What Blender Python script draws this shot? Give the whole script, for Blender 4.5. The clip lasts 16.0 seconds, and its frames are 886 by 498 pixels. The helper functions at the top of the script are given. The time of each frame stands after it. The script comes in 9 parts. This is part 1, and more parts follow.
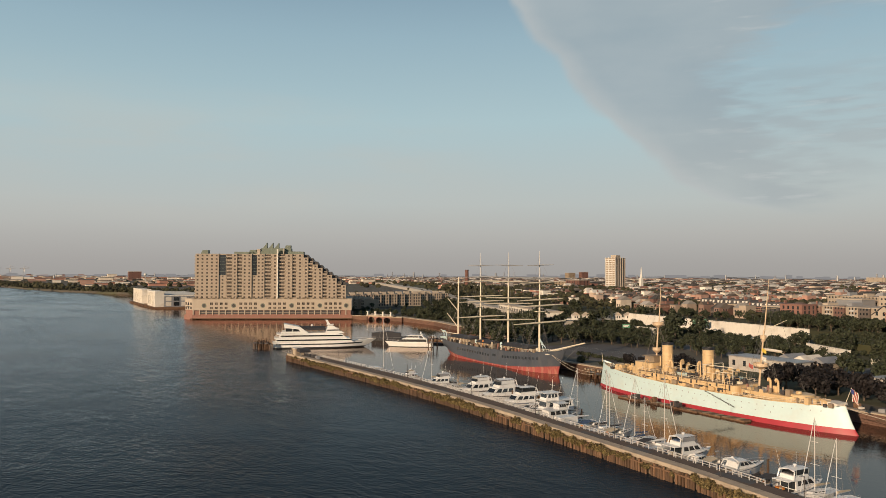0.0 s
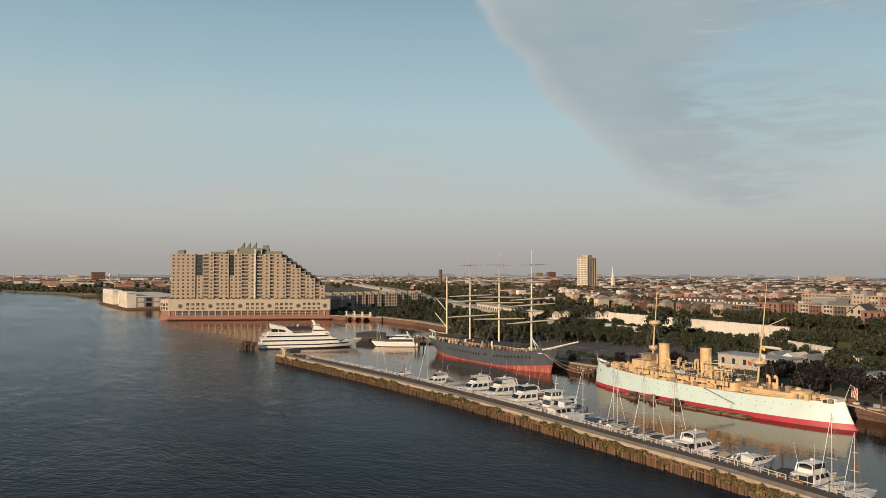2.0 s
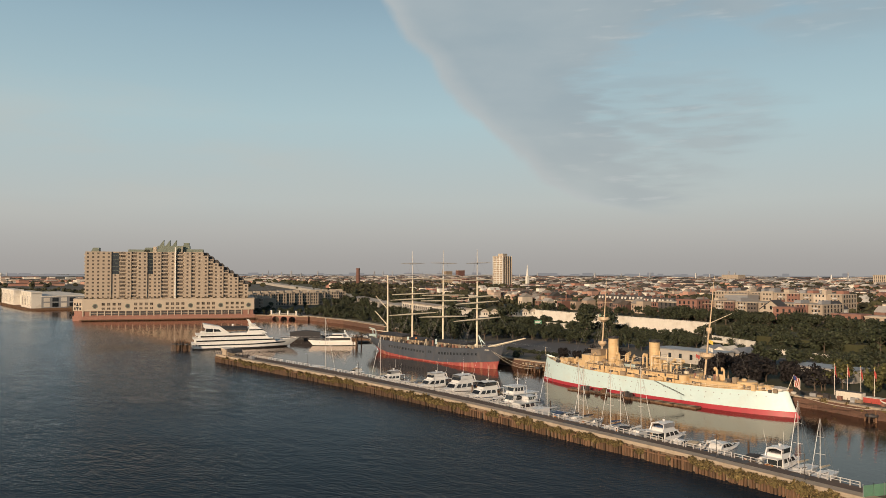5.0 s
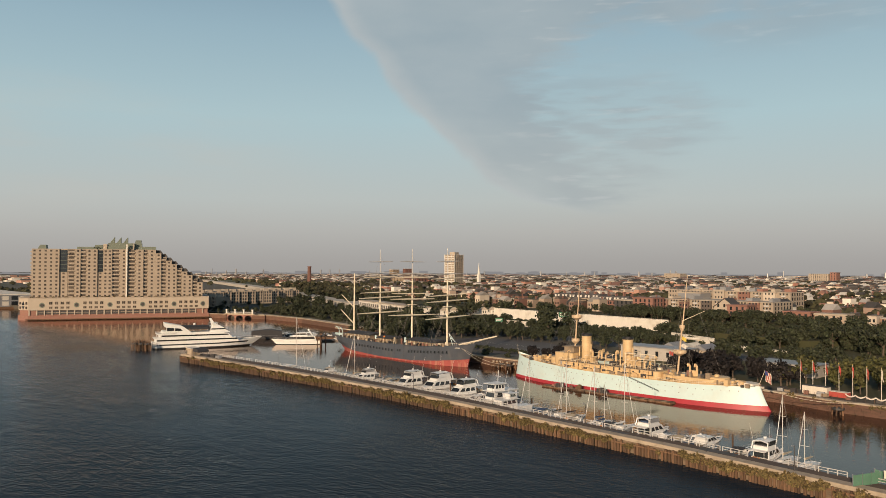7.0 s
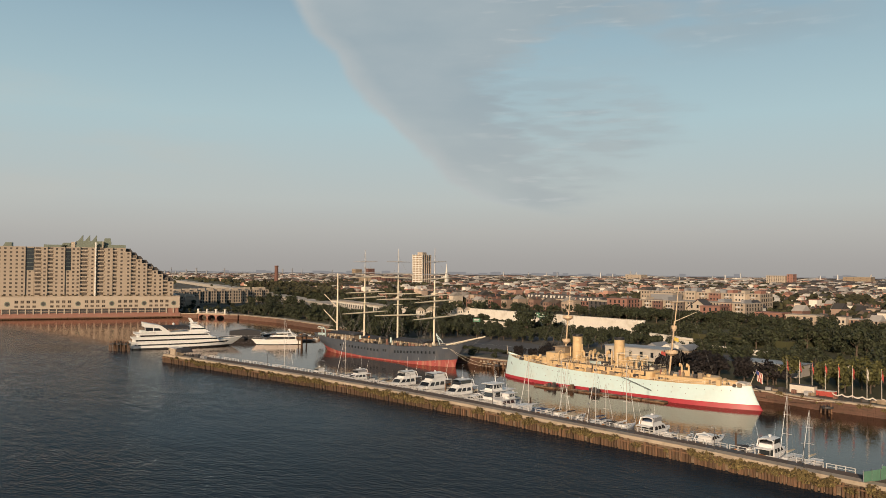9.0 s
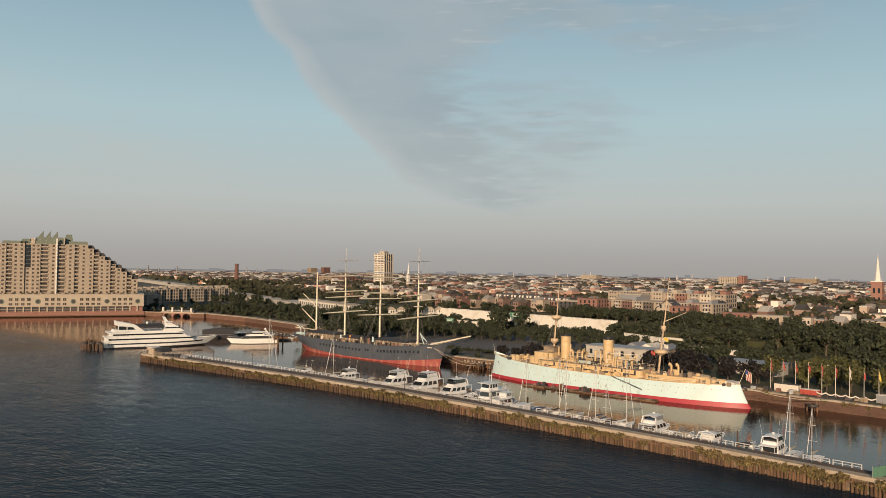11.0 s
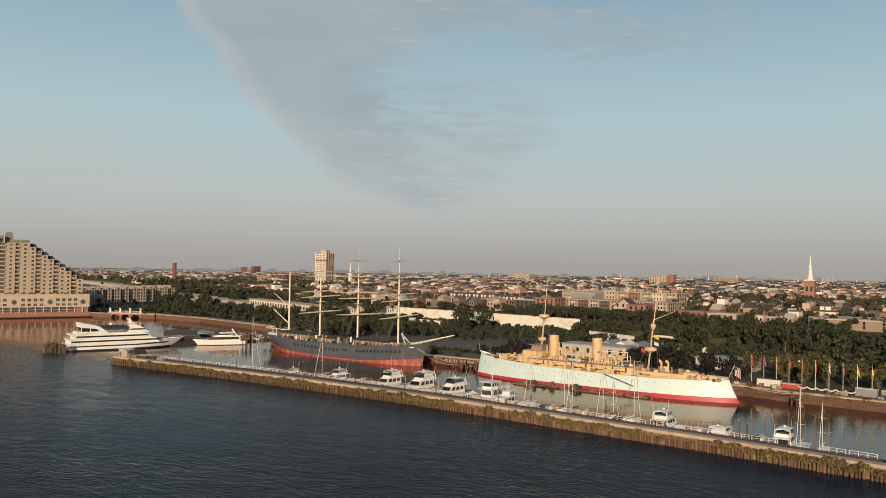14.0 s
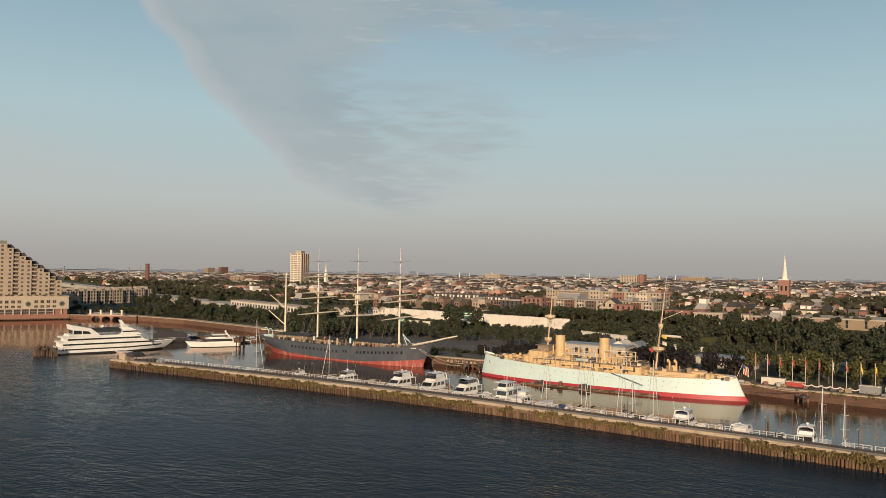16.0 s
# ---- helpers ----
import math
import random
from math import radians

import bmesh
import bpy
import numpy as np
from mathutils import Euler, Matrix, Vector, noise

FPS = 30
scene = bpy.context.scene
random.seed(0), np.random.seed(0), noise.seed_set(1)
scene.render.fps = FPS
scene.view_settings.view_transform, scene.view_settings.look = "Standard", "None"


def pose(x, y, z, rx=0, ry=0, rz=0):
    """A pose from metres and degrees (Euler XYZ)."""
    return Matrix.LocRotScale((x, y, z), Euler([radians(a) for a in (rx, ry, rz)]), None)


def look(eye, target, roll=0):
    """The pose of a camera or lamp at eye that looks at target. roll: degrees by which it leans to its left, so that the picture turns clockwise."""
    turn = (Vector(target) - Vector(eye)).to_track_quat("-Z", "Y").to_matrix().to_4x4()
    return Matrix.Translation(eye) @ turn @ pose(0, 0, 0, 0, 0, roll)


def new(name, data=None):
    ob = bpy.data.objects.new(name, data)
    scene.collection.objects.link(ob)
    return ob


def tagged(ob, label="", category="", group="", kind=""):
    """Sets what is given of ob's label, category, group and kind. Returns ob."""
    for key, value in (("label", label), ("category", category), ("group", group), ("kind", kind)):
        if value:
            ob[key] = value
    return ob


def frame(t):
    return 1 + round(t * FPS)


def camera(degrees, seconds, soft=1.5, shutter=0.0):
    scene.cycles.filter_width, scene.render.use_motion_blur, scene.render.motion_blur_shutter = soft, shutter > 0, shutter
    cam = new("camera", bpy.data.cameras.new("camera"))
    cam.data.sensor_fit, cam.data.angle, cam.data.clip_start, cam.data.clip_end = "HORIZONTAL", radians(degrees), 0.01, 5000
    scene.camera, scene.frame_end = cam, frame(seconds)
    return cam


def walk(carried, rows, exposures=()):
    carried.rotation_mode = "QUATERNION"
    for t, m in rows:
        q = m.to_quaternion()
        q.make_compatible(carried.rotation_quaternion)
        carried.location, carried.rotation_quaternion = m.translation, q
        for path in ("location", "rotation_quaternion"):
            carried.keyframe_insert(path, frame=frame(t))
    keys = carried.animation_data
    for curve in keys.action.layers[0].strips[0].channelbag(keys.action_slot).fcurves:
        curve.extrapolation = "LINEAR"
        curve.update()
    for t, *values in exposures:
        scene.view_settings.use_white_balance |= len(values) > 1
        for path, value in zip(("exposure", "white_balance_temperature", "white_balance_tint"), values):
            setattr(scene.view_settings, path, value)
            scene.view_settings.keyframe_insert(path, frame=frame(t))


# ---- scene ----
# the camera: a drone that slides out over the river, 43 m up
cam = camera(58.7, 16.0, soft=0.5)
PATH = [
    (0, (-1.385, 0.59, 43.932), (-3.139, 1.549, 43.984), 0.2),
    (0.5, (-2.804, -1.95, 43.9), (-4.548, -0.971, 43.952), 0.1),
    (1, (-4.21, -4.499, 43.846), (-5.943, -3.501, 43.898), 0.2),
    (1.5, (-5.631, -7.046, 43.783), (-7.354, -6.032, 43.834), 0.2),
    (2, (-6.98, -9.633, 43.758), (-8.691, -8.599, 43.81), 0.1),
    (2.5, (-8.231, -12.314, 43.707), (-9.929, -11.257, 43.758), 0.1),
    (3, (-9.568, -15.054, 43.721), (-11.251, -13.974, 43.772), 0.1),
    (3.5, (-10.874, -17.823, 43.669), (-12.538, -16.714, 43.719), 0.1),
    (4, (-12.18, -20.645, 43.583), (-13.817, -19.497, 43.633), 0.1),
    (4.5, (-13.564, -23.41, 43.565), (-15.172, -22.222, 43.615), 0.1),
    (5, (-15.023, -26.006, 43.579), (-16.599, -24.776, 43.628), 0.1),
    (7.5, (-23.532, -37.693, 43.558), (-25.002, -36.338, 43.604), 0.2),
    (8, (-25.356, -40.053, 43.586), (-26.81, -38.681, 43.633), 0.2),
    (8.5, (-27.31, -42.402, 43.638), (-28.748, -41.011, 43.684), 0.3),
    (9, (-29.426, -44.79, 43.638), (-30.843, -43.38, 43.684), 0.5),
    (11.5, (-42.004, -57.113, 43.571), (-43.314, -55.602, 43.617), 0.9),
    (12, (-44.861, -59.741, 43.539), (-46.15, -58.212, 43.586), 0.9),
    (12.5, (-47.93, -62.499, 43.51), (-49.203, -60.957, 43.558), 0.9),
    (13, (-50.97, -65.232, 43.482), (-52.228, -63.678, 43.528), 0.9),
    (13.5, (-54.012, -67.857, 43.477), (-55.237, -66.277, 43.524), 0.9),
    (14, (-57.038, -70.318, 43.51), (-58.228, -68.711, 43.556), 0.9),
    (14.5, (-60.114, -72.688, 43.473), (-61.271, -71.058, 43.519), 0.8),
    (15, (-63.187, -74.981, 43.425), (-64.319, -73.333, 43.473), 0.8),
    (15.5, (-66.421, -77.2, 43.446), (-67.541, -75.544, 43.493), 0.8),
    (16, (-69.728, -79.363, 43.466), (-70.848, -77.707, 43.514), 0.8),
]
walk(cam, [(t, look(*p)) for t, *p in PATH])

# ---- light: a low morning sun from across the river, hazy sky with one long cloud ----
SUN_WAY = Vector((0.40, -0.88, 0.27)).normalized()
sun_data = bpy.data.lights.new("sun", "SUN")
sun_data.energy, sun_data.angle, sun_data.color = 4.9, radians(0.6), (1.0, 0.745, 0.50)
sun = new("sun", sun_data)
sun.matrix_basis = look((0, -300, 300), Vector((0, -300, 300)) - SUN_WAY)

world = bpy.data.worlds.new("sky")
scene.world = world
world.use_nodes = True
wt = world.node_tree
wt.nodes.clear()


def wnode(kind, **values):
    n = wt.nodes.new(kind)
    for k, v in values.items():
        if k == "op":
            n.operation = v
        elif k == "clamp":
            n.use_clamp = v
    return n


def wmath(op, a, b=None, clamp=False):
    n = wnode("ShaderNodeMath", op=op, clamp=clamp)
    for slot, v in ((0, a), (1, b)):
        if v is None:
            continue
        if isinstance(v, (int, float)):
            n.inputs[slot].default_value = v
        else:
            wt.links.new(v, n.inputs[slot])
    return n.outputs[0]


def wrange(value, lo, hi):
    """0 below lo, 1 above hi, smooth between."""
    n = wt.nodes.new("ShaderNodeMapRange")
    n.interpolation_type = "SMOOTHSTEP"
    wt.links.new(value, n.inputs["Value"])
    n.inputs["From Min"].default_value, n.inputs["From Max"].default_value = lo, hi
    return n.outputs[0]


def wnoise(vector, scale, detail, stretch=(1, 1, 1)):
    mp = wt.nodes.new("ShaderNodeMapping")
    mp.inputs["Scale"].default_value = stretch
    wt.links.new(vector, mp.inputs["Vector"])
    n = wt.nodes.new("ShaderNodeTexNoise")
    n.inputs["Scale"].default_value, n.inputs["Detail"].default_value = scale, detail
    wt.links.new(mp.outputs[0], n.inputs["Vector"])
    return n.outputs["Fac"]


def wmix(fac, a, b):
    n = wt.nodes.new("ShaderNodeMix")
    n.data_type = "RGBA"
    if isinstance(fac, (int, float)):
        n.inputs[0].default_value = fac
    else:
        wt.links.new(fac, n.inputs[0])
    for slot, v in ((6, a), (7, b)):
        if isinstance(v, tuple):
            n.inputs[slot].default_value = (*v, 1)
        else:
            wt.links.new(v, n.inputs[slot])
    return n.outputs[2]


coord = wt.nodes.new("ShaderNodeTexCoord").outputs["Generated"]
sep = wt.nodes.new("ShaderNodeSeparateXYZ")
wt.links.new(coord, sep.inputs[0])
elev = wmath("MULTIPLY", wmath("ARCSINE", sep.outputs[2]), 57.2958)
# bearing, clockwise in degrees from a line that points down the river
turned = wmath("ARCTAN2", sep.outputs[0], sep.outputs[1])
bearing = wmath("ADD", wmath("MULTIPLY", turned, 57.2958), 61.3)
plane = wt.nodes.new("ShaderNodeCombineXYZ")
wt.links.new(bearing, plane.inputs[0])
wt.links.new(elev, plane.inputs[1])
plane = plane.outputs[0]

sky = wt.nodes.new("ShaderNodeTexSky")
sky.sky_type, sky.sun_disc = "NISHITA", False
sky.sun_elevation = math.asin(SUN_WAY.z)
sky.sun_rotation = math.atan2(SUN_WAY.x, SUN_WAY.y)
sky.air_density, sky.dust_density, sky.ozone_density = 1.2, 3.0, 1.2
dim = wt.nodes.new("ShaderNodeVectorMath")
dim.operation = "SCALE"
dim.inputs["Scale"].default_value = 0.085
wt.links.new(sky.outputs[0], dim.inputs[0])

# haze: from a mauve grey at the horizon to a pale teal blue above
ramp = wt.nodes.new("ShaderNodeValToRGB")
wt.links.new(wmath("DIVIDE", wmath("ADD", elev, 2.0), 42.0, clamp=True), ramp.inputs[0])
ramp.color_ramp.elements[0].position, ramp.color_ramp.elements[1].position = 0.0, 1.0
ramp.color_ramp.elements[0].color = (0.36, 0.338, 0.32, 1)
ramp.color_ramp.elements[1].color = (0.026, 0.06, 0.11, 1)
for at, c in ((0.06, (0.42, 0.402, 0.385)), (0.11, (0.48, 0.476, 0.458)), (0.16, (0.505, 0.54, 0.53)), (0.30, (0.43, 0.575, 0.615)), (0.44, (0.325, 0.468, 0.545)), (0.52, (0.255, 0.38, 0.47)), (0.60, (0.095, 0.185, 0.27)), (0.72, (0.048, 0.105, 0.175))):
    e = ramp.color_ramp.elements.new(at)
    e.color = (*c, 1)
haze = wmix(0.90, dim.outputs[0], ramp.outputs[0])

# low streaks of thin cloud
streak = wrange(wnoise(plane, 0.13, 5.0, (0.4, 1.8, 1)), 0.40, 0.66)
low = wmath("MULTIPLY", wrange(elev, 2.0, 5.0), wmath("SUBTRACT", 1.0, wrange(elev, 7.0, 15.0)))
side = wmath("SUBTRACT", 1.0, wrange(bearing, -12.0, 10.0))
thin = wmath("MULTIPLY", wmath("MULTIPLY", streak, low), wmath("MULTIPLY", side, 0.55))
haze = wmix(thin, haze, (0.52, 0.51, 0.47))


def wcurve(stops):
    """A bearing in degrees that follows the elevation through the given (elevation, bearing) stops."""
    r = wt.nodes.new("ShaderNodeValToRGB")
    wt.links.new(wmath("DIVIDE", elev, 30.0, clamp=True), r.inputs[0])
    while len(r.color_ramp.elements) < len(stops):
        r.color_ramp.elements.new(0.5)
    for n, (e, b) in enumerate(stops):
        r.color_ramp.elements[n].position = e / 30.0
        r.color_ramp.elements[n].color = ((b + 10) / 60,) * 3 + (1,)
    return wmath("SUBTRACT", wmath("MULTIPLY", r.outputs[0], 60.0), 10.0)


# the long grey cloud: a bowed wedge with a crisp lower edge, a torn inner side, thin ripples and loose wisps beside it
wob = wmath("MULTIPLY", wmath("SUBTRACT", wnoise(plane, 0.35, 6.0), 0.5), 3.0)
ragged = wmath("MULTIPLY", wmath("SUBTRACT", wnoise(plane, 0.42, 7.0, (0.45, 2.6, 1)), 0.5), 9.0)
edge_l = wcurve([(4.0, 22.5), (4.8, 18.9), (6.0, 16.7), (7.2, 15.4), (8.9, 13.6), (11.1, 10.9), (13.0, 9.4), (15.2, 7.7), (16.4, 6.2), (18.0, 5.2), (24.0, 1.5)])
edge_r = wcurve([(4.0, 26.5), (5.2, 25.6), (7.0, 24.6), (8.8, 23.2), (10.4, 21.6), (12.0, 20.6), (13.6, 20.8), (15.2, 22.0), (16.7, 24.0), (18.4, 29.0), (20.5, 38.0), (24.0, 44.0)])
edge_x = wcurve([(4.0, 27.5), (5.2, 27.5), (7.4, 30.0), (9.6, 33.0), (10.8, 33.5), (12.4, 31.0), (14.0, 30.0), (15.6, 30.0)])
over_l = wmath("ADD", wmath("SUBTRACT", bearing, edge_l), wmath("MULTIPLY", wob, 0.6))
a_l = wrange(over_l, -0.25, 0.85)
a_r = wrange(wmath("ADD", wmath("SUBTRACT", edge_r, bearing), ragged), -1.6, 2.2)
a_b = wrange(wmath("ADD", elev, wmath("MULTIPLY", wob, 0.25)), 3.5, 5.0)
body = wmath("MULTIPLY", wmath("MULTIPLY", a_l, a_r), a_b)
comb = wrange(wnoise(plane, 0.62, 6.0, (0.38, 2.3, 1)), 0.38, 0.66)
a_x = wmath("MULTIPLY", wrange(wmath("ADD", wmath("SUBTRACT", edge_x, bearing), wmath("MULTIPLY", ragged, 0.8)), -1.5, 3.0), wmath("SUBTRACT", 1.0, wrange(elev, 11.0, 15.5)))
ripple = wmath("MULTIPLY", wmath("MULTIPLY", a_x, wmath("MULTIPLY", a_l, a_b)), wmath("ADD", wmath("MULTIPLY", comb, 0.5), 0.3))
wisp_on = wmath("MULTIPLY", wrange(elev, 13.2, 17.5), wmath("MULTIPLY", wrange(bearing, 21.0, 27.0), wmath("SUBTRACT", 1.0, wrange(bearing, 36.0, 50.0))))
wisp = wmath("MULTIPLY", wisp_on, wmath("MULTIPLY", wrange(wnoise(plane, 0.22, 6.0, (0.5, 1.6, 1)), 0.36, 0.60), 0.85))
cover = wmath("MAXIMUM", wmath("MULTIPLY", body, 0.94), wmath("MAXIMUM", ripple, wisp))
inner = wrange(wnoise(plane, 0.20, 7.0, (0.6, 1.5, 1)), 0.28, 0.72)
tall = wrange(elev, 4.0, 14.0)
cloud = wmix(tall, wmix(inner, (0.40, 0.442, 0.45), (0.445, 0.488, 0.485)), wmix(inner, (0.325, 0.40, 0.44), (0.375, 0.44, 0.47)))
bright = wmath("MULTIPLY", wrange(wnoise(plane, 0.75, 6.0, (0.4, 2.6, 1)), 0.54, 0.74), wmath("MULTIPLY", wrange(bearing, 14.0, 24.0), 0.45))
cloud = wmix(bright, cloud, (0.56, 0.58, 0.575))
rim = wmath("MULTIPLY", wmath("SUBTRACT", 1.0, wrange(over_l, 0.2, 2.6)), 0.5)
cloud = wmix(rim, cloud, (0.52, 0.535, 0.53))
final = wmix(cover, haze, cloud)

back = wt.nodes.new("ShaderNodeBackground")
back.inputs["Strength"].default_value = 1.0
wt.links.new(final, back.inputs["Color"])
wout = wt.nodes.new("ShaderNodeOutputWorld")
wt.links.new(back.outputs[0], wout.inputs["Surface"])

# ---- materials ----
def mat(name, base, rough=0.6, metal=0.0, var=0.16, scale=0.6, bump=0.0, bscale=4.0, rnd=0.0, stretch=(1, 1, 1), stain=None, amount=0.0,
        spec=0.5, palette=None, island=False, hue=0.0):
    """A surface with tone varied at two scales, optional bump, stains, and a tone of its own for each object or island."""
    m = bpy.data.materials.new(name)
    m.use_nodes = True
    nt = m.node_tree
    nodes, links = nt.nodes, nt.links
    bs = nodes["Principled BSDF"]
    tc = nodes.new("ShaderNodeTexCoord")
    mp = nodes.new("ShaderNodeMapping")
    mp.inputs["Scale"].default_value = stretch
    links.new(tc.outputs["Object"], mp.inputs["Vector"])

    def noise_tex(sc, detail):
        n = nodes.new("ShaderNodeTexNoise")
        n.inputs["Scale"].default_value, n.inputs["Detail"].default_value = sc, detail
        links.new(mp.outputs[0], n.inputs["Vector"])
        return n.outputs["Fac"]

    def math_node(op, a, b):
        n = nodes.new("ShaderNodeMath")
        n.operation = op
        for slot, v in ((0, a), (1, b)):
            if isinstance(v, (int, float)):
                n.inputs[slot].default_value = v
            else:
                links.new(v, n.inputs[slot])
        return n.outputs[0]

    both = math_node("ADD", math_node("MULTIPLY", noise_tex(scale, 4.0), 0.6), math_node("MULTIPLY", noise_tex(scale * 7.3, 3.0), 0.4))
    value = math_node("ADD", math_node("MULTIPLY", math_node("SUBTRACT", both, 0.5), 4.0 * var), 1.0)
    own = None
    if island:
        own = nodes.new("ShaderNodeNewGeometry").outputs["Random Per Island"]
    elif rnd or palette:
        own = nodes.new("ShaderNodeObjectInfo").outputs["Random"]
    if rnd:
        value = math_node("MULTIPLY", value, math_node("ADD", math_node("MULTIPLY", own, 2 * rnd), 1.0 - rnd))
    hsv = nodes.new("ShaderNodeHueSaturation")
    hsv.inputs["Color"].default_value = (*base, 1)
    if palette:
        rp = nodes.new("ShaderNodeValToRGB")
        rp.color_ramp.interpolation = "CONSTANT"
        while len(rp.color_ramp.elements) < len(palette):
            rp.color_ramp.elements.new(0.5)
        for n, c in enumerate(palette):
            rp.color_ramp.elements[n].position = n / len(palette)
            rp.color_ramp.elements[n].color = (*c, 1)
        links.new(own, rp.inputs[0])
        links.new(rp.outputs[0], hsv.inputs["Color"])
    if hue:
        links.new(math_node("ADD", 0.5 - hue, math_node("MULTIPLY", noise_tex(scale * 0.5, 2.0), 2 * hue)), hsv.inputs["Hue"])
    links.new(value, hsv.inputs["Value"])
    colour = hsv.outputs[0]
    if stain:
        mx = nodes.new("ShaderNodeMix")
        mx.data_type = "RGBA"
        rg = nodes.new("ShaderNodeMapRange")
        links.new(noise_tex(scale * 1.7, 6.0), rg.inputs[0])
        rg.inputs[1].default_value, rg.inputs[2].default_value, rg.inputs[4].default_value = 0.52, 0.72, amount
        links.new(rg.outputs[0], mx.inputs[0])
        links.new(colour, mx.inputs[6])
        mx.inputs[7].default_value = (*stain, 1)
        colour = mx.outputs[2]
    links.new(colour, bs.inputs["Base Color"])
    bs.inputs["Metallic"].default_value = metal
    bs.inputs["Specular IOR Level"].default_value = spec
    links.new(math_node("ADD", math_node("MULTIPLY", math_node("SUBTRACT", both, 0.5), 0.3), rough), bs.inputs["Roughness"])
    if bump:
        bp = nodes.new("ShaderNodeBump")
        bp.inputs["Strength"].default_value, bp.inputs["Distance"].default_value = min(bump, 1.0), 0.1 * max(1.0, bump)
        links.new(noise_tex(bscale, 4.0), bp.inputs["Height"])
        links.new(bp.outputs[0], bs.inputs["Normal"])
    return m


M = {}
M["hull_white"] = mat("bright_white_hull", (0.76, 0.76, 0.74), 0.4, var=0.05, scale=0.15, stain=(0.55, 0.48, 0.4), amount=0.2)
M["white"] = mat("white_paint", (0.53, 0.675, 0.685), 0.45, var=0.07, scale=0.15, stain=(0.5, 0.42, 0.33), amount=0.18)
M["gel"] = mat("white_gelcoat", (0.68, 0.68, 0.68), 0.3, var=0.06, scale=0.5, rnd=0.07)
M["buff"] = mat("buff_paint", (0.60, 0.43, 0.235), 0.5, var=0.12, scale=0.25, stain=(0.42, 0.25, 0.12), amount=0.35)
M["black"] = mat("black_paint", (0.02, 0.02, 0.022), 0.5, var=0.2, scale=0.5)
M["red_boot"] = mat("red_bottom_paint", (0.36, 0.03, 0.045), 0.5, var=0.14, scale=0.25, stain=(0.25, 0.05, 0.04), amount=0.5)
M["red_rust"] = mat("rusty_red_bottom", (0.30, 0.062, 0.055), 0.65, var=0.3, scale=0.25, stretch=(1, 1, 0.35), stain=(0.40, 0.21, 0.15), amount=0.9)
M["slate_hull"] = mat("slate_grey_hull", (0.062, 0.072, 0.092), 0.5, var=0.22, scale=0.2, stretch=(1, 1, 0.4), stain=(0.13, 0.12, 0.115), amount=0.4)
M["mast_cream"] = mat("cream_mast", (0.74, 0.65, 0.50), 0.5, var=0.1, scale=0.4)
M["mast_tan"] = mat("tan_mast", (0.60, 0.45, 0.30), 0.5, var=0.12, scale=0.4, stain=(0.36, 0.24, 0.15), amount=0.4)
M["teak"] = mat("weathered_deck", (0.26, 0.20, 0.14), 0.8, var=0.2, scale=0.5, stretch=(0.3, 3, 1))
M["steel"] = mat("grey_steel", (0.30, 0.30, 0.31), 0.45, 0.3, var=0.1, scale=1.0)
M["dark_gear"] = mat("dark_gear", (0.05, 0.045, 0.045), 0.6, var=0.3, scale=1.0)
M["glass"] = mat("dark_window_glass", (0.025, 0.03, 0.035), 0.12, var=0.2, scale=0.3, rnd=0.4, spec=0.6)
M["rope"] = mat("pale_rope", (0.45, 0.40, 0.33), 0.9, var=0.15, scale=2.0)
M["wire"] = mat("rigging_wire", (0.16, 0.15, 0.14), 0.7, var=0.1, scale=2.0)
M["canvas_blue"] = mat("blue_canvas", (0.04, 0.07, 0.14), 0.8, var=0.2, scale=1.5)
M["canvas_dark"] = mat("dark_canvas", (0.035, 0.035, 0.04), 0.8, var=0.2, scale=1.0, bump=0.3)
M["canvas_tan"] = mat("tan_canvas", (0.42, 0.36, 0.27), 0.85, var=0.15, scale=1.5, bump=0.2)
M["asphalt"] = mat("pier_asphalt", (0.125, 0.098, 0.084), 0.95, spec=0.2, var=0.3, scale=0.12, stretch=(0.4, 1, 1), stain=(0.16, 0.12, 0.10), amount=0.6, bump=0.2, bscale=6)
M["concrete"] = mat("weathered_concrete", (0.40, 0.325, 0.245), 0.85, var=0.16, scale=0.35, stain=(0.22, 0.17, 0.12), amount=0.6, bump=0.3)
M["timber"] = mat("wet_timber_pile", (0.122, 0.068, 0.038), 0.8, var=0.35, scale=1.2, stretch=(2, 2, 0.4), rnd=0.5, stain=(0.06, 0.045, 0.03), amount=0.7, bump=0.5)
M["stone"] = mat("quay_stone", (0.20, 0.145, 0.10), 0.9, var=0.35, scale=0.5, stretch=(0.5, 1, 2), stain=(0.06, 0.05, 0.03), amount=0.85, rnd=0.2, bump=0.6)
M["rail_white"] = mat("galvanised_rail", (0.52, 0.51, 0.50), 0.5, var=0.12, scale=1.0, stain=(0.4, 0.3, 0.22), amount=0.4)
M["weed"] = mat("wall_weeds", (0.145, 0.11, 0.045), 0.9, var=0.4, scale=0.6, island=True, rnd=0.65, hue=0.02)
M["leaf"] = mat("summer_leaves", (0.032, 0.039, 0.018), 0.75, var=0.35, scale=0.25, island=True, rnd=0.6, hue=0.03)
# yellow-green leaves with sunlight put into the colour, brighter than the plain leaf
M["leaf_warm"] = mat("sun_tinted_leaves", (0.075, 0.074, 0.022), 0.75, var=0.3, scale=0.25, island=True, rnd=0.4, hue=0.03)
M["leaf_dark"] = mat("purple_leaves", (0.009, 0.0065, 0.007), 0.75, var=0.3, scale=0.3, island=True, rnd=0.5)
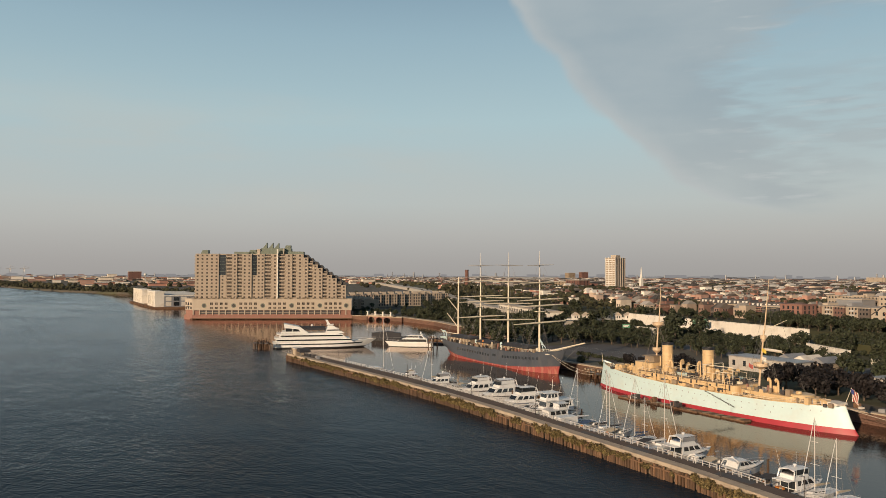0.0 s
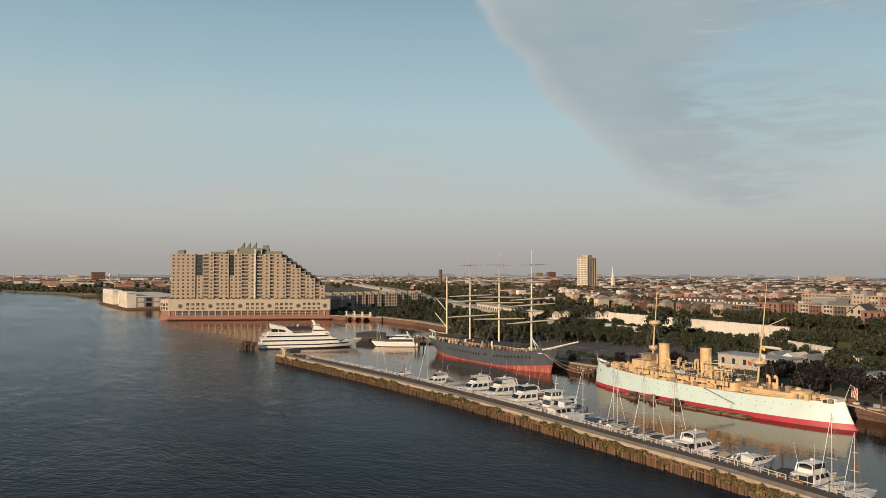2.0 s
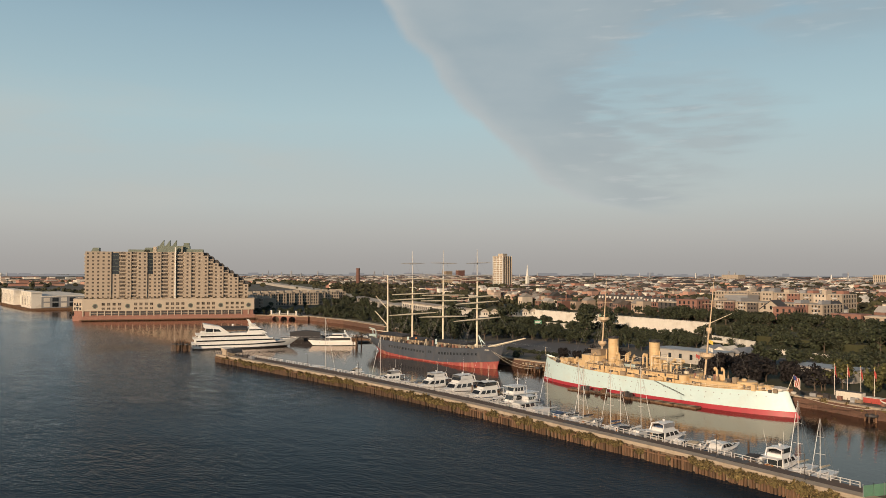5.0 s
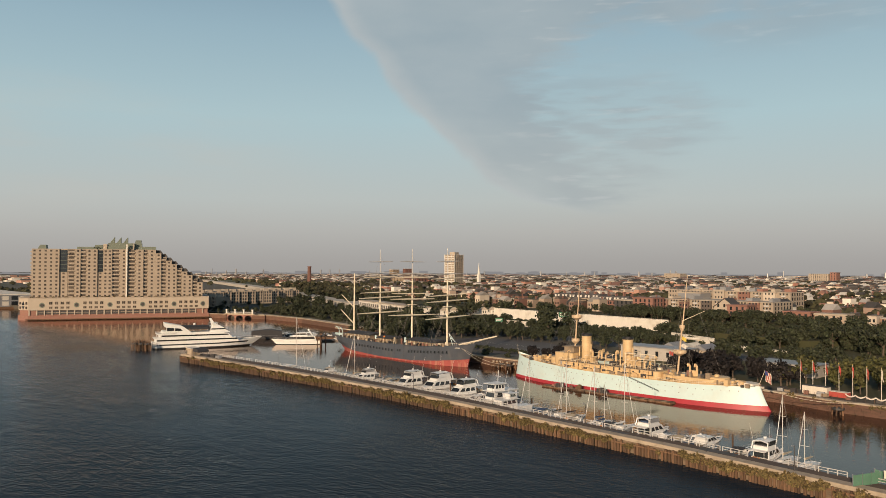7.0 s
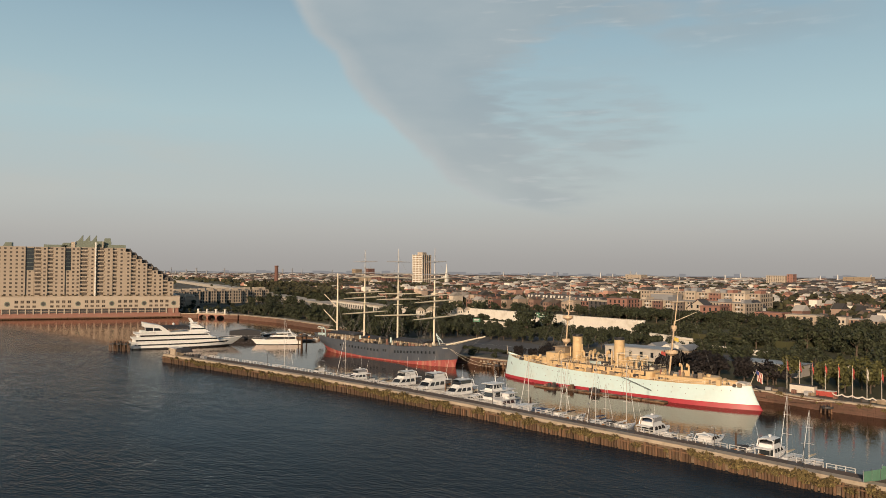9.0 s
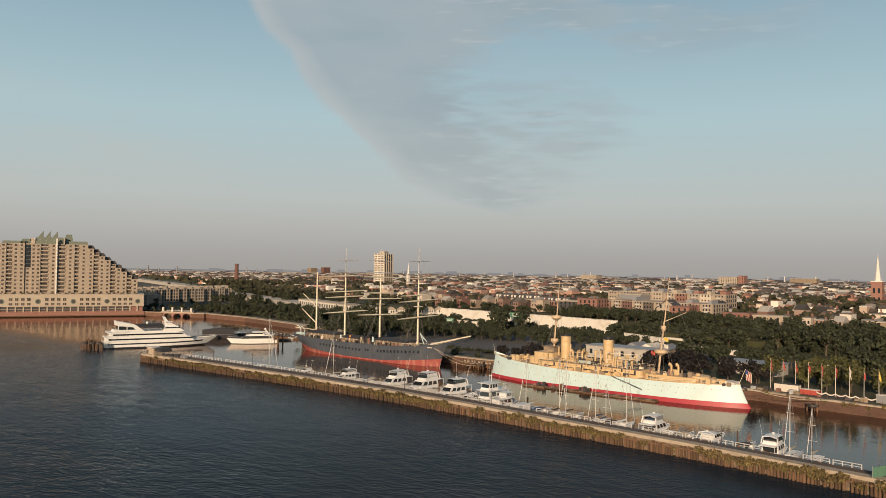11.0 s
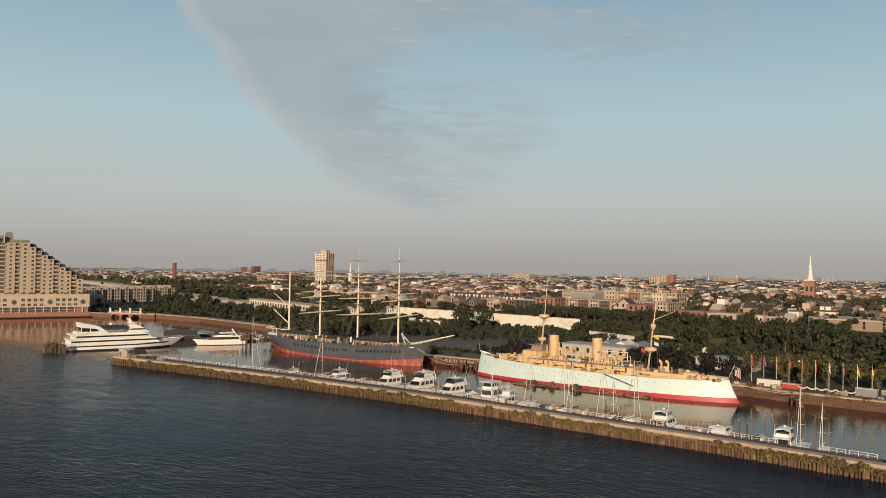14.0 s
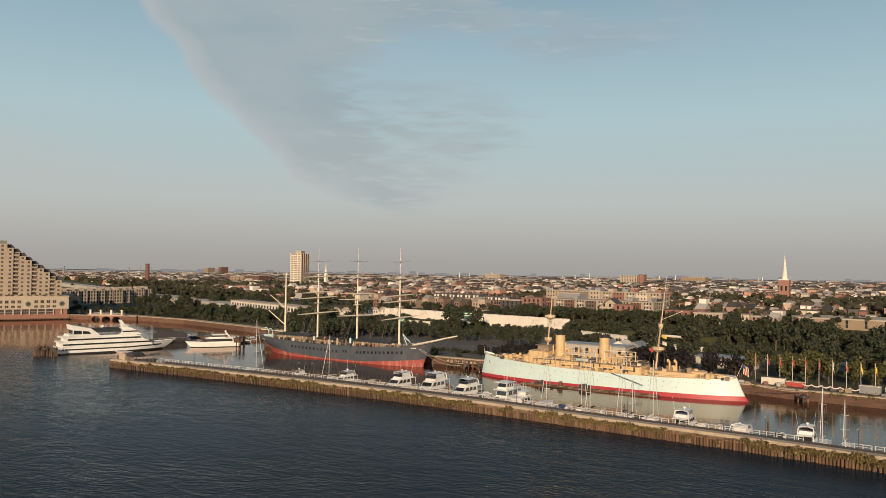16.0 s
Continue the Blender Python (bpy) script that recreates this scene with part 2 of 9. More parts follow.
M["bark"] = mat("bark", (0.10, 0.075, 0.055), 0.9, var=0.25, scale=1.5, bump=0.6)
M["grass"] = mat("grass", (0.05, 0.052, 0.022), 0.95, var=0.3, scale=0.05, stain=(0.085, 0.07, 0.04), amount=0.5)
M["ground"] = mat("city_ground", (0.085, 0.075, 0.06), 0.95, var=0.3, scale=0.01, stain=(0.06, 0.075, 0.03), amount=0.8)
M["road"] = mat("road_asphalt", (0.085, 0.08, 0.08), 0.85, var=0.2, scale=0.1)
M["pale_road"] = mat("concrete_road", (0.42, 0.385, 0.34), 0.85, var=0.15, scale=0.1)
M["wall_white"] = mat("pale_barrier_wall", (0.68, 0.64, 0.575), 0.8, var=0.12, scale=0.1, stain=(0.4, 0.34, 0.26), amount=0.5)
M["beige"] = mat("beige_precast", (0.345, 0.285, 0.225), 0.8, var=0.08, scale=0.08, stain=(0.45, 0.36, 0.28), amount=0.3)
M["beige_pale"] = mat("pale_precast", (0.42, 0.355, 0.285), 0.8, var=0.08, scale=0.08, stain=(0.5, 0.42, 0.33), amount=0.3)
M["brick_red"] = mat("red_brickwork", (0.26, 0.135, 0.105), 0.85, var=0.18, scale=0.3, stain=(0.24, 0.1, 0.07), amount=0.5, rnd=0.15)
M["quay_brick"] = mat("red_brown_quay_stone", (0.135, 0.075, 0.054), 0.9, var=0.35, scale=0.5, stretch=(0.5, 1, 2), stain=(0.06, 0.045, 0.03), amount=0.8, rnd=0.2, bump=0.6)
# grey-brown pane colour stands in for the sky reflected in the windows
M["hotel_glass"] = mat("painted_sky_window", (0.085, 0.068, 0.055), 0.25, var=0.25, scale=0.3, rnd=0.5, spec=0.5)
M["copper"] = mat("grey_green_roof", (0.15, 0.175, 0.14), 0.6, var=0.14, scale=0.2)
M["slate"] = mat("dark_slate_roof", (0.065, 0.06, 0.06), 0.7, var=0.2, scale=0.5, rnd=0.3)
M["lawn_path"] = mat("pale_path", (0.42, 0.36, 0.28), 0.9, var=0.15, scale=0.2)
M["flag_red"] = mat("red_cloth", (0.40, 0.07, 0.055), 0.8, var=0.15, scale=1.5)
M["flag_yellow"] = mat("yellow_cloth", (0.62, 0.45, 0.08), 0.8, var=0.15, scale=1.5)
M["flag_white"] = mat("white_cloth", (0.62, 0.57, 0.50), 0.8, var=0.12, scale=1.5)
M["flag_blue"] = mat("blue_cloth", (0.04, 0.06, 0.2), 0.8, var=0.12, scale=1.5)
M["sign_green"] = mat("green_road_sign", (0.015, 0.14, 0.07), 0.5, var=0.1, scale=0.6)
M["mesh_green"] = mat("green_fence_cloth", (0.10, 0.22, 0.15), 0.8, var=0.25, scale=0.7)
M["orange"] = mat("orange_box_paint", (0.55, 0.20, 0.04), 0.6, var=0.12, scale=0.8)
M["red_gloss"] = mat("red_gloss_paint", (0.38, 0.03, 0.03), 0.35, var=0.1, scale=0.8)
# dark brick; on the chimney stack this tone carries its shade
M["brick_dark"] = mat("dark_brickwork", (0.15, 0.075, 0.06), 0.85, var=0.18, scale=0.3)
M["shed"] = mat("weathered_shed_paint", (0.42, 0.39, 0.355), 0.8, var=0.16, scale=0.2, stain=(0.28, 0.24, 0.2), amount=0.6)
M["spire"] = mat("white_spire_boards", (0.70, 0.67, 0.61), 0.6, var=0.06, scale=0.3)
HOUSE_TONES = [(0.20, 0.11, 0.085), (0.29, 0.19, 0.145), (0.40, 0.32, 0.25), (0.15, 0.085, 0.07), (0.50, 0.43, 0.36), (0.31, 0.22, 0.175), (0.62, 0.57, 0.50), (0.22, 0.115, 0.09), (0.36, 0.28, 0.22), (0.11, 0.09, 0.08), (0.56, 0.48, 0.39), (0.24, 0.15, 0.12)]
ROOF_TONES = [(0.05, 0.045, 0.043), (0.28, 0.26, 0.235), (0.075, 0.065, 0.058), (0.42, 0.39, 0.36), (0.11, 0.085, 0.07), (0.27, 0.245, 0.22), (0.06, 0.055, 0.052), (0.14, 0.12, 0.105)]
M["house"] = mat("house_front", (0.4, 0.2, 0.15), 0.85, var=0.14, scale=0.3, palette=HOUSE_TONES)
M["roof"] = mat("house_roof", (0.1, 0.1, 0.1), 0.8, var=0.16, scale=0.3, palette=ROOF_TONES)
FAR_TONES = [(0.42, 0.22, 0.165), (0.64, 0.56, 0.46), (0.36, 0.19, 0.145), (0.76, 0.71, 0.64), (0.28, 0.14, 0.11), (0.54, 0.43, 0.34), (0.45, 0.26, 0.20), (0.66, 0.58, 0.48), (0.22, 0.13, 0.10), (0.40, 0.25, 0.20), (0.50, 0.38, 0.30), (0.72, 0.66, 0.58)]
M["far_house"] = mat("far_house_fronts", (0.4, 0.2, 0.15), 0.85, var=0.14, scale=0.1, palette=FAR_TONES, island=True)
M["far_roof"] = mat("far_flat_roofs", (0.1, 0.1, 0.1), 0.85, var=0.16, scale=0.1, palette=ROOF_TONES + [(0.58, 0.55, 0.50), (0.22, 0.12, 0.095), (0.09, 0.075, 0.065), (0.66, 0.62, 0.56)], island=True)
M["far_leaf"] = mat("far_woods", (0.038, 0.037, 0.017), 0.9, var=0.5, scale=0.35, island=True, rnd=0.6)

# river water: nearly black body, gloss and ripples of three sizes
def water_material():
    m = bpy.data.materials.new("river_water")
    m.use_nodes = True
    nt = m.node_tree
    bs = nt.nodes["Principled BSDF"]
    tc = nt.nodes.new("ShaderNodeTexCoord")
    height = None
    for sc, amp, st in ((0.030, 0.9, (1.0, 1.8, 1)), (0.12, 0.95, (0.8, 1.8, 1)), (0.34, 0.66, (0.8, 1.8, 1)), (0.85, 0.55, (1.0, 1.7, 1)), (2.2, 0.10, (1.0, 1.5, 1))):
        mp = nt.nodes.new("ShaderNodeMapping")
        mp.inputs["Scale"].default_value = st
        mp.inputs["Rotation"].default_value = (0, 0, 0.5)
        nt.links.new(tc.outputs["Object"], mp.inputs["Vector"])
        n = nt.nodes.new("ShaderNodeTexNoise")
        n.inputs["Scale"].default_value, n.inputs["Detail"].default_value = sc, 3.0
        nt.links.new(mp.outputs[0], n.inputs["Vector"])
        k = nt.nodes.new("ShaderNodeMath")
        k.operation = "MULTIPLY"
        k.inputs[1].default_value = amp
        nt.links.new(n.outputs["Fac"], k.inputs[0])
        if height is None:
            height = k.outputs[0]
        else:
            a = nt.nodes.new("ShaderNodeMath")
            nt.links.new(height, a.inputs[0])
            nt.links.new(k.outputs[0], a.inputs[1])
            height = a.outputs[0]
    # calm in the basin behind the pier, more ripple in the open river
    sp = nt.nodes.new("ShaderNodeSeparateXYZ")
    nt.links.new(tc.outputs["Object"], sp.inputs[0])
    calm = nt.nodes.new("ShaderNodeMapRange")
    calm.inputs[1].default_value, calm.inputs[2].default_value = 118.0, 140.0
    calm.inputs[3].default_value, calm.inputs[4].default_value = 0.35, 0.045
    nt.links.new(sp.outputs[1], calm.inputs[0])
    # wide patches of rougher and smoother water
    pt = nt.nodes.new("ShaderNodeTexNoise")
    pt.inputs["Scale"].default_value, pt.inputs["Detail"].default_value = 0.012, 3.0
    nt.links.new(tc.outputs["Object"], pt.inputs["Vector"])
    pr = nt.nodes.new("ShaderNodeMapRange")
    pr.inputs[1].default_value, pr.inputs[2].default_value, pr.inputs[3].default_value, pr.inputs[4].default_value = 0.36, 0.64, 0.45, 1.25
    nt.links.new(pt.outputs["Fac"], pr.inputs[0])
    mul = nt.nodes.new("ShaderNodeMath")
    mul.operation = "MULTIPLY"
    nt.links.new(calm.outputs[0], mul.inputs[0])
    nt.links.new(pr.outputs[0], mul.inputs[1])
    bp = nt.nodes.new("ShaderNodeBump")
    bp.inputs["Distance"].default_value = 1.0
    nt.links.new(mul.outputs[0], bp.inputs["Strength"])
    nt.links.new(height, bp.inputs["Height"])
    # silt-brown body in the basin, clearer and darker in the stream
    body = nt.nodes.new("ShaderNodeMix")
    body.data_type = "RGBA"
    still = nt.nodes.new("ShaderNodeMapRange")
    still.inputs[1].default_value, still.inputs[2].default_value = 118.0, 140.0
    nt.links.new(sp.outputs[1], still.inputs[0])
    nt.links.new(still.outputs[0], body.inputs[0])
    body.inputs[6].default_value = (0.015, 0.026, 0.040, 1)
    body.inputs[7].default_value = (0.024, 0.018, 0.015, 1)
    deep = nt.nodes.new("ShaderNodeBsdfDiffuse")
    nt.links.new(body.outputs[2], deep.inputs["Color"])
    # the finest ripples, too small to model, as gloss: rough on the river, smooth in the basin
    sheen = nt.nodes.new("ShaderNodeMapRange")
    sheen.inputs[1].default_value, sheen.inputs[2].default_value = 0.0, 0.25
    sheen.inputs[3].default_value, sheen.inputs[4].default_value = 0.05, 0.19
    nt.links.new(mul.outputs[0], sheen.inputs[0])
    gloss = nt.nodes.new("ShaderNodeBsdfGlossy")
    nt.links.new(sheen.outputs[0], gloss.inputs["Roughness"])
    nt.links.new(bp.outputs[0], gloss.inputs["Normal"])
    # reflection tint painted into the gloss: cool on the river, warm in the basin
    gloss_tint = nt.nodes.new("ShaderNodeMix")
    gloss_tint.data_type = "RGBA"
    gloss_tint.inputs[6].default_value, gloss_tint.inputs[7].default_value = (0.93, 0.97, 1.0, 1), (1.0, 0.88, 0.81, 1)
    nt.links.new(still.outputs[0], gloss_tint.inputs[0])
    nt.links.new(gloss_tint.outputs[2], gloss.inputs["Color"])
    # gloss by angle: falls off fast towards a steep look at the choppy river, less so in the calm basin
    fres = nt.nodes.new("ShaderNodeFresnel")
    fres.inputs["IOR"].default_value = 1.33
    nt.links.new(bp.outputs[0], fres.inputs["Normal"])
    steep = nt.nodes.new("ShaderNodeMapRange")
    steep.inputs[1].default_value, steep.inputs[2].default_value = 118.0, 140.0
    steep.inputs[3].default_value, steep.inputs[4].default_value = 1.9, 0.95
    nt.links.new(sp.outputs[1], steep.inputs[0])
    power = nt.nodes.new("ShaderNodeMath")
    power.operation = "POWER"
    nt.links.new(fres.outputs[0], power.inputs[0])
    nt.links.new(steep.outputs[0], power.inputs[1])
    blend = nt.nodes.new("ShaderNodeMixShader")
    nt.links.new(power.outputs[0], blend.inputs[0])
    nt.links.new(deep.outputs[0], blend.inputs[1])
    nt.links.new(gloss.outputs[0], blend.inputs[2])
    nt.links.new(blend.outputs[0], nt.nodes["Material Output"].inputs["Surface"])
    nt.nodes.remove(bs)
    return m


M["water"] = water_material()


# ---- mesh helpers ----
def thing(name, m=None, label="", category="", group="", kind=""):
    """An Empty at the base of a thing, to parent its parts."""
    ob = new(name)
    ob.empty_display_size = 0.5
    if m is not None:
        ob.matrix_basis = m
    return tagged(ob, label, category, group, kind)


def finish(bm, name, material):
    bmesh.ops.recalc_face_normals(bm, faces=bm.faces[:])
    me = bpy.data.meshes.new(name)
    bm.to_mesh(me)
    bm.free()
    me.materials.append(M[material])
    return me


def smooth(me):
    me.polygons.foreach_set("use_smooth", [True] * len(me.polygons))
    return me


def part(name, bm, material, parent, label="", m=None, soft=False):
    """Links a bmesh as one mesh object under a thing or under a part."""
    me = finish(bm, name, material) if not isinstance(bm, bpy.types.Mesh) else bm
    if soft:
        smooth(me)
    ob = new(name, me)
    ob.parent = parent
    if m is not None:
        ob.matrix_basis = m
    return tagged(ob, label)


def single(name, bm, material, label, category, kind="", group="", m=None, soft=False):
    ob = part(name, bm, material, None, "", m, soft)
    return tagged(ob, label, category, group, kind)


def B():
    return bmesh.new()


def box(bm, x0, x1, y0, y1, z0, z1):
    v = [bm.verts.new(p) for p in ((x0, y0, z0), (x1, y0, z0), (x1, y1, z0), (x0, y1, z0), (x0, y0, z1), (x1, y0, z1), (x1, y1, z1), (x0, y1, z1))]
    for f in ((0, 3, 2, 1), (4, 5, 6, 7), (0, 1, 5, 4), (1, 2, 6, 5), (2, 3, 7, 6), (3, 0, 4, 7)):
        bm.faces.new([v[i] for i in f])
    return bm


def ring_at(p, axis, r, n, ry=None):
    axis = Vector(axis).normalized()
    side = axis.cross(Vector((0, 0, 1)) if abs(axis.z) < 0.9 else Vector((0, 1, 0))).normalized()
    other = axis.cross(side)
    return [Vector(p) + side * (r * math.cos(2 * math.pi * k / n)) + other * ((ry or r) * math.sin(2 * math.pi * k / n)) for k in range(n)]


def skin(bm, rings, closed=True, caps=True):
    """Faces between rings of points; caps close the first and the last."""
    vs = [[bm.verts.new(p) for p in ring] for ring in rings]
    n = len(vs[0])
    for a, b in zip(vs, vs[1:]):
        for k in range(n if closed else n - 1):
            bm.faces.new((a[k], a[(k + 1) % n], b[(k + 1) % n], b[k]))
    if caps and closed:
        bm.faces.new(vs[0][::-1])
        bm.faces.new(vs[-1])
    return bm


def tube(bm, p, q, r, r2=None, n=8):
    p, q = Vector(p), Vector(q)
    return skin(bm, [ring_at(p, q - p, r, n), ring_at(q, q - p, r if r2 is None else r2, n)])


def pipe(bm, points, r, n=6):
    """A bent tube through points."""
    pts = [Vector(p) for p in points]
    rings = []
    for i, p in enumerate(pts):
        way = pts[min(i + 1, len(pts) - 1)] - pts[max(i - 1, 0)]
        rings.append(ring_at(p, way, r, n))
    return skin(bm, rings)


def turned_shape(bm, profile, x=0, y=0, n=16):
    """A solid of revolution round the vertical at (x, y): profile of (radius, z)."""
    return skin(bm, [[(x + max(r, 0.001) * math.cos(2 * math.pi * k / n), y + max(r, 0.001) * math.sin(2 * math.pi * k / n), z) for k in range(n)] for r, z in profile])


def prism(bm, outline, z0, z1):
    """An upright block over a flat outline of (x, y)."""
    return skin(bm, [[(x, y, z0) for x, y in outline], [(x, y, z1) for x, y in outline]])


def slab(bm, outline, y0, y1):
    """A block over an outline of (x, z), from y0 to y1."""
    return skin(bm, [[(x, y0, z) for x, z in outline], [(x, y1, z) for x, z in outline]])


def lerp_table(table, x):
    """Straight-line value at x from rising (x, value) pairs."""
    if x <= table[0][0]:
        return table[0][1]
    for (a, u), (b, v) in zip(table, table[1:]):
        if x <= b:
            return u + (v - u) * (x - a) / (b - a)
    return table[-1][1]


# ---- river and land ----
GROUND = 3.2


def build_water():
    bm = B()
    xs = [-5200, -2600, -1400, -800, -400, -200, 0, 200, 700, 1500]
    ys = [-2500, -900, -300, 0, 150, 300, 900]
    grid = [[bm.verts.new((x, y, 0)) for y in ys] for x in xs]
    for a, b in zip(grid, grid[1:]):
        for k in range(len(ys) - 1):
            bm.faces.new((a[k], b[k], b[k + 1], a[k + 1]))
    single("water", bm, "water", "dark slate-blue river water with small ripples", "water", "structure")


build_water()

SHORE = [(1500, 205), (60, 208), (-93, 212.5), (-122, 213.5), (-137, 217), (-200, 217), (-249, 216.5), (-268, 216), (-330, 216.5), (-386, 219),
         (-392, 262), (-468, 278), (-546, 291), (-606, 291), (-621, 288), (-650, 286), (-740, 262), (-880, 190), (-905, 172), (-1090, 176), (-1400, 182),
         (-1618, 82), (-1863, 20), (-2102, -21), (-2900, -200), (-5100, -900)]


def build_land():
    bm = B()
    outline = SHORE + [(-5100, 3900), (1500, 3900)]
    top = [bm.verts.new((x, y, GROUND)) for x, y in outline]
    face = bm.faces.new(top)
    bmesh.ops.triangulate(bm, faces=[face])
    for a, b in zip(SHORE, SHORE[1:]):
        q = [bm.verts.new(p) for p in ((*a, GROUND), (*b, GROUND), (*b, -3), (*a, -3))]
        bm.faces.new(q)
    single("ground", bm, "ground", "flat city ground behind the river quays", "ground", "structure")


build_land()


def quay(a, b, top=GROUND + 0.35, wide=1.6, seed=0):
    """A stone quay wall with a coping along the shore, as courses of blocks."""
    rng = random.Random(seed)
    a, b = Vector((*a, 0)), Vector((*b, 0))
    long = (b - a).length
    turn = math.degrees(math.atan2(b.y - a.y, b.x - a.x))
    q = thing("quay_wall", pose(a.x, a.y, 0, 0, 0, turn), "rust-stained stone quay wall with weeds above the waterline", "quay", kind="structure")
    bm = B()
    box(bm, 0, long, -0.3, wide, -2.5, top - 0.45)
    part("wall_core", bm, "quay_brick", q)
    bm = B()
    x = 0.0
    while x < long - 0.5:
        w = min(rng.uniform(4.5, 7.5), long - x)
        box(bm, x + 0.04, x + w - 0.04, -0.5 + rng.uniform(-0.08, 0.08), wide + 0.2, top - 0.45, top + rng.uniform(-0.04, 0.04))
        x += w
    part("coping", bm, "concrete", q, "pale worn stone coping")
    bm = B()
    for row in range(4):
        x = -rng.uniform(0, 2)
        while x < long - 0.4:
            w = rng.uniform(1.6, 3.4)
            x0, x1 = max(x, 0.02), min(x + w - 0.07, long - 0.02)
            if x1 > x0 + 0.2:
                box(bm, x0, x1, -0.42 - rng.uniform(0, 0.1), -0.2, -0.3 + row * 0.82, 0.45 + row * 0.82)
            x += w
    tagged(part("stone_courses", bm, "quay_brick", q), kind="stuff")
    return q


for n in range(1, 14):
    if SHORE[n][0] > -650:
        quay(SHORE[n + 1], SHORE[n], seed=n)

# ---- the long marina pier ----
PIER_FRONT = [(-369.5, 116.6), (-312, 120.6), (-262, 123.6), (-225, 124.6), (-190, 124.2), (-155, 122.4), (-119, 121.2), (-93, 118.9), (-60, 116.2), (0, 111.0), (60, 105.5)]
PIER_BACK = [(-369.5, 125.2), (-345, 127.6), (-300, 131.0), (-262, 133.0), (-205, 132.8), (-160, 130.0), (-113, 127.9), (-100, 126.6), (-86, 125.7), (-60, 123.6), (0, 118.6), (60, 113.2)]
DECK = 3.2


def front_y(x):
    return lerp_table(PIER_FRONT, x)


def back_y(x):
    return lerp_table(PIER_BACK, x)


def pier_strip(bm, inner, outer, z0, z1, x0=-369.5, x1=60.0, step=6.0):
    """A slab that follows the pier; inner and outer give y along it."""
    xs = [x0 + (x1 - x0) * k / int((x1 - x0) / step) for k in range(int((x1 - x0) / step) + 1)]
    return skin(bm, [[(x, inner(x), z0), (x, outer(x), z0), (x, outer(x), z1), (x, inner(x), z1)] for x in xs])


pier = thing("pier", None, "long concrete marina pier with an asphalt roadway on timber piles", "pier", kind="structure")
bm = B()
pier_strip(bm, lambda x: front_y(x) + 0.6, back_y, -2.5, DECK - 0.35)
part("pier_body", bm, "stone", pier)
bm = B()
pier_strip(bm, lambda x: front_y(x) + 2.9, back_y, DECK - 0.35, DECK)
part("roadway", bm, "asphalt", pier, "dark patched asphalt roadway")
bm = B()
pier_strip(bm, lambda x: front_y(x) + 0.25, lambda x: front_y(x) + 2.9, DECK - 0.5, DECK + 0.28)
part("kerb_walk", bm, "concrete", pier, "pale concrete edge walk")
# worn patches that lie on the roadway
prng = random.Random(5)
for k in range(26):
    x = -360 + k * 15.5 + prng.uniform(-4, 4)
    if x > 40:
        continue
    bm = B()
    w = prng.uniform(3, 9)
    y0 = front_y(x) + prng.uniform(3.0, 4.5)
    d = prng.uniform(1.2, 2.6)
    prism(bm, [(x, y0), (x + w, y0 - 0.05), (x + w + prng.uniform(-.6, .6), y0 + d), (x + prng.uniform(-.6, .6), y0 + d)], DECK, DECK + 0.012)
    part("patch", bm, prng.choice(("road", "asphalt", "dark_gear")), pier)


def leaf_tuft(bm, c, s, rng):
    """One clump: two bent leaf blades crossing."""
    for _ in range(2):
        a = Vector((rng.gauss(0, 1), rng.gauss(0, 1), rng.gauss(0, 0.8))).normalized() * s
        b = a.cross(Vector((rng.gauss(0, 1), rng.gauss(0, 1), rng.gauss(0, 1)))).normalized() * s * 0.8
        v = [bm.verts.new(p) for p in (c - a, c + b * 0.9, c + a, c - b)]
        bm.faces.new(v)


def leaf_clump_mesh(name, material, seed, count, rx, ry, rz):
    rng = random.Random(seed)
    bm = B()
    for _ in range(count):
        d = Vector((rng.gauss(0, 1), rng.gauss(0, 1), rng.gauss(0, 1))).normalized() * rng.random() ** 0.4
        leaf_tuft(bm, Vector((d.x * rx, d.y * ry, d.z * rz)), rng.uniform(0.16, 0.36), rng)
    me = bpy.data.meshes.new(name)
    bm.to_mesh(me)
    bm.free()
    me.materials.append(M[material])
    return me


bush_meshes = [leaf_clump_mesh("weeds", "weed", 40 + k, 70, 1.5, 0.55, 0.75) for k in range(4)]
brng = random.Random(11)
x = -362.0
while x < 55:
    heavy = 0.55 + 0.45 * math.sin(x * 0.11) + brng.uniform(-0.3, 0.3)
    if heavy > 0.25:
        s = brng.uniform(0.55, 1.3) * (0.75 + 0.35 * heavy)
        ob = new("weed_bush", brng.choice(bush_meshes))
        ob.matrix_basis = Matrix.LocRotScale((x, front_y(x) - 0.5 + brng.uniform(-0.3, 0.2), DECK - 0.85 + 0.2 * s + brng.uniform(-0.8, 0.2)), Euler((0, 0, brng.uniform(-0.4, 0.4) + brng.choice((0, math.pi)))), (s, s, s * brng.uniform(0.8, 1.5)))
        tagged(ob, "scrubby green-brown weeds growing over the pier edge", "bush", "weeds along the pier edge")
    x += brng.uniform(0.7, 1.9)


# weeds and ivy on the quay's edge
for k in range(64):
    x = -136 + 200 * k / 63 + brng.uniform(-1.5, 1.5)
    y = lerp_table([(-137, 217), (-122, 213.5), (-93, 212.5), (60, 208)], x)
    s = brng.uniform(0.5, 1.25)
    ob = new("weed_bush", brng.choice(bush_meshes))
    ob.matrix_basis = Matrix.LocRotScale((x, y - 0.4, GROUND + 0.3 - brng.uniform(0, 1.6)), Euler((0, 0, brng.uniform(-0.4, 0.4))), (s, s, s * brng.uniform(0.6, 1.3)))
    tagged(ob, "scrubby brown-green weeds on the old stone quay", "bush", "weeds along the quay")


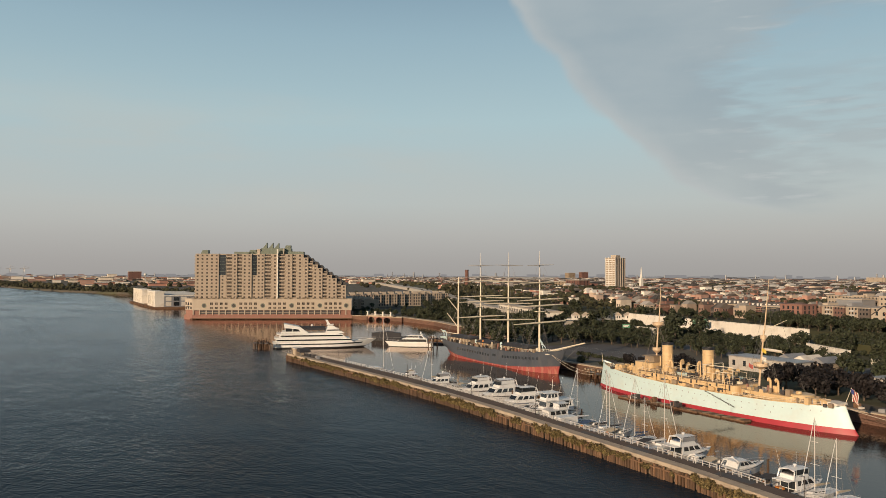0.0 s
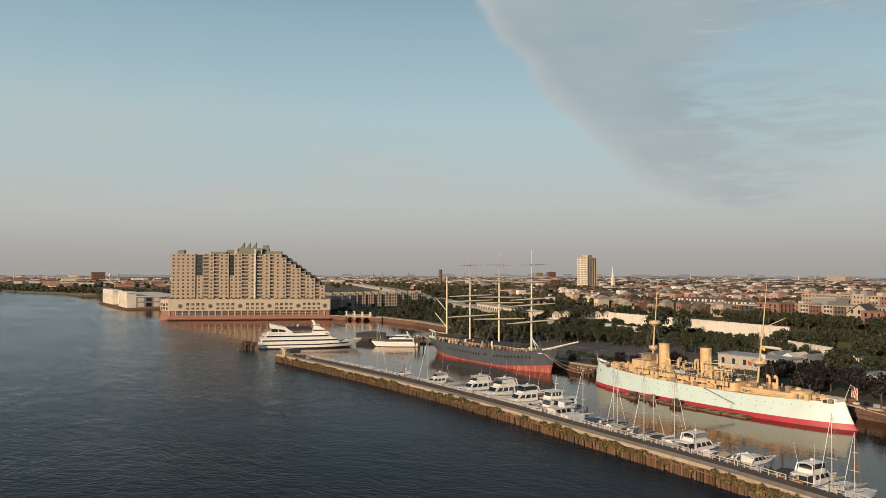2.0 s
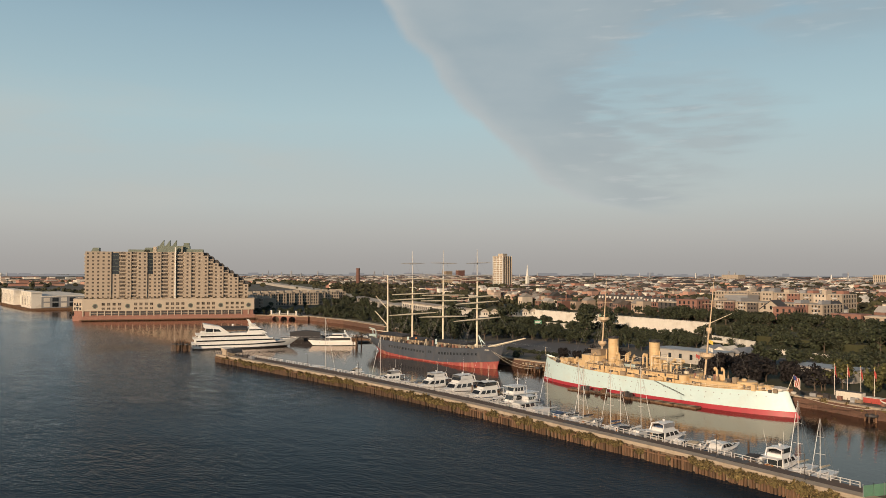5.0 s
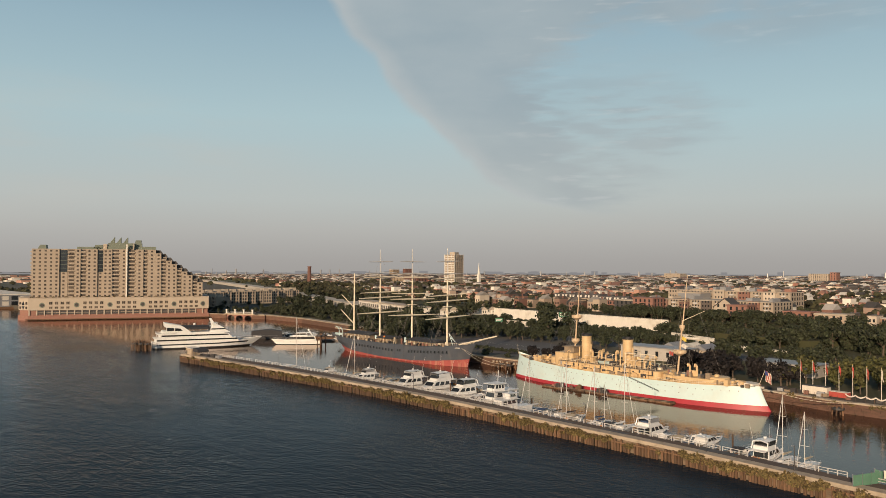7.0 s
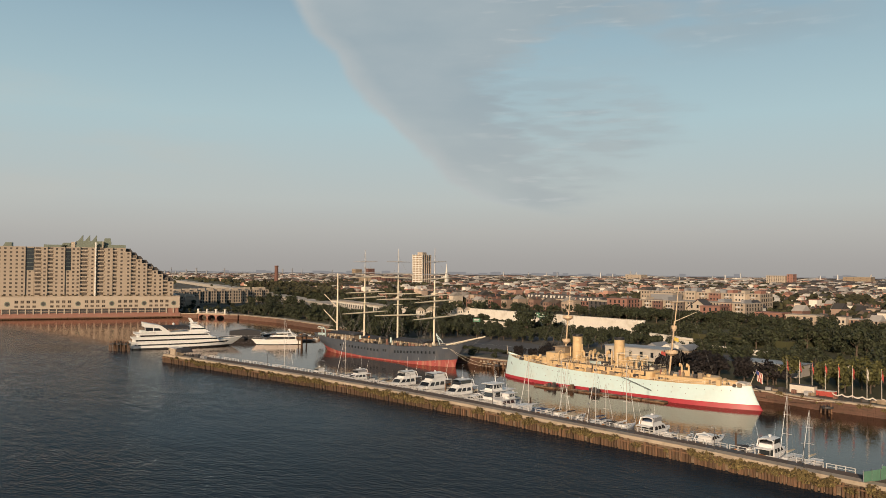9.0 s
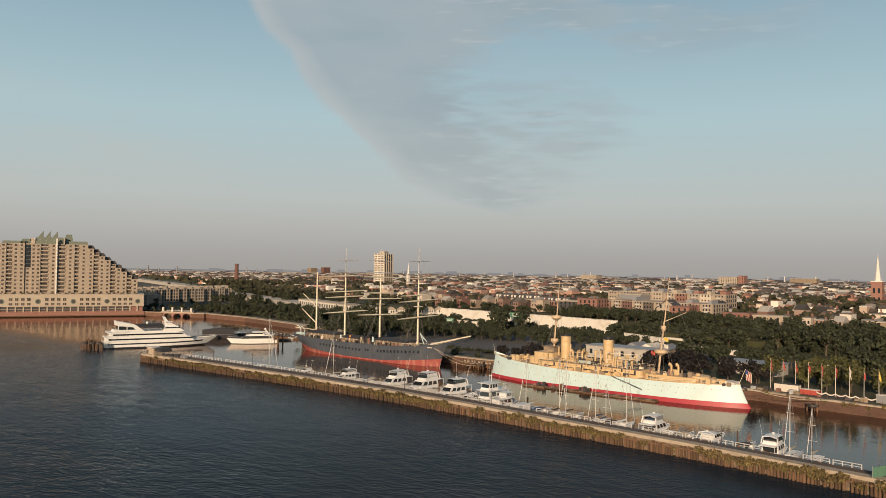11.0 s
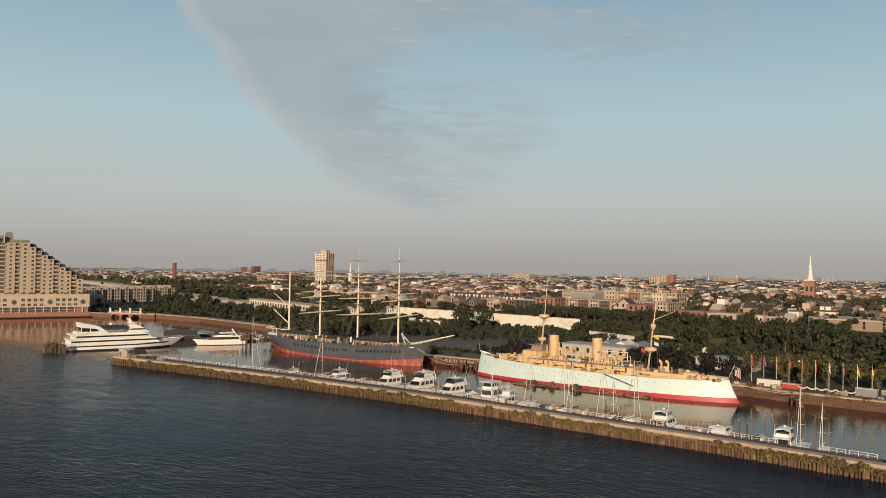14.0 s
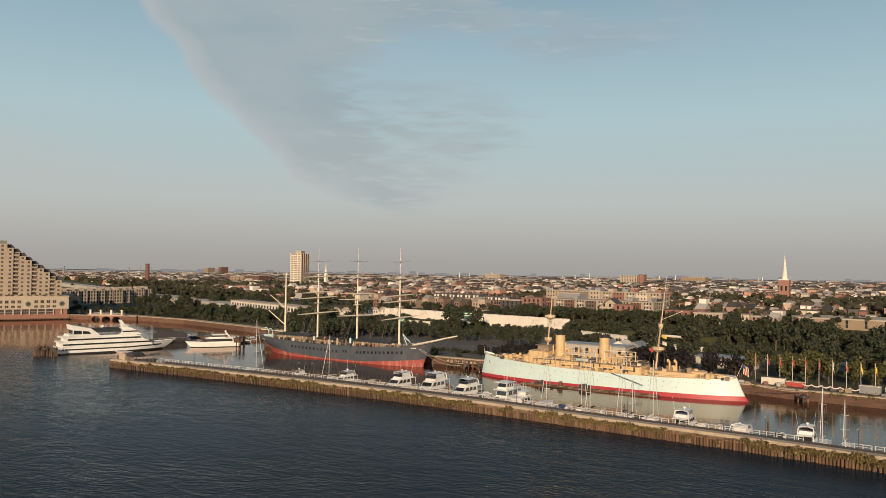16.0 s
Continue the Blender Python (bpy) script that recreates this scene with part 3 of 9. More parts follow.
def guard_rail(xc, long):
    """A white rail segment along the back edge of the pier, with posts and two bars."""
    y = back_y(xc) - 0.5
    turn = math.degrees(math.atan2(back_y(xc + 2) - back_y(xc - 2), 4))
    r = thing("guard_rail", pose(xc, y, DECK, 0, 0, turn), "pale galvanised guard rail on the back edge of the pier", "railing", "rails along the pier")
    bm = B()
    tube(bm, (-long / 2, 0, 1.02), (long / 2, 0, 1.02), 0.085, n=6)
    part("top_bar", bm, "rail_white", r)
    bm = B()
    tube(bm, (-long / 2, 0, 0.5), (long / 2, 0, 0.5), 0.06, n=6)
    part("lower_bar", bm, "rail_white", r)
    count = 4
    for k in range(count):
        bm = B()
        px = -long / 2 + 0.08 + (long - 0.16) * k / (count - 1)
        box(bm, px - 0.08, px + 0.08, -0.08, 0.08, 0, 1.0)
        part("post", bm, "rail_white", r)


x = -350.0
while x < 50:
    long = brng.uniform(5.0, 6.4)
    if not -101.2 < x + long / 2 < -97.6:
        guard_rail(x + long / 2, long)
    x += long + (0.5 if brng.random() < 0.75 else brng.uniform(1.5, 3.0))


def pier_lamp(x, y, high=5.2):
    p = thing("lamp_post", pose(x, y, DECK), "slim dark lamp post on the pier", "lamp post", "lamps along the pier")
    bm = B()
    tube(bm, (0, 0, 0), (0, 0, high), 0.09, 0.06)
    part("pole", bm, "dark_gear", p)
    bm = B()
    turned_shape(bm, [(0.22, 0), (0.22, 0.3), (0.12, 0.45)], n=8)
    part("foot", bm, "dark_gear", p)
    bm = B()
    tube(bm, (0, 0, high - 0.1), (0, -0.7, high + 0.1), 0.05, 0.05)
    box(bm, -0.16, 0.16, -1.2, -0.5, high + 0.05, high + 0.2)
    part("lamp_head", bm, "steel", p)


for lx in (-329.0, -304.0, -268.0, -221.5, -184.0, -148.5, -111.8, -91.7, -60.0):
    pier_lamp(lx, back_y(lx) - 1.3 if lx < -112 else front_y(lx) + 2.6)

# hut and railing at the far end of the pier
hut = thing("pier_hut", pose(-364.5, 121.2, DECK), "low pale hut with a dark canvas shelter on the pier", "hut")
bm = B()
slab(bm, [(-3.4, 0), (2.4, 0), (2.4, 2.2), (1.9, 3.0), (-3.4, 3.2)], -2.6, 1.6)
part("hut_wall", bm, "concrete", hut)
bm = B()
slab(bm, [(-3.8, 3.2), (2.2, 3.0), (2.6, 3.15), (-3.8, 3.42)], -3.0, 2.0)
part("hut_roof", bm, "wall_white", hut)
bm = B()
slab(bm, [(2.6, 1.9), (8.2, 1.7), (8.4, 2.0), (7.2, 3.1), (3.4, 3.4)], -2.2, 3.0)
part("shelter_canopy", bm, "canvas_dark", hut, "dark grey canvas canopy")
for px, py in ((3.0, -2.0), (8.0, -2.0), (3.0, 2.8), (8.0, 2.8)):
    bm = B()
    tube(bm, (px, py, 0), (px, py, 2.0), 0.08)
    part("shelter_post", bm, "steel", hut)
bm = B()
box(bm, -2.9, -1.9, -2.66, -2.6, 0.1, 2.0)
part("hut_door", bm, "dark_gear", hut)
for k in range(5):
    bm = B()
    x0 = 9.5 + k * 2.6
    box(bm, x0, x0 + 1.6, 1.0 + 0.3 * (k % 2), 2.4, 0, 0.9 + 0.25 * (k % 3))
    single("storage_box", bm, prng.choice(("rail_white", "steel", "dark_gear", "canvas_dark")), "small storage box standing on the pier", "box", group="boxes on the pier", m=pose(-364.5, 121.6, DECK))

# green cloth fence with a gate and a pale board across the pier
fence = thing("pier_fence", pose(-79.6, 0, DECK), "green cloth-covered mesh fence with a gate across the pier", "fence")
for k, (px, py, qx, qy) in enumerate(((0.0, 118.3, 0.8, 120.6), (0.8, 120.6, 1.6, 122.9), (1.6, 122.9, 2.3, 125.0), (1.0, 126.2, 6.5, 124.8), (6.5, 124.8, 12.0, 124.2))):
    bm = B()
    way = Vector((qx - px, qy - py, 0)).normalized()
    off = Vector((-way.y, way.x, 0)) * 0.04
    prism(bm, [(px + off.x, py + off.y), (qx + off.x, qy + off.y), (qx - off.x, qy - off.y), (px - off.x, py - off.y)], 0.15, 2.25)
    part("fence_panel", bm, "mesh_green", fence)
    for cx, cy in ((px, py), (qx, qy)):
        bm = B()
        tube(bm, (cx, cy, 0), (cx, cy, 2.5), 0.07, n=6)
        part("fence_post", bm, "steel", fence)
bm = B()
box(bm, 3.4, 8.6, 123.8, 123.95, 1.4, 2.9)
board = part("notice_board", bm, "flag_white", fence, "pale notice board")
for k in range(3):
    bm = B()
    box(bm, 4.0 + 0.3 * k, 8.0 - 0.5 * k, 123.77, 123.8, 2.4 - 0.32 * k, 2.55 - 0.32 * k)
    part("text_bar", bm, "dark_gear", board)

# ---- the stepped riverside apartment block on its own pier ----
HOTEL = pose(-702.5, 137.6, 0, 0, 0, 67.0)  # local x runs along the front, y goes back from the water


def build_hotel():
    h = thing("apartment_block", HOTEL, "stepped beige riverside apartment block on a brick and precast plinth", "building")
    L, D = 136.5, 60.0

    def plan(out):
        """Outline of the podium with its cut-off river corner."""
        return [(-0.4 * out, -out), (L + out, -out), (L + out, D), (-8 - out, D), (-8 - out, 8 - 0.4 * out)]

    bm = prism(B(), plan(0.4), -2, 3.9)
    plinth = part("plinth_base", bm, "brick_red", h, "red brick base above the water")
    bm = prism(B(), plan(-0.8), 3.9, 8.2)
    part("garage_level", bm, "brick_red", h)
    bm = prism(B(), plan(0.0), 8.2, 17.4)
    podium = part("podium", bm, "beige_pale", h, "pale precast podium with square windows")
    bm = prism(B(), plan(0.3), 17.4, 18.0)
    part("podium_cornice", bm, "beige_pale", h)
    bm = B()
    box(bm, -0.2, L + 0.2, -0.25, 0.0, 8.0, 8.6)
    part("string_course", bm, "beige_pale", h)
    # walk over the water in front
    bm = B()
    box(bm, -1.5, L + 1.5, -3.0, -0.4, 0.6, 1.1)
    part("water_walk", bm, "timber", h)
    pile = finish(tube(B(), (0, 0, -2.5), (0, 0, 0.7), 0.35, n=8), "timber_post", "timber")
    for k in range(35):
        part("timber_post", pile, "", h, m=pose(-1 + k * 4.1, -2.6, 0))
    # dark panels paint the shade inside the garage openings, with brick piers between
    hole = finish(box(B(), 0, 4.5, 0.55, 0.82, 4.6, 7.6), "garage_opening", "dark_gear")
    slat = finish(box(B(), 0, 4.5, 0.45, 0.55, 5.9, 6.2), "garage_slat", "beige")
    pier_mesh = finish(box(B(), 0, 0.9, 0.0, 0.8, 3.9, 8.0), "brick_pier", "beige_pale")
    for k in range(25):
        x = 0.3 + k * 5.45
        part("brick_pier", pier_mesh, "", h, m=pose(x, 0, 0))
        if x + 5.4 < L and k < 23 and k != 0:
            g = part("garage_opening", hole, "", h, m=pose(x + 0.9, 0, 0))
            part("slat", slat, "", g)
    # medallions and squares of the podium
    disc = finish(skin(B(), [ring_at((0, -0.02, 0), (0, 1, 0), 2.0, 20), ring_at((0, -0.22, 0), (0, 1, 0), 1.9, 20)]), "medallion", "copper")
    core = finish(skin(B(), [ring_at((0, -0.2, 0), (0, 1, 0), 1.35, 16), ring_at((0, -0.34, 0), (0, 1, 0), 1.2, 16)]), "medallion_core", "dark_gear")
    sq = finish(box(B(), -1.15, 1.15, -0.03, 0.1, -1.05, 1.05), "podium_window", "hotel_glass")
    sq_frame = B()
    for a in ((-1.35, 1.35, -0.1, 0.05, 1.05, 1.25), (-1.35, 1.35, -0.1, 0.05, -1.25, -1.05), (-1.35, -1.15, -0.1, 0.05, -1.05, 1.05), (1.15, 1.35, -0.1, 0.05, -1.05, 1.05), (-0.06, 0.06, -0.08, 0.0, -1.05, 1.05)):
        box(sq_frame, *a)
    sq_frame = finish(sq_frame, "window_frame", "beige")
    mids = [9.8, 34.8, 59.6, 84.4, 108.8, 131.8]
    for u in mids:
        d = part("medallion", disc, "", h, m=pose(u, 0, 12.0))
        part("medallion_core", core, "", d)
    for a, b in zip(mids, mids[1:]):
        for k in range(4):
            u = (a + b) / 2 + (k - 1.5) * 4.15
            for z, s in ((13.6, 1.0), (10.0, 0.78)):
                w = part("podium_window", sq, "", h, m=Matrix.LocRotScale((u, 0, z), None, (1, 1, s)))
                part("window_frame", sq_frame, "", w)
    # openings on the short river end, in the shape of a diamond
    side_tri = finish(prism(B(), [(-1.6, -1.4), (1.6, -1.4), (0, 1.6)], 0, 0.1), "end_triangle", "glass")
    for z, flip in ((13.6, 0), (9.9, 180)):
        part("end_triangle", side_tri, "", h, m=Matrix.Translation((-4.1, 3.9, z)) @ Euler((radians(90), radians(flip), radians(-45))).to_matrix().to_4x4())
    for d in (-3.6, 3.6):
        for z in (13.6, 10.0):
            part("end_window", sq, "", h, m=pose(-4.0 + d * 0.707, 4.0 - d * 0.707, z, 0, 0, -45))
    # planting on the podium edge
    prng2 = random.Random(3)
    for k in range(26):
        ob = new("planter_shrub", prng2.choice(bush_meshes))
        p = HOTEL @ Vector((2 + k * 5.1 + prng2.uniform(-1, 1), 1.6, 18.3))
        ob.matrix_basis = Matrix.LocRotScale(p, Euler((0, 0, 1.5)), (0.9, 0.9, 0.9))
        tagged(ob, "low dark green shrub on the podium terrace", "shrub", "terrace planting")
    # the tower: wings of 13 floors stepping down to the land side
    FH, Z0 = 3.02, 17.4
    front, depth = 3.0, 19.0
    bays = [(1.5, 21.5, "win", 13), (21.5, 27.5, "glass", 13), (27.5, 33, "balc", 13), (33, 37, "win", 13), (37, 41.5, "balc", 13), (41.5, 49.5, "win", 13), (49.5, 54, "glass", 13),
            (54, 60.5, "win", 13), (60.5, 66.5, "balc", 13), (66.5, 72.5, "win", 13), (72.5, 78.5, "balc", 13), (78.5, 84.5, "win", 13), (84.5, 88.0, "balc", 13), (88.0, 94.2, "win", 13)]
    u = 94.2
    for k in range(9):
        bays.append((u, u + 4.15, ("win", "balc", "win")[k % 3] if k < 8 else "win", 12 - k))
        u += 4.15
    pane = finish(box(B(), -0.8, 0.8, -0.02, 0.1, -0.72, 0.72), "window_pane", "hotel_glass")
    balcony = B()
    box(balcony, -1.9, 1.9, -1.2, 0.05, -1.35, -1.1)
    box(balcony, -1.9, 1.9, -1.2, -1.1, -1.1, -0.25)
    box(balcony, -1.9, -1.8, -1.2, 0.05, -1.1, -0.25)
    box(balcony, 1.8, 1.9, -1.2, 0.05, -1.1, -0.25)
    balcony = finish(balcony, "balcony", "beige")
    door = finish(box(B(), -1.5, 1.5, -0.02, 0.1, -1.1, 1.1), "balcony_door", "hotel_glass")
    for u0, u1, kind, floors in bays:
        top = Z0 + floors * FH - 0.6
        setback = {"win": 0.0, "balc": 1.5, "glass": 1.1}[kind]
        bm = B()
        box(bm, u0, u1, front + setback, front + depth, Z0, top + 0.9)
        part("tower_wall", bm, "beige", h)
        if kind == "glass":
            bm = B()
            box(bm, u0 + 0.3, u1 - 0.3, front + setback - 0.12, front + setback, Z0 + 7 * FH, top)
            g = part("glass_strip", bm, "glass", h, "dark green-grey glazed strip")
            for k in range(7, floors):
                bm = B()
                box(bm, u0 + 0.3, u1 - 0.3, front + setback - 0.2, front + setback - 0.12, Z0 + k * FH - 0.2, Z0 + k * FH)
                part("mullion", bm, "copper", g)
            rows = range(0, 7)
        else:
            rows = range(floors)
        for k in rows:
            z = Z0 + k * FH + 1.75
            if kind == "balc":
                c = (u0 + u1) / 2
                sx = (u1 - u0) / 4.0
                part("balcony_door", door, "", h, m=Matrix.LocRotScale((c, front + setback, z), None, (sx, 1, 1)))
                part("balcony", balcony, "", h, m=Matrix.LocRotScale((c, front + setback, z), None, (sx, 1, 1)))
            else:
                n = max(1, round((u1 - u0) / 4.3))
                for j in range(n):
                    c = u0 + (u1 - u0) * (j + 0.5) / n
                    part("window_pane", pane, "", h, m=pose(c, front + setback, z))
    # side balconies at the river end
    for k in range(13):
        part("balcony", balcony, "", h, m=pose(1.5, front + 4, Z0 + k * FH + 1.75, 0, 0, -90))
        part("balcony", balcony, "", h, m=pose(1.5, front + 14, Z0 + k * FH + 1.75, 0, 0, -90))
    for k in range(12, 3, -1):
        # sloped grey-green terrace roofs behind each step
        u0 = 94.2 + (12 - k) * 4.15
        z = Z0 + k * FH + 0.3
        bm = B()
        slab(bm, [(u0 - 0.2, z), (u0 + 5.4, z), (u0 + 3.4, z + 2.7), (u0 - 0.2, z + 2.7)], front + 3.2, front + depth)
        part("sloped_roof", bm, "dark_gear", h)
    ztop = Z0 + 13 * FH + 0.3
    for u0, u1, z, y0, y1, m in ((5.5, 11.5, 3.2, 5, 12, "copper"), (34, 54, 1.9, 6, 18, "copper"), (46, 53, 3.6, 6, 18, "copper"), (54, 94, 2.4, 6, 18, "copper"),
                                 (57, 83, 5.2, 7, 17, "copper"), (76.5, 82.5, 7.8, 8, 14, "copper"), (53.6, 56.4, 4.4, 5.5, 9, "beige_pale"), (76.6, 77.3, 5.0, 2.6, 3.0, "beige_pale")):
        bm = B()
        slab(bm, [(u0, ztop), (u1, ztop), (u1, ztop + z), (u0 + (1.6 if z in (3.2, 3.6, 7.8) else 0), ztop + z)], front + y0 - 3, front + y1)
        part("roof_block", bm, m, h)
    for u0 in (58.2, 63.3, 68.4):
        bm = B()
        slab(bm, [(u0, ztop + 5.2), (u0 + 3.7, ztop + 5.2), (u0 + 3.7, ztop + 10.2)], front + 6, front + 12)
        part("roof_fin", bm, "copper", h, "grey-green triangular roof fin")
    # the pilaster's sun glint is painted as white colour
    bm = B()
    box(bm, 71.2, 72.2, front - 1.1, front + 1.6, Z0, ztop + 4.2)
    part("pilaster", bm, "spire", h, "vertical pilaster painted white for its sunlit glint")


build_hotel()


def build_causeway():
    """A low arched footbridge from the apartment block to the basin quay."""
    a, b = Vector((-634, 272, 0)), Vector((-611, 283.5, 0))
    long = (b - a).length
    c = thing("arched_bridge", pose(a.x, a.y, 0, 0, 0, math.degrees(math.atan2(b.y - a.y, b.x - a.x))), "low pale bridge on three arches between the block and the quay", "bridge")
    bm = B()
    box(bm, -2, long + 2, 0, 5, 3.1, 4.2)
    part("bridge_deck", bm, "concrete", c)
    for k in range(4):
        w = long / 3
        if k < 3:
            bm = B()
            r = w / 2 - 0.8
            pts = [(w * k, 3.1), (w * k, -1.5), (w * k + 0.8, -1.5)] + [(w * (k + 0.5) - r * math.cos(math.pi * j / 8), 0.6 + 2.0 * math.sin(math.pi * j / 8)) for j in range(9)] + [(w * (k + 1) - 0.8, -1.5), (w * (k + 1), -1.5), (w * (k + 1), 3.1)]
            slab(bm, pts, 0.2, 4.8)
            part("arch", bm, "brick_red", c)
        bm = B()
        box(bm, w * k - 0.6, w * k + 0.6, -0.2, 0.9, 4.2, 7.2)
        box(bm, w * k - 0.9, w * k + 0.9, -0.4, 1.1, 7.2, 7.6)
        part("pylon", bm, "wall_white", c)
    for y in (0.2, 4.7):
        bm = B()
        tube(bm, (0, y, 5.2), (long, y, 5.2), 0.08, n=5)
        tube(bm, (0, y, 4.7), (long, y, 4.7), 0.06, n=5)
        part("bridge_rail", bm, "rail_white", c)


build_causeway()
quay((-652, 263), (-634, 272), seed=41)
quay((-611, 283.5), (-600, 289), seed=42)


def build_service_barge():
    """Dark float with a low shed and gangway between the dinner ship and the yacht."""
    g = thing("service_barge", pose(-452, 190, 0, 0, 0, 58), "dark flat service barge with a low black shed", "barge")
    bm = B()
    slab(bm, [(0, 1.1), (0.8, -0.6), (25, -0.6), (26, 1.1)], 0, 7)
    part("barge_hull", bm, "black", g)
    bm = B()
    slab(bm, [(6, 1.1), (24, 1.1), (24, 4.6), (15.5, 5.6), (6, 4.6)], 1.4, 6)
    part("barge_shed", bm, "canvas_dark", g, "low black shed")
    bm = B()
    tube(bm, (4, 3, 1.1), (4, 3, 5.6), 0.12, 0.08)
    tube(bm, (1.5, 3, 4.4), (7, 3, 4.8), 0.09, n=5)
    part("derrick", bm, "dark_gear", g)
    for k in range(7):
        bm = B()
        tube(bm, (0.6 + 4.1 * k, 0.2, 1.1), (0.6 + 4.1 * k, 0.2, 2.1), 0.05, n=5)
        part("barge_post", bm, "steel", g)
    bm = B()
    tube(bm, (0.6, 0.2, 2.1), (25.2, 0.2, 2.1), 0.045, n=5)
    part("barge_rail", bm, "steel", g)


# ---- the white pier houses further down the river ----
def build_pier_houses():
    h = thing("pier_houses", pose(-905, 138, 0), "white pedimented pier building with a glazed grey side", "building")
    bm = B()
    box(bm, -178, 4, -4, 60, -2, 2.0)
    part("pier_platform", bm, "timber", h)
    for x0, x1 in ((-172, -96), (-52, 0)):
        bm = B()
        box(bm, x0, x1, 0, 9, 2, 17.5)
        part("pavilion", bm, "wall_white", h, "white pedimented pavilion")
        bm = B()
        box(bm, x0 - 0.8, x1 + 0.8, -0.8, 9.6, 17.5, 19.0)
        part("cornice", bm, "wall_white", h)
        n = int((x1 - x0) / 8)
        for k in range(n + 1):
            bm = B()
            x = x0 + 1 + (x1 - x0 - 2) * k / n
            box(bm, x - 0.9, x + 0.9, -0.6, 0.1, 2, 17.4)
            part("pilaster", bm, "wall_white", h)
        for k in range(n):
            bm = B()
            x = x0 + (x1 - x0) * (k + 0.5) / n
            box(bm, x - 1.4, x + 1.4, -0.08, 0.2, 4, 14)
            part("tall_window", bm, "glass", h)
    bm = B()
    box(bm, -96, -52, 6, 40, 2, 13.5)
    part("link", bm, "wall_white", h)
    bm = B()
    box(bm, -160, 0, 9, 60, 2, 13.6)
    part("shed", bm, "steel", h)
    bm = B()
    box(bm, -160, 0.3, 9, 60, 13.6, 14.6)
    part("shed_roof", bm, "wall_white", h)
    for k in range(6):
        for z0, z1 in ((3.0, 7.2), (8.6, 12.6)):
            bm = B()
            box(bm, 0.02, 0.25, 11 + k * 8.2, 16.8 + k * 8.2, z0, z1)
            part("side_window", bm, "flag_white" if k % 2 == 0 else "glass", h)
    for k in range(40):
        bm = B()
        tube(bm, (-176 + k * 4.55, -4.2, -2.5), (-176 + k * 4.55, -4.2, 2.2), 0.4, n=6)
        part("timber_post", bm, "timber", h)


build_pier_houses()

# ---- hull maker shared by ships and boats ----
def hull_between(bm, ends, shape, low, high, cuts=28, rows=5):
    """Both sides of a hull. ends(z): its two ends at a height; shape(s, z): half breadth at s from 0 to 1 along it; low(s), high(s): heights."""
    ss = [0.5 - 0.5 * math.cos(math.pi * k / cuts) for k in range(cuts + 1)]
    for side in (1, -1):
        vs = []
        for s in ss:
            col = []
            for k in range(rows + 1):
                z = low(s) + (high(s) - low(s)) * k / rows
                a, b = ends(z)
                col.append(bm.verts.new((a + s * (b - a), side * shape(s, z), z)))
            vs.append(col)
        for a, b in zip(vs, vs[1:]):
            for k in range(rows):
                bm.faces.new((a[k], b[k], b[k + 1], a[k + 1]))
    # close the ends where they are blunt
    for s in (0.0, 1.0):
        if shape(s, high(s)) > 0.05:
            l, r = [], []
            for k in range(rows + 1):
                z = low(s) + (high(s) - low(s)) * k / rows
                a, b = ends(z)
                x = a + s * (b - a)
                l.append(bm.verts.new((x, -shape(s, z), z)))
                r.append(bm.verts.new((x, shape(s, z), z)))
            for k in range(rows):
                bm.faces.new((l[k], r[k], r[k + 1], l[k + 1]))
    bmesh.ops.remove_doubles(bm, verts=bm.verts[:], dist=0.003)
    return bm


def deck_between(bm, ends, shape, high, cuts=28, drop=0.0, inset=0.0):
    ss = [0.5 - 0.5 * math.cos(math.pi * k / cuts) for k in range(cuts + 1)]
    prev = None
    for s in ss:
        z = high(s)
        a, b = ends(z)
        w = max(shape(s, z) - inset, 0.01)
        pair = (bm.verts.new((a + s * (b - a), -w, z - drop)), bm.verts.new((a + s * (b - a), w, z - drop)))
        if prev:
            bm.faces.new((prev[0], pair[0], pair[1], prev[1]))
        prev = pair
    return bm


def side_point(ends, shape, s, z, out=0.0):
    a, b = ends(z)
    return Vector((a + s * (b - a), -shape(s, z) - out, z))


def cowl(parent, x, y, z, high, r=0.45, turn=0.0):
    """A ventilator: pipe and bent mouth."""
    bm = B()
    pts = [(0, 0, 0), (0, 0, high * 0.75), (0.15 * r, 0, high * 0.92), (0.8 * r, 0, high), (1.5 * r, 0, high)]
    rad = [0.7, 0.7, 0.8, 1.0, 1.35]
    rings = []
    for i, p in enumerate(pts):
        way = Vector(pts[min(i + 1, 4)]) - Vector(pts[max(i - 1, 0)])
        rings.append(ring_at(p, way, r * rad[i], 10))
    skin(bm, rings)
    part("ventilator", bm, "buff", parent, m=pose(x, y, z, 0, 0, turn), soft=False)


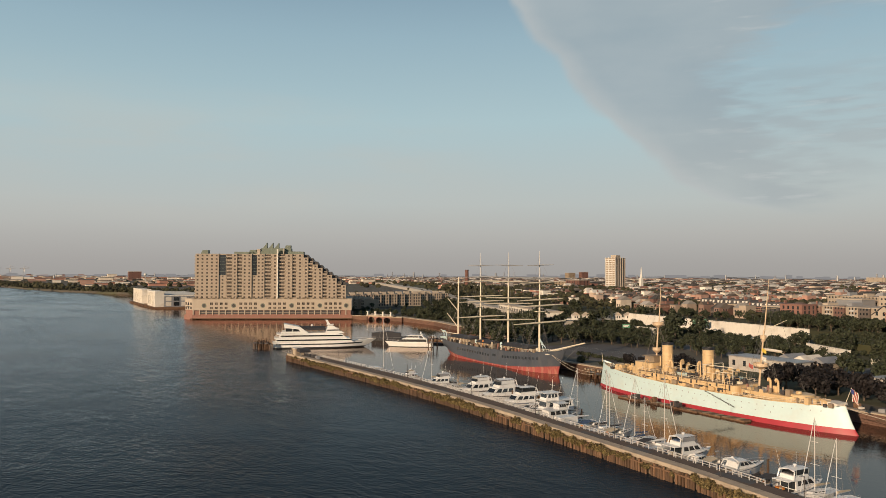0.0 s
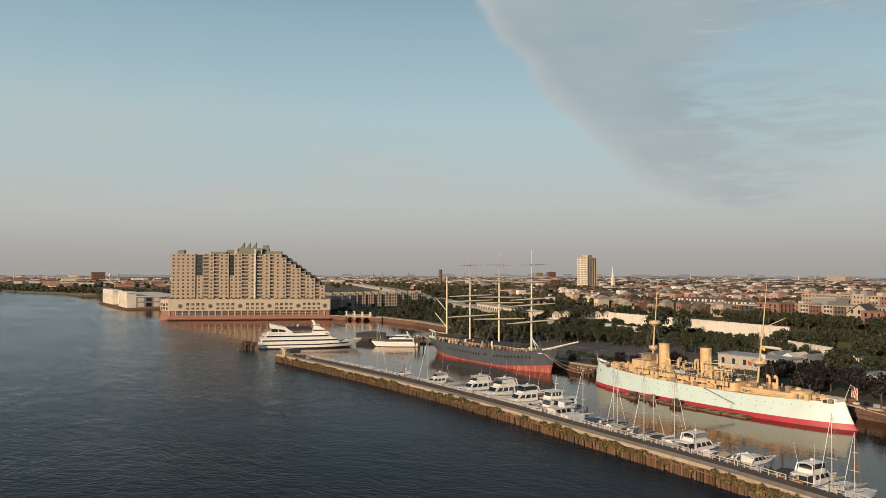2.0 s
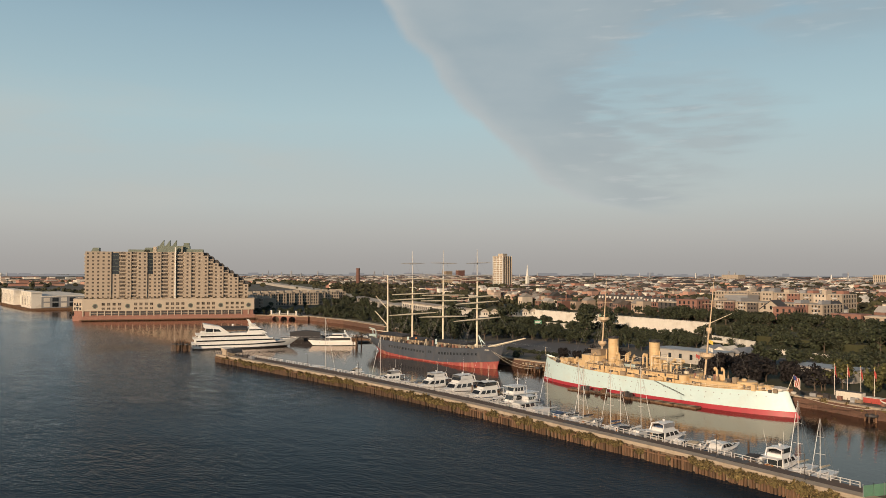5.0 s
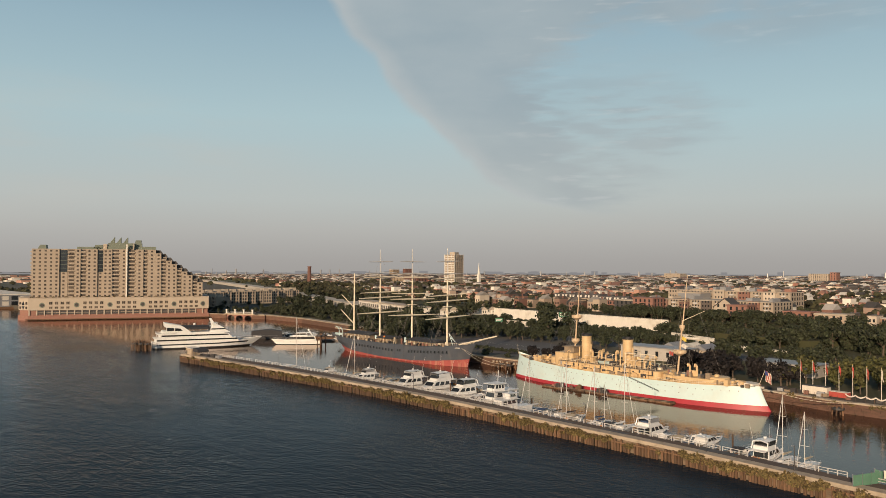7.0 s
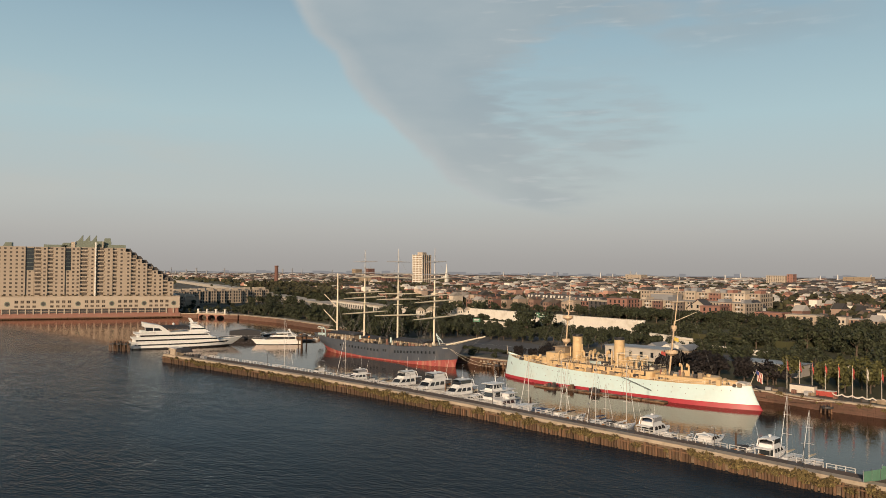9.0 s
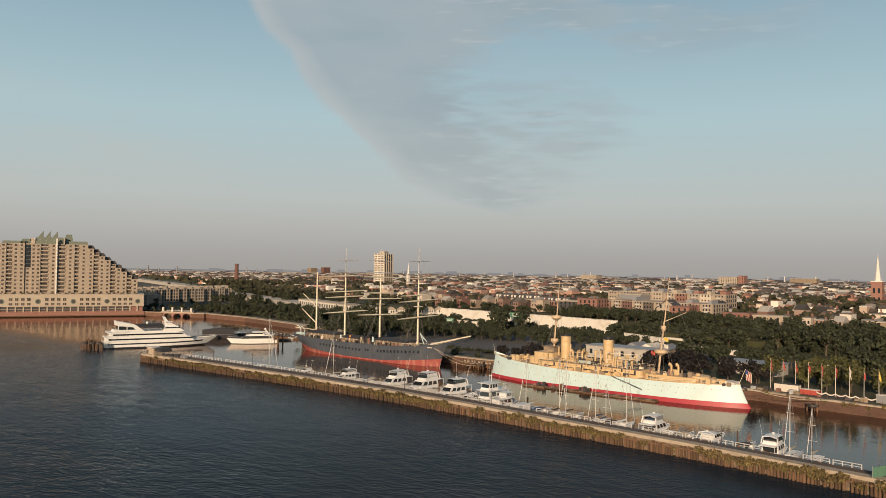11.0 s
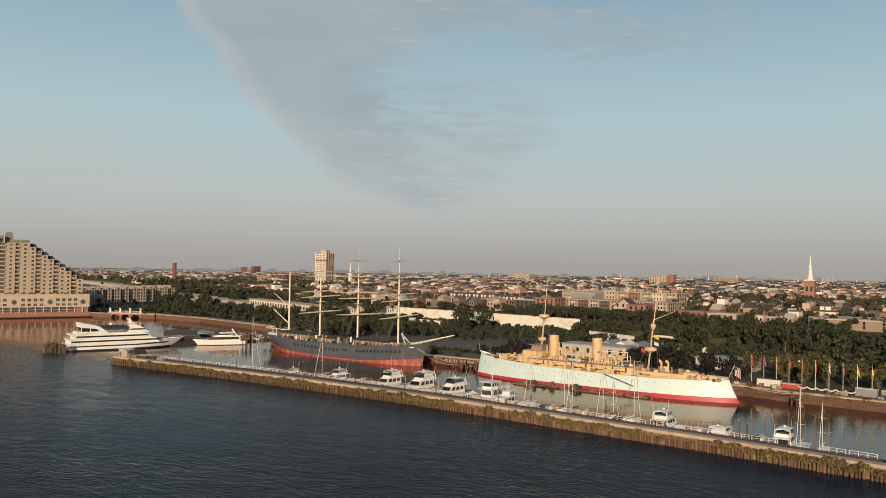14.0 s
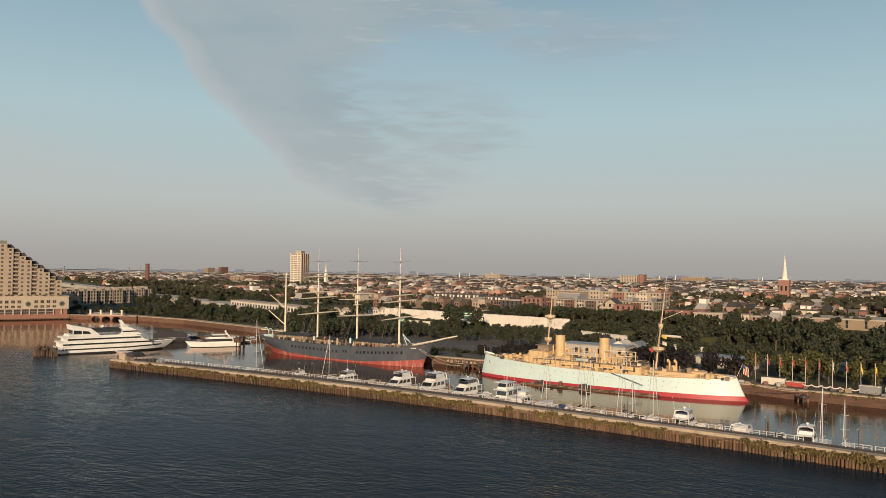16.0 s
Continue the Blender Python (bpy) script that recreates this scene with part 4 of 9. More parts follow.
# ---- the old white and buff cruiser ----
def build_cruiser():
    c = thing("cruiser_ship", pose(-185.3, 198.7, 0), "old steel cruiser with white hull, red boot and buff upperworks", "ship")
    sheer = [(0.0, 8.9), (0.06, 8.2), (0.18, 7.5), (0.4, 6.75), (0.6, 6.5), (0.8, 6.65), (0.95, 7.1), (1.0, 7.4)]

    def ends(z):
        t = max(0.0, min(z / 8.0, 1.1))
        return -52.6 + 1.7 * t, 52.6 - 4.1 * t ** 0.7

    def shape(s, z):
        f = 1.0
        if s < 0.40:
            f = 1 - (1 - s / 0.40) ** 2.1
        elif s > 0.62:
            f = 1 - ((s - 0.62) / 0.38) ** 2.3
        swell = 1.0 - 0.05 * max(0.0, z / 7.5) + (0.06 * max(0, z / 7.5) if s > 0.9 else 0)
        return 8.1 * max(f, 0.0) ** 0.85 * swell

    top = lambda s: lerp_table(sheer, s)
    boot_top = lambda s: 1.05 + 0.55 * s
    bm = hull_between(B(), ends, shape, boot_top, top, cuts=36)
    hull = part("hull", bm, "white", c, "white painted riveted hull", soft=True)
    bm = hull_between(B(), ends, shape, lambda s: -1.5, boot_top, cuts=36, rows=3)
    part("boot", bm, "red_boot", c, "red boot-topping at the waterline", soft=True)
    part("deck", deck_between(B(), ends, shape, top, cuts=36, drop=0.15), "teak", c)
    # thin moulding at the sheer
    for side in (1, -1):
        bm = B()
        pts = []
        for k in range(37):
            p = side_point(ends, shape, k / 36, top(k / 36), 0.02)
            pts.append((p.x, side * p.y, p.z))
        pipe(bm, pts, 0.09, 5)
        part("sheer_moulding", bm, "buff", hull)
    # portholes
    hole = finish(skin(B(), [ring_at((0, 0.05, 0), (0, 1, 0), 0.17, 8), ring_at((0, -0.04, 0), (0, 1, 0), 0.17, 8)]), "porthole", "steel")
    for k in range(34):
        s = 0.10 + 0.84 * k / 33
        p = side_point(ends, shape, s, top(s) - 1.55, 0.0)
        part("porthole", hole, "", hull, m=Matrix.Translation(p))
    for k in range(14):
        s = 0.2 + 0.6 * k / 13
        part("porthole", hole, "", hull, m=Matrix.Translation(side_point(ends, shape, s, 3.4, 0.0)))
    # bow bulwark with its scroll and anchors
    bm = B()
    for side in (1, -1):
        pts_lo, pts_hi = [], []
        for k in range(6):
            s = 0.0 + 0.05 * k / 5
            p = side_point(ends, shape, s, top(s), 0)
            pts_lo.append((p.x, side * p.y, p.z))
            pts_hi.append((p.x - 0.3, side * p.y, p.z + 0.95 * (1 - k / 5)))
        skin(bm, [pts_lo, pts_hi], closed=False)
    part("bow_bulwark", bm, "white", hull)
    bm = B()
    p = side_point(ends, shape, 0.035, 6.2, 0.1)
    pipe(bm, [p, p + Vector((0.9, -0.2, -1.5)), p + Vector((2.4, -0.3, -1.2)), p + Vector((1.6, -0.2, -0.2))], 0.13, 6)
    part("anchor", bm, "dark_gear", c)
    bm = B()
    tube(bm, (-51.2, 0, 8.8), (-51.6, 0, 12.6), 0.07, 0.04)
    part("jackstaff", bm, "mast_cream", c)
    bm = B()
    for a in ((-46.5, -1.4), (-45.3, 1.4)):
        tube(bm, (a[0], a[1], 8.0), (a[0] + 1.6, -a[1] * 0.6, 9.7), 0.13, 0.1)
    box(bm, -43.5, -41.5, -2.2, 2.2, 7.6, 8.7)
    part("anchor_crane", bm, "dark_gear", c)
    # gun houses fore and aft
    for x, r, z, zt in ((-30.0, 3.3, 7.1, 9.8), (35.0, 3.6, 6.7, 8.9)):
        bm = turned_shape(B(), [(r * 0.98, z - 0.3), (r, z + 0.2), (r, zt - 0.25), (r * 0.9, zt), (0.01, zt + 0.1)], x, 0, 24)
        g = part("gun_house", bm, "buff", c)
        bm = B()
        s = -1 if x < 0 else 1
        for y in (-0.9, 0.9):
            tube(bm, (x + s * r * 0.8, y, z + 1.2), (x + s * (r + 5.0), y, z + 1.5), 0.24, 0.16)
        part("gun_barrel", bm, "buff", g)
        bm = turned_shape(B(), [(0.8, zt), (0.8, zt + 0.6), (0.5, zt + 0.8)], x, -1, 10)
        part("sight_hood", bm, "buff", g)
    # long midship casemate
    def block(name, x0, x1, half, z0, z1, r=1.6, mat_name="buff", parent=c):
        pts = []
        for cx, cy, a0 in ((x1 - r, half - r, 0), (x0 + r, half - r, 90), (x0 + r, -half + r, 180), (x1 - r, -half + r, 270)):
            for k in range(5):
                a = radians(a0 + 22.5 * k)
                pts.append((cx + r * math.cos(a), cy + r * math.sin(a)))
        return part(name, prism(B(), pts, z0, z1), mat_name, parent)

    house = block("casemate", -26.5, 16.8, 6.0, 6.3, 9.)
    block("fore_bridge_house", -29.0, -20.5, 4.6, 6.8, 11.9, 1.2)
    low = block("aft_casemate", 16.6, 36.5, 5.0, 6.1, 8.3, 2.6)
    for x in (-20, -12.5, -4.5, 4.0, 12.0, 20.5):
        z = 6.9 if x < 17 else 6.6
        bm = B()
        turned_shape(bm, [(1.3, z - 0.6), (1.4, z), (1.4, z + 1.5), (1.1, z + 1.8)], x, -5.6 if x < 17 else -4.7, 12)
        sp = part("gun_sponson", bm, "buff", c)
        bm = B()
        yg = 0.0 if x < 17 else 0.9
        box(bm, x - 0.7, x + 0.7, -7.1 + yg, -6.2 + yg, z + 0.4, z + 1.0)
        tube(bm, (x, -6.6 + yg, z + 0.75), (x + 3.2, -7.3 + yg, z + 0.85), 0.12, 0.09)
        part("gun", bm, "dark_gear", sp)
    drng = random.Random(8)
    for k in range(16):
        bm = B()
        x = -24 + k * 2.55 + drng.uniform(-0.5, 0.5)
        box(bm, x - 0.3, x + 0.3, -6.08, -5.96, 7.7 + drng.uniform(-0.5, 0.9), 8.4 + drng.uniform(-0.2, 0.9))
        part("casemate_port", bm, "dark_gear", house)
    # boat deck on top, with rails and clutter
    bm = B()
    box(bm, -25.5, 15.8, -6.1, 6.1, 9., 9.18)
    part("boat_deck", bm, "teak", c)
    post = finish(tube(B(), (0, 0, 0), (0, 0, 1.05), 0.045, n=5), "rail_post", "mast_cream")
    for y in (-6.0, 6.0):
        for z in (0.55, 1.05):
            bm = B()
            tube(bm, (-25.4, y, 9.1 + z), (15.8, y, 9.1 + z), 0.04, n=5)
            part("deck_rail", bm, "mast_cream", c)
        for k in range(22):
            part("rail_post", post, "", c, m=pose(-25.4 + k * 1.96, y, 9.1))
    for k in range(30):
        s = 0.06 + 0.26 * k / 29 if k < 15 else 0.68 + 0.29 * (k - 15) / 14
        for side in (-1, 1):
            p = side_point(ends, shape, s, top(s), -0.25)
            part("rail_post", post, "", c, m=pose(p.x, side * -p.y, p.z - 0.1))
    for s0, s1 in ((0.06, 0.32), (0.68, 0.97)):
        for side in (-1, 1):
            for dz in (0.5, 0.95):
                bm = B()
                pts = []
                for k in range(9):
                    s = s0 + (s1 - s0) * k / 8
                    p = side_point(ends, shape, s, top(s), -0.25)
                    pts.append((p.x, side * -p.y, p.z - 0.1 + dz))
                pipe(bm, pts, 0.04, 5)
                part("deck_rail", bm, "mast_cream", c)
    # two funnels with black caps and steam pipes
    for x in (-17.2, 0.8):
        bm = turned_shape(B(), [(2.1, 8.9), (2.1, 10.1), (1.86, 10.3), (1.82, 17.9), (1.9, 18.0), (1.9, 18.3)], x, 0, 24)
        f = part("funnel", bm, "buff", c, "tall buff funnel", soft=False)
        bm = turned_shape(B(), [(1.82, 18.3), (1.92, 18.4), (1.92, 18.8), (1.75, 19.1), (1.6, 19.0), (1.55, 17.5)], x, 0, 24)
        part("funnel_cap", bm, "black", f, "black funnel cap")
        for dx in (-2.6, 2.6):
            bm = B()
            tube(bm, (x + dx, -0.8, 9.1), (x + dx, -0.8, 15.6 if dx > 0 else 14.2), 0.26, n=8)
            part("steam_pipe", bm, "buff", f)
        for k in range(3):
            bm = turned_shape(B(), [(1.84, 12.6 + 1.9 * k), (1.93, 12.65 + 1.9 * k), (1.93, 12.8 + 1.9 * k), (1.84, 12.85 + 1.9 * k)], x, 0, 24)
            part("funnel_band", bm, "buff", f)
    for x, y, h, t in ((-12.5, -2.5, 4.2, 180), (-8.2, -3.0, 4.8, 0), (-6.0, 2.5, 4.0, 90), (-9.5, 1.0, 3.4, 0), (5.5, -3.2, 3.2, 0), (7.6, -2.6, 3.2, 180), (9.6, -3.1, 3.2, 0), (11.5, -2.5, 3.0, 0), (6.5, 2.6, 3.2, 90),
                       (9.8, 2.6, 3.2, 90), (-14.0, 3.0, 3.5, 0)):
        cowl(c, x, y, 9.1, h, 0.55, t)
    cowl(c, 25.9, -1.6, 8.4, 3.4, 0.5, 180)
    cowl(c, 28.2, -1.2, 8.4, 3.4, 0.5, 180)
    # boat davits and the boat handling frame
    for x, h in ((-21.0, 6.2), (-12.2, 5.4), (-4.2, 4.6), (3.2, 3.6), (-16.0, 3.4), (13.4, 4.2)):
        bm = B()
        pipe(bm, [(x, -6.7, 7.0), (x, -6.8, 7.2 + h * 0.75), (x + 0.5, -6.9, 7.2 + h * 0.93), (x + 1.4, -7.0, 7.2 + h), (x + 2.2, -7.2, 7.2 + h * 0.92)], 0.13, 6)
        part("davit", bm, "buff", c)
    bm = B()
    for p, q in (((2.8, -4.5, 9.2), (2.8, -4.5, 14.0)), ((14.6, -4.5, 9.2), (14.6, -4.5, 14.2)), ((2.6, -4.5, 14.0), (14.8, -4.5, 14.2)), ((2.8, 4.5, 9.2), (2.8, 4.5, 14.0)), ((2.8, -4.5, 14.0), (2.8, 4.5, 14.0)), ((14.6, -4.5, 12.5), (8.0, -4.5, 12.3))):
        tube(bm, p, q, 0.12, n=6)
    part("boat_frame", bm, "mast_cream", c)
    for x, y, l, m in ((-6.5, -3.8, 6.0, "white"), (8.0, 3.6, 7.0, "white"), (-12.0, 4.0, 6.0, "buff")):
        bm = hull_between(B(), lambda z, l=l: (-l / 2 * (0.8 + 0.2 * z), l / 2 * (0.8 + 0.2 * z)), lambda s, z: 1.1 * math.sin(math.pi * min(max(s, 0.02), 0.98)) ** 0.6 * (0.4 + 0.6 * z), lambda s: 0, lambda s: 1, 12, 3)
        b = part("ships_boat", bm, m, c, m=pose(x, y, 9.4))
        bm = deck_between(B(), lambda z, l=l: (-l / 2, l / 2), lambda s, z: 1.0 * math.sin(math.pi * min(max(s, 0.02), 0.98)) ** 0.6, lambda s: 0.95, 12)
        part("boat_cover", bm, "canvas_tan", b)
    bm = B()
    box(bm, -25.6, -21.0, -2.6, 2.6, 11.9, 14.0)
    box(bm, -26.2, -20.6, -3.4, 3.4, 14.0, 14.2)
    part("pilot_house", bm, "teak", c, "varnished wooden pilot house")
    # raked masts with fighting tops
    for x, z0, x1, z1, tops in ((-23.0, 8.5, -20.6, 39.0, ((16.4, 1.5), (25.2, 2.0))), (20.3, 7.5, 24.0, 41.2, ((15.6, 2.2), (24.0, 0.9)))):
        at = lambda z, x=x, z0=z0, x1=x1, z1=z1: x + (x1 - x) * (z - z0) / (z1 - z0)
        bm = B()
        split = z0 + (z1 - z0) * 0.55
        tube(bm, (x, 0, z0), (at(split), 0, split), 0.36, 0.25, 10)
        mast = part("mast", bm, "mast_tan", c)
        bm = B()
        tube(bm, (at(split - 1), 0.3, split - 1), (x1, 0.3, z1), 0.22, 0.08, 8)
        part("topmast", bm, "mast_tan", mast)
        for z, r in tops:
            bm = turned_shape(B(), [(0.5, z - 1.3), (r, z - 0.35), (r, z + 0.55), (r * 0.93, z + 0.55), (r * 0.9, z - 0.1), (0.2, z - 0.1)], at(z), 0, 16)
            part("fighting_top", bm, "mast_tan", mast)
        bm = B()
        z = z0 + (z1 - z0) * 0.74
        tube(bm, (at(z), -4.6, z), (at(z), 4.6, z), 0.1, 0.1, 6)
        part("signal_yard", bm, "mast_tan", mast)
        bm = B()
        for y in (-6.3, 6.3):
            for dx in (-1.2, 1.4, 2.6):
                tube(bm, (x + dx, y, 8.5), (at(25), 0.25 * (1 if y > 0 else -1), 25), 0.035, n=4)
            tube(bm, (x + 1.0, y, 8.5), (at(z1 - 2), 0, z1 - 2), 0.03, n=4)
        tube(bm, (x - 14 if x < 0 else x + 16, 0, 9), (x1, 0, z1 - 1), 0.03, n=4)
        part("standing_rig", bm, "wire", mast)
    bm = B()
    tube(bm, (-20.6, 0, 37.6), (23.6, 0, 40.0), 0.025, n=4)
    part("wireless_stay", bm, "wire", c)
    bm = B()
    tube(bm, (22.3, 0.2, 26.0), (30.2, 0.2, 29.5), 0.11, 0.07, 6)
    part("gaff", bm, "mast_cream", c)
    bm = B()
    tube(bm, (22.2, -0.6, 20.2), (30.4, -1.6, 20.0), 0.1, 0.08, 6)
    boom = part("main_boom", bm, "mast_cream", c)
    bm = B()
    skin(bm, [ring_at((22.8 + 7.0 * t, -0.65 - 0.95 * t, 20.45), (1, -0.1, 0), 0.22 + 0.2 * math.sin(math.pi * (0.15 + 0.7 * t)), 8) for t in (0, 0.25, 0.5, 0.75, 1)])
    part("furled_sail", bm, "flag_white", boom, "white sail furled along the boom")
    # signal flags near the main mast
    for k, (z, m) in enumerate(((21.0, "flag_yellow"), (18.6, "flag_white"), (16.0, "flag_red"))):
        bm = flag_cloth(1.5, 1.2, k)
        part("signal_flag", bm, m, c, m=pose(23.6 - 1.6 * (k == 2) * 3, -2.5, z))
    # gangway boom on the side, aft awning box and hatch
    bm = B()
    a, b = Vector((7.0, -8.35, 6.4)), Vector((18.6, -8.75, 3.2))
    for dz in (0.0, 0.22):
        tube(bm, a + Vector((0, 0, dz)), b + Vector((0, 0, dz)), 0.06, n=5)
    for k in range(9):
        p = a + (b - a) * k / 8
        box(bm, p.x - 0.06, p.x + 0.06, p.y - 0.2, p.y + 0.2, p.z - 0.04, p.z + 0.05)
    part("side_ladder", bm, "dark_gear", c)
    frng = random.Random(21)
    for k in range(70):
        x = frng.uniform(-24, 15) if k < 40 else frng.uniform(17.5, 34) if k < 52 else frng.choice((frng.uniform(-44, -34), frng.uniform(38, 47)))
        z = 9.18 if k < 40 else 8.3 if k < 52 else 7.0
        half = 5.2 if k < 40 else 4.0 if k < 52 else 3.4
        y, w, h = frng.uniform(-half, half * 0.4), frng.uniform(0.25, 0.9), frng.uniform(0.5, 1.9 if k < 52 else 1.0)
        bm = B()
        if k % 3 == 0:
            turned_shape(bm, [(w * 0.7, z - 0.2), (w * 0.7, z + h * 0.8), (w * 0.35, z + h)], x, y, 9)
        elif k % 3 == 1:
            slab(bm, [(x - w, z - 0.2), (x + w, z - 0.2), (x + w, z + h * 0.8), (x + w * 0.6, z + h), (x - w, z + h)], y - w * 0.6, y + w * 0.6)
        else:
            pipe(bm, [(x - w, y, z - 0.1), (x - w, y, z + h), (x + w, y + 0.3, z + h), (x + w, y + 0.3, z - 0.1)], 0.09, 5)
        part("deck_fitting", bm, frng.choice(("dark_gear", "buff", "buff", "teak", "mast_cream", "dark_gear", "brick_red")), c)
    grng = random.Random(33)
    for k in range(12):
        x = -24.5 + 3.3 * k + grng.uniform(-0.6, 0.6)
        bm = B()
        for dx in (0, 0.5):
            tube(bm, (x + dx, -6.15, 6.4), (x + dx, -6.15, 9.6), 0.035, n=4)
        for j in range(7):
            tube(bm, (x, -6.15, 6.7 + 0.42 * j), (x + 0.5, -6.15, 6.7 + 0.42 * j), 0.03, n=4)
        if k % 3 == 0:
            part("side_ladder", bm, "dark_gear", c)
        else:
            bm.free()
            bm = B()
            w = grng.uniform(0.5, 1.3)
            slab(bm, [(x - w, 6.7), (x + w, 6.7), (x + w, 6.7 + grng.uniform(0.5, 1.3)), (x - w, 6.7 + grng.uniform(0.8, 1.6))], -6.9, -6.0)
            part("ready_locker", bm, grng.choice(("dark_gear", "brick_dark", "teak", "buff")), c)
    for x0, l in ((-14.0, 9.0), (3.5, 8.0)):
        bm = B()
        for t in (0.0, 0.5, 1.0):
            pipe(bm, [(x0 + l * t, -5.4, 9.2), (x0 + l * t, -5.2, 11.8), (x0 + l * t, 0, 12.6), (x0 + l * t, 5.2, 11.8), (x0 + l * t, 5.4, 9.2)], 0.07, 5)
        tube(bm, (x0, -5.2, 11.8), (x0 + l, -5.2, 11.8), 0.06, n=5)
        tube(bm, (x0, 0, 12.6), (x0 + l, 0, 12.6), 0.06, n=5)
        part("awning_frame", bm, "mast_cream", c)
    bm = B()
    slab(bm, [(42.5, 7.2), (47.8, 7.4), (47.6, 8.0), (45.0, 8.2), (42.5, 8.0)], -2.2, 2.2)
    part("aft_cover", bm, "flag_white", c, "pale canvas cover on the quarterdeck")
    for x in (38.6, 39.9):
        bm = turned_shape(B(), [(0.6, 6.9), (0.6, 8.0), (0.3, 8.3)], x, -2.0, 10)
        part("hatch_drum", bm, "steel", c)
    bm = B()
    tube(bm, (48.2, 0, 7.3), (50.4, 0, 12.6), 0.08, 0.05, 6)
    staff = part("ensign_staff", bm, "mast_cream", c)
    for k in range(7):
        bm = B()
        # hanging cloth: narrow upright stripes in turn red and white
        x = 50.3 + 0.26 * k
        skin(bm, [[(x + 0.05 * j, 0.25 * math.sin(j * 0.9 + k), 12.3 - 0.55 * j - 0.12 * k), (x + 0.26 + 0.05 * j, 0.25 * math.sin(j * 0.9 + k + 0.6), 12.3 - 0.55 * j - 0.12 * (k + 1))] for j in range(7)], closed=False)
        part("ensign_stripe", bm, "flag_red" if k % 2 else "flag_white", staff)
    bm = B()
    skin(bm, [[(50.28, -0.06, 12.36 - 0.4 * j), (51.3, -0.3, 11.9 - 0.4 * j)] for j in range(4)], closed=False)
    part("ensign_canton", bm, "flag_blue", staff)
    # clutter on the fore and aft decks
    for k in range(64):
        x = drng.choice((drng.uniform(-41, -34), drng.uniform(37, 44), drng.uniform(-25, 15), drng.uniform(-25, 15), drng.uniform(17, 34)))
        z = lerp_table(sheer, (x + 52) / 105) if abs(x) > 35 else 9.2 if x < 16 else 8.4
        bm = B()
        w = drng.uniform(0.2, 0.9)
        yc = drng.uniform(-4.6, 1.0)
        box(bm, x - w, x + w, yc - w, yc + w, z - 0.1, z + drng.uniform(0.5, 2.0))
        part("deck_locker", bm, drng.choice(("buff", "buff", "dark_gear", "steel", "teak")), c)


def flag_cloth(w, h, seed):
    rng = random.Random(seed)
    bm = B()
    cols = [[(w * i / 6, 0.12 * math.sin(i * 1.1 + rng.random()), -h * j / 4 - 0.07 * i) for j in range(5)] for i in range(7)]
    return skin(bm, cols, closed=False)


build_cruiser()


def build_floats():
    """Work floats moored along the cruiser."""
    rng = random.Random(21)
    spots = [(-207.5, 186.4, 9.5), (-198.0, 187.0, 9.0), (-189.0, 187.4, 8.5), (-181.0, 187.4, 7.0), (-173.0, 188.0, 8.5), (-164.4, 188.4, 8.0)]
    for n, (x, y, l) in enumerate(spots):
        f = thing("work_float", pose(x, y, 0, 0, 0, rng.uniform(-1.5, 1.5)), "low timber work float moored beside the cruiser", "float", "floats beside the cruiser")
        bm = B()
        box(bm, -l / 2, l / 2, -1.5, 1.5, -0.4, 0.45)
        part("float_body", bm, "timber", f)
        for k in range(int(l / 0.5)):
            bm = B()
            box(bm, -l / 2 + 0.5 * k + 0.02, -l / 2 + 0.5 * k + 0.46, -1.6, 1.6, 0.45, 0.55)
            part("plank", bm, ("timber", "quay_brick", "teak")[(k // 3 + n) % 3], f)
        if n < 3:
            for k in range(4):
                bm = B()
                bx = rng.uniform(-l / 2 + 1, l / 2 - 1)
                box(bm, bx - 0.5, bx + 0.5, -0.6 + rng.uniform(-0.5, 0.5), 0.5, 0.55, 1.3 + rng.uniform(0, 0.9))
                part("gear_box", bm, rng.choice(("brick_red", "dark_gear", "brick_red", "timber", "dark_gear")), f)


build_floats()


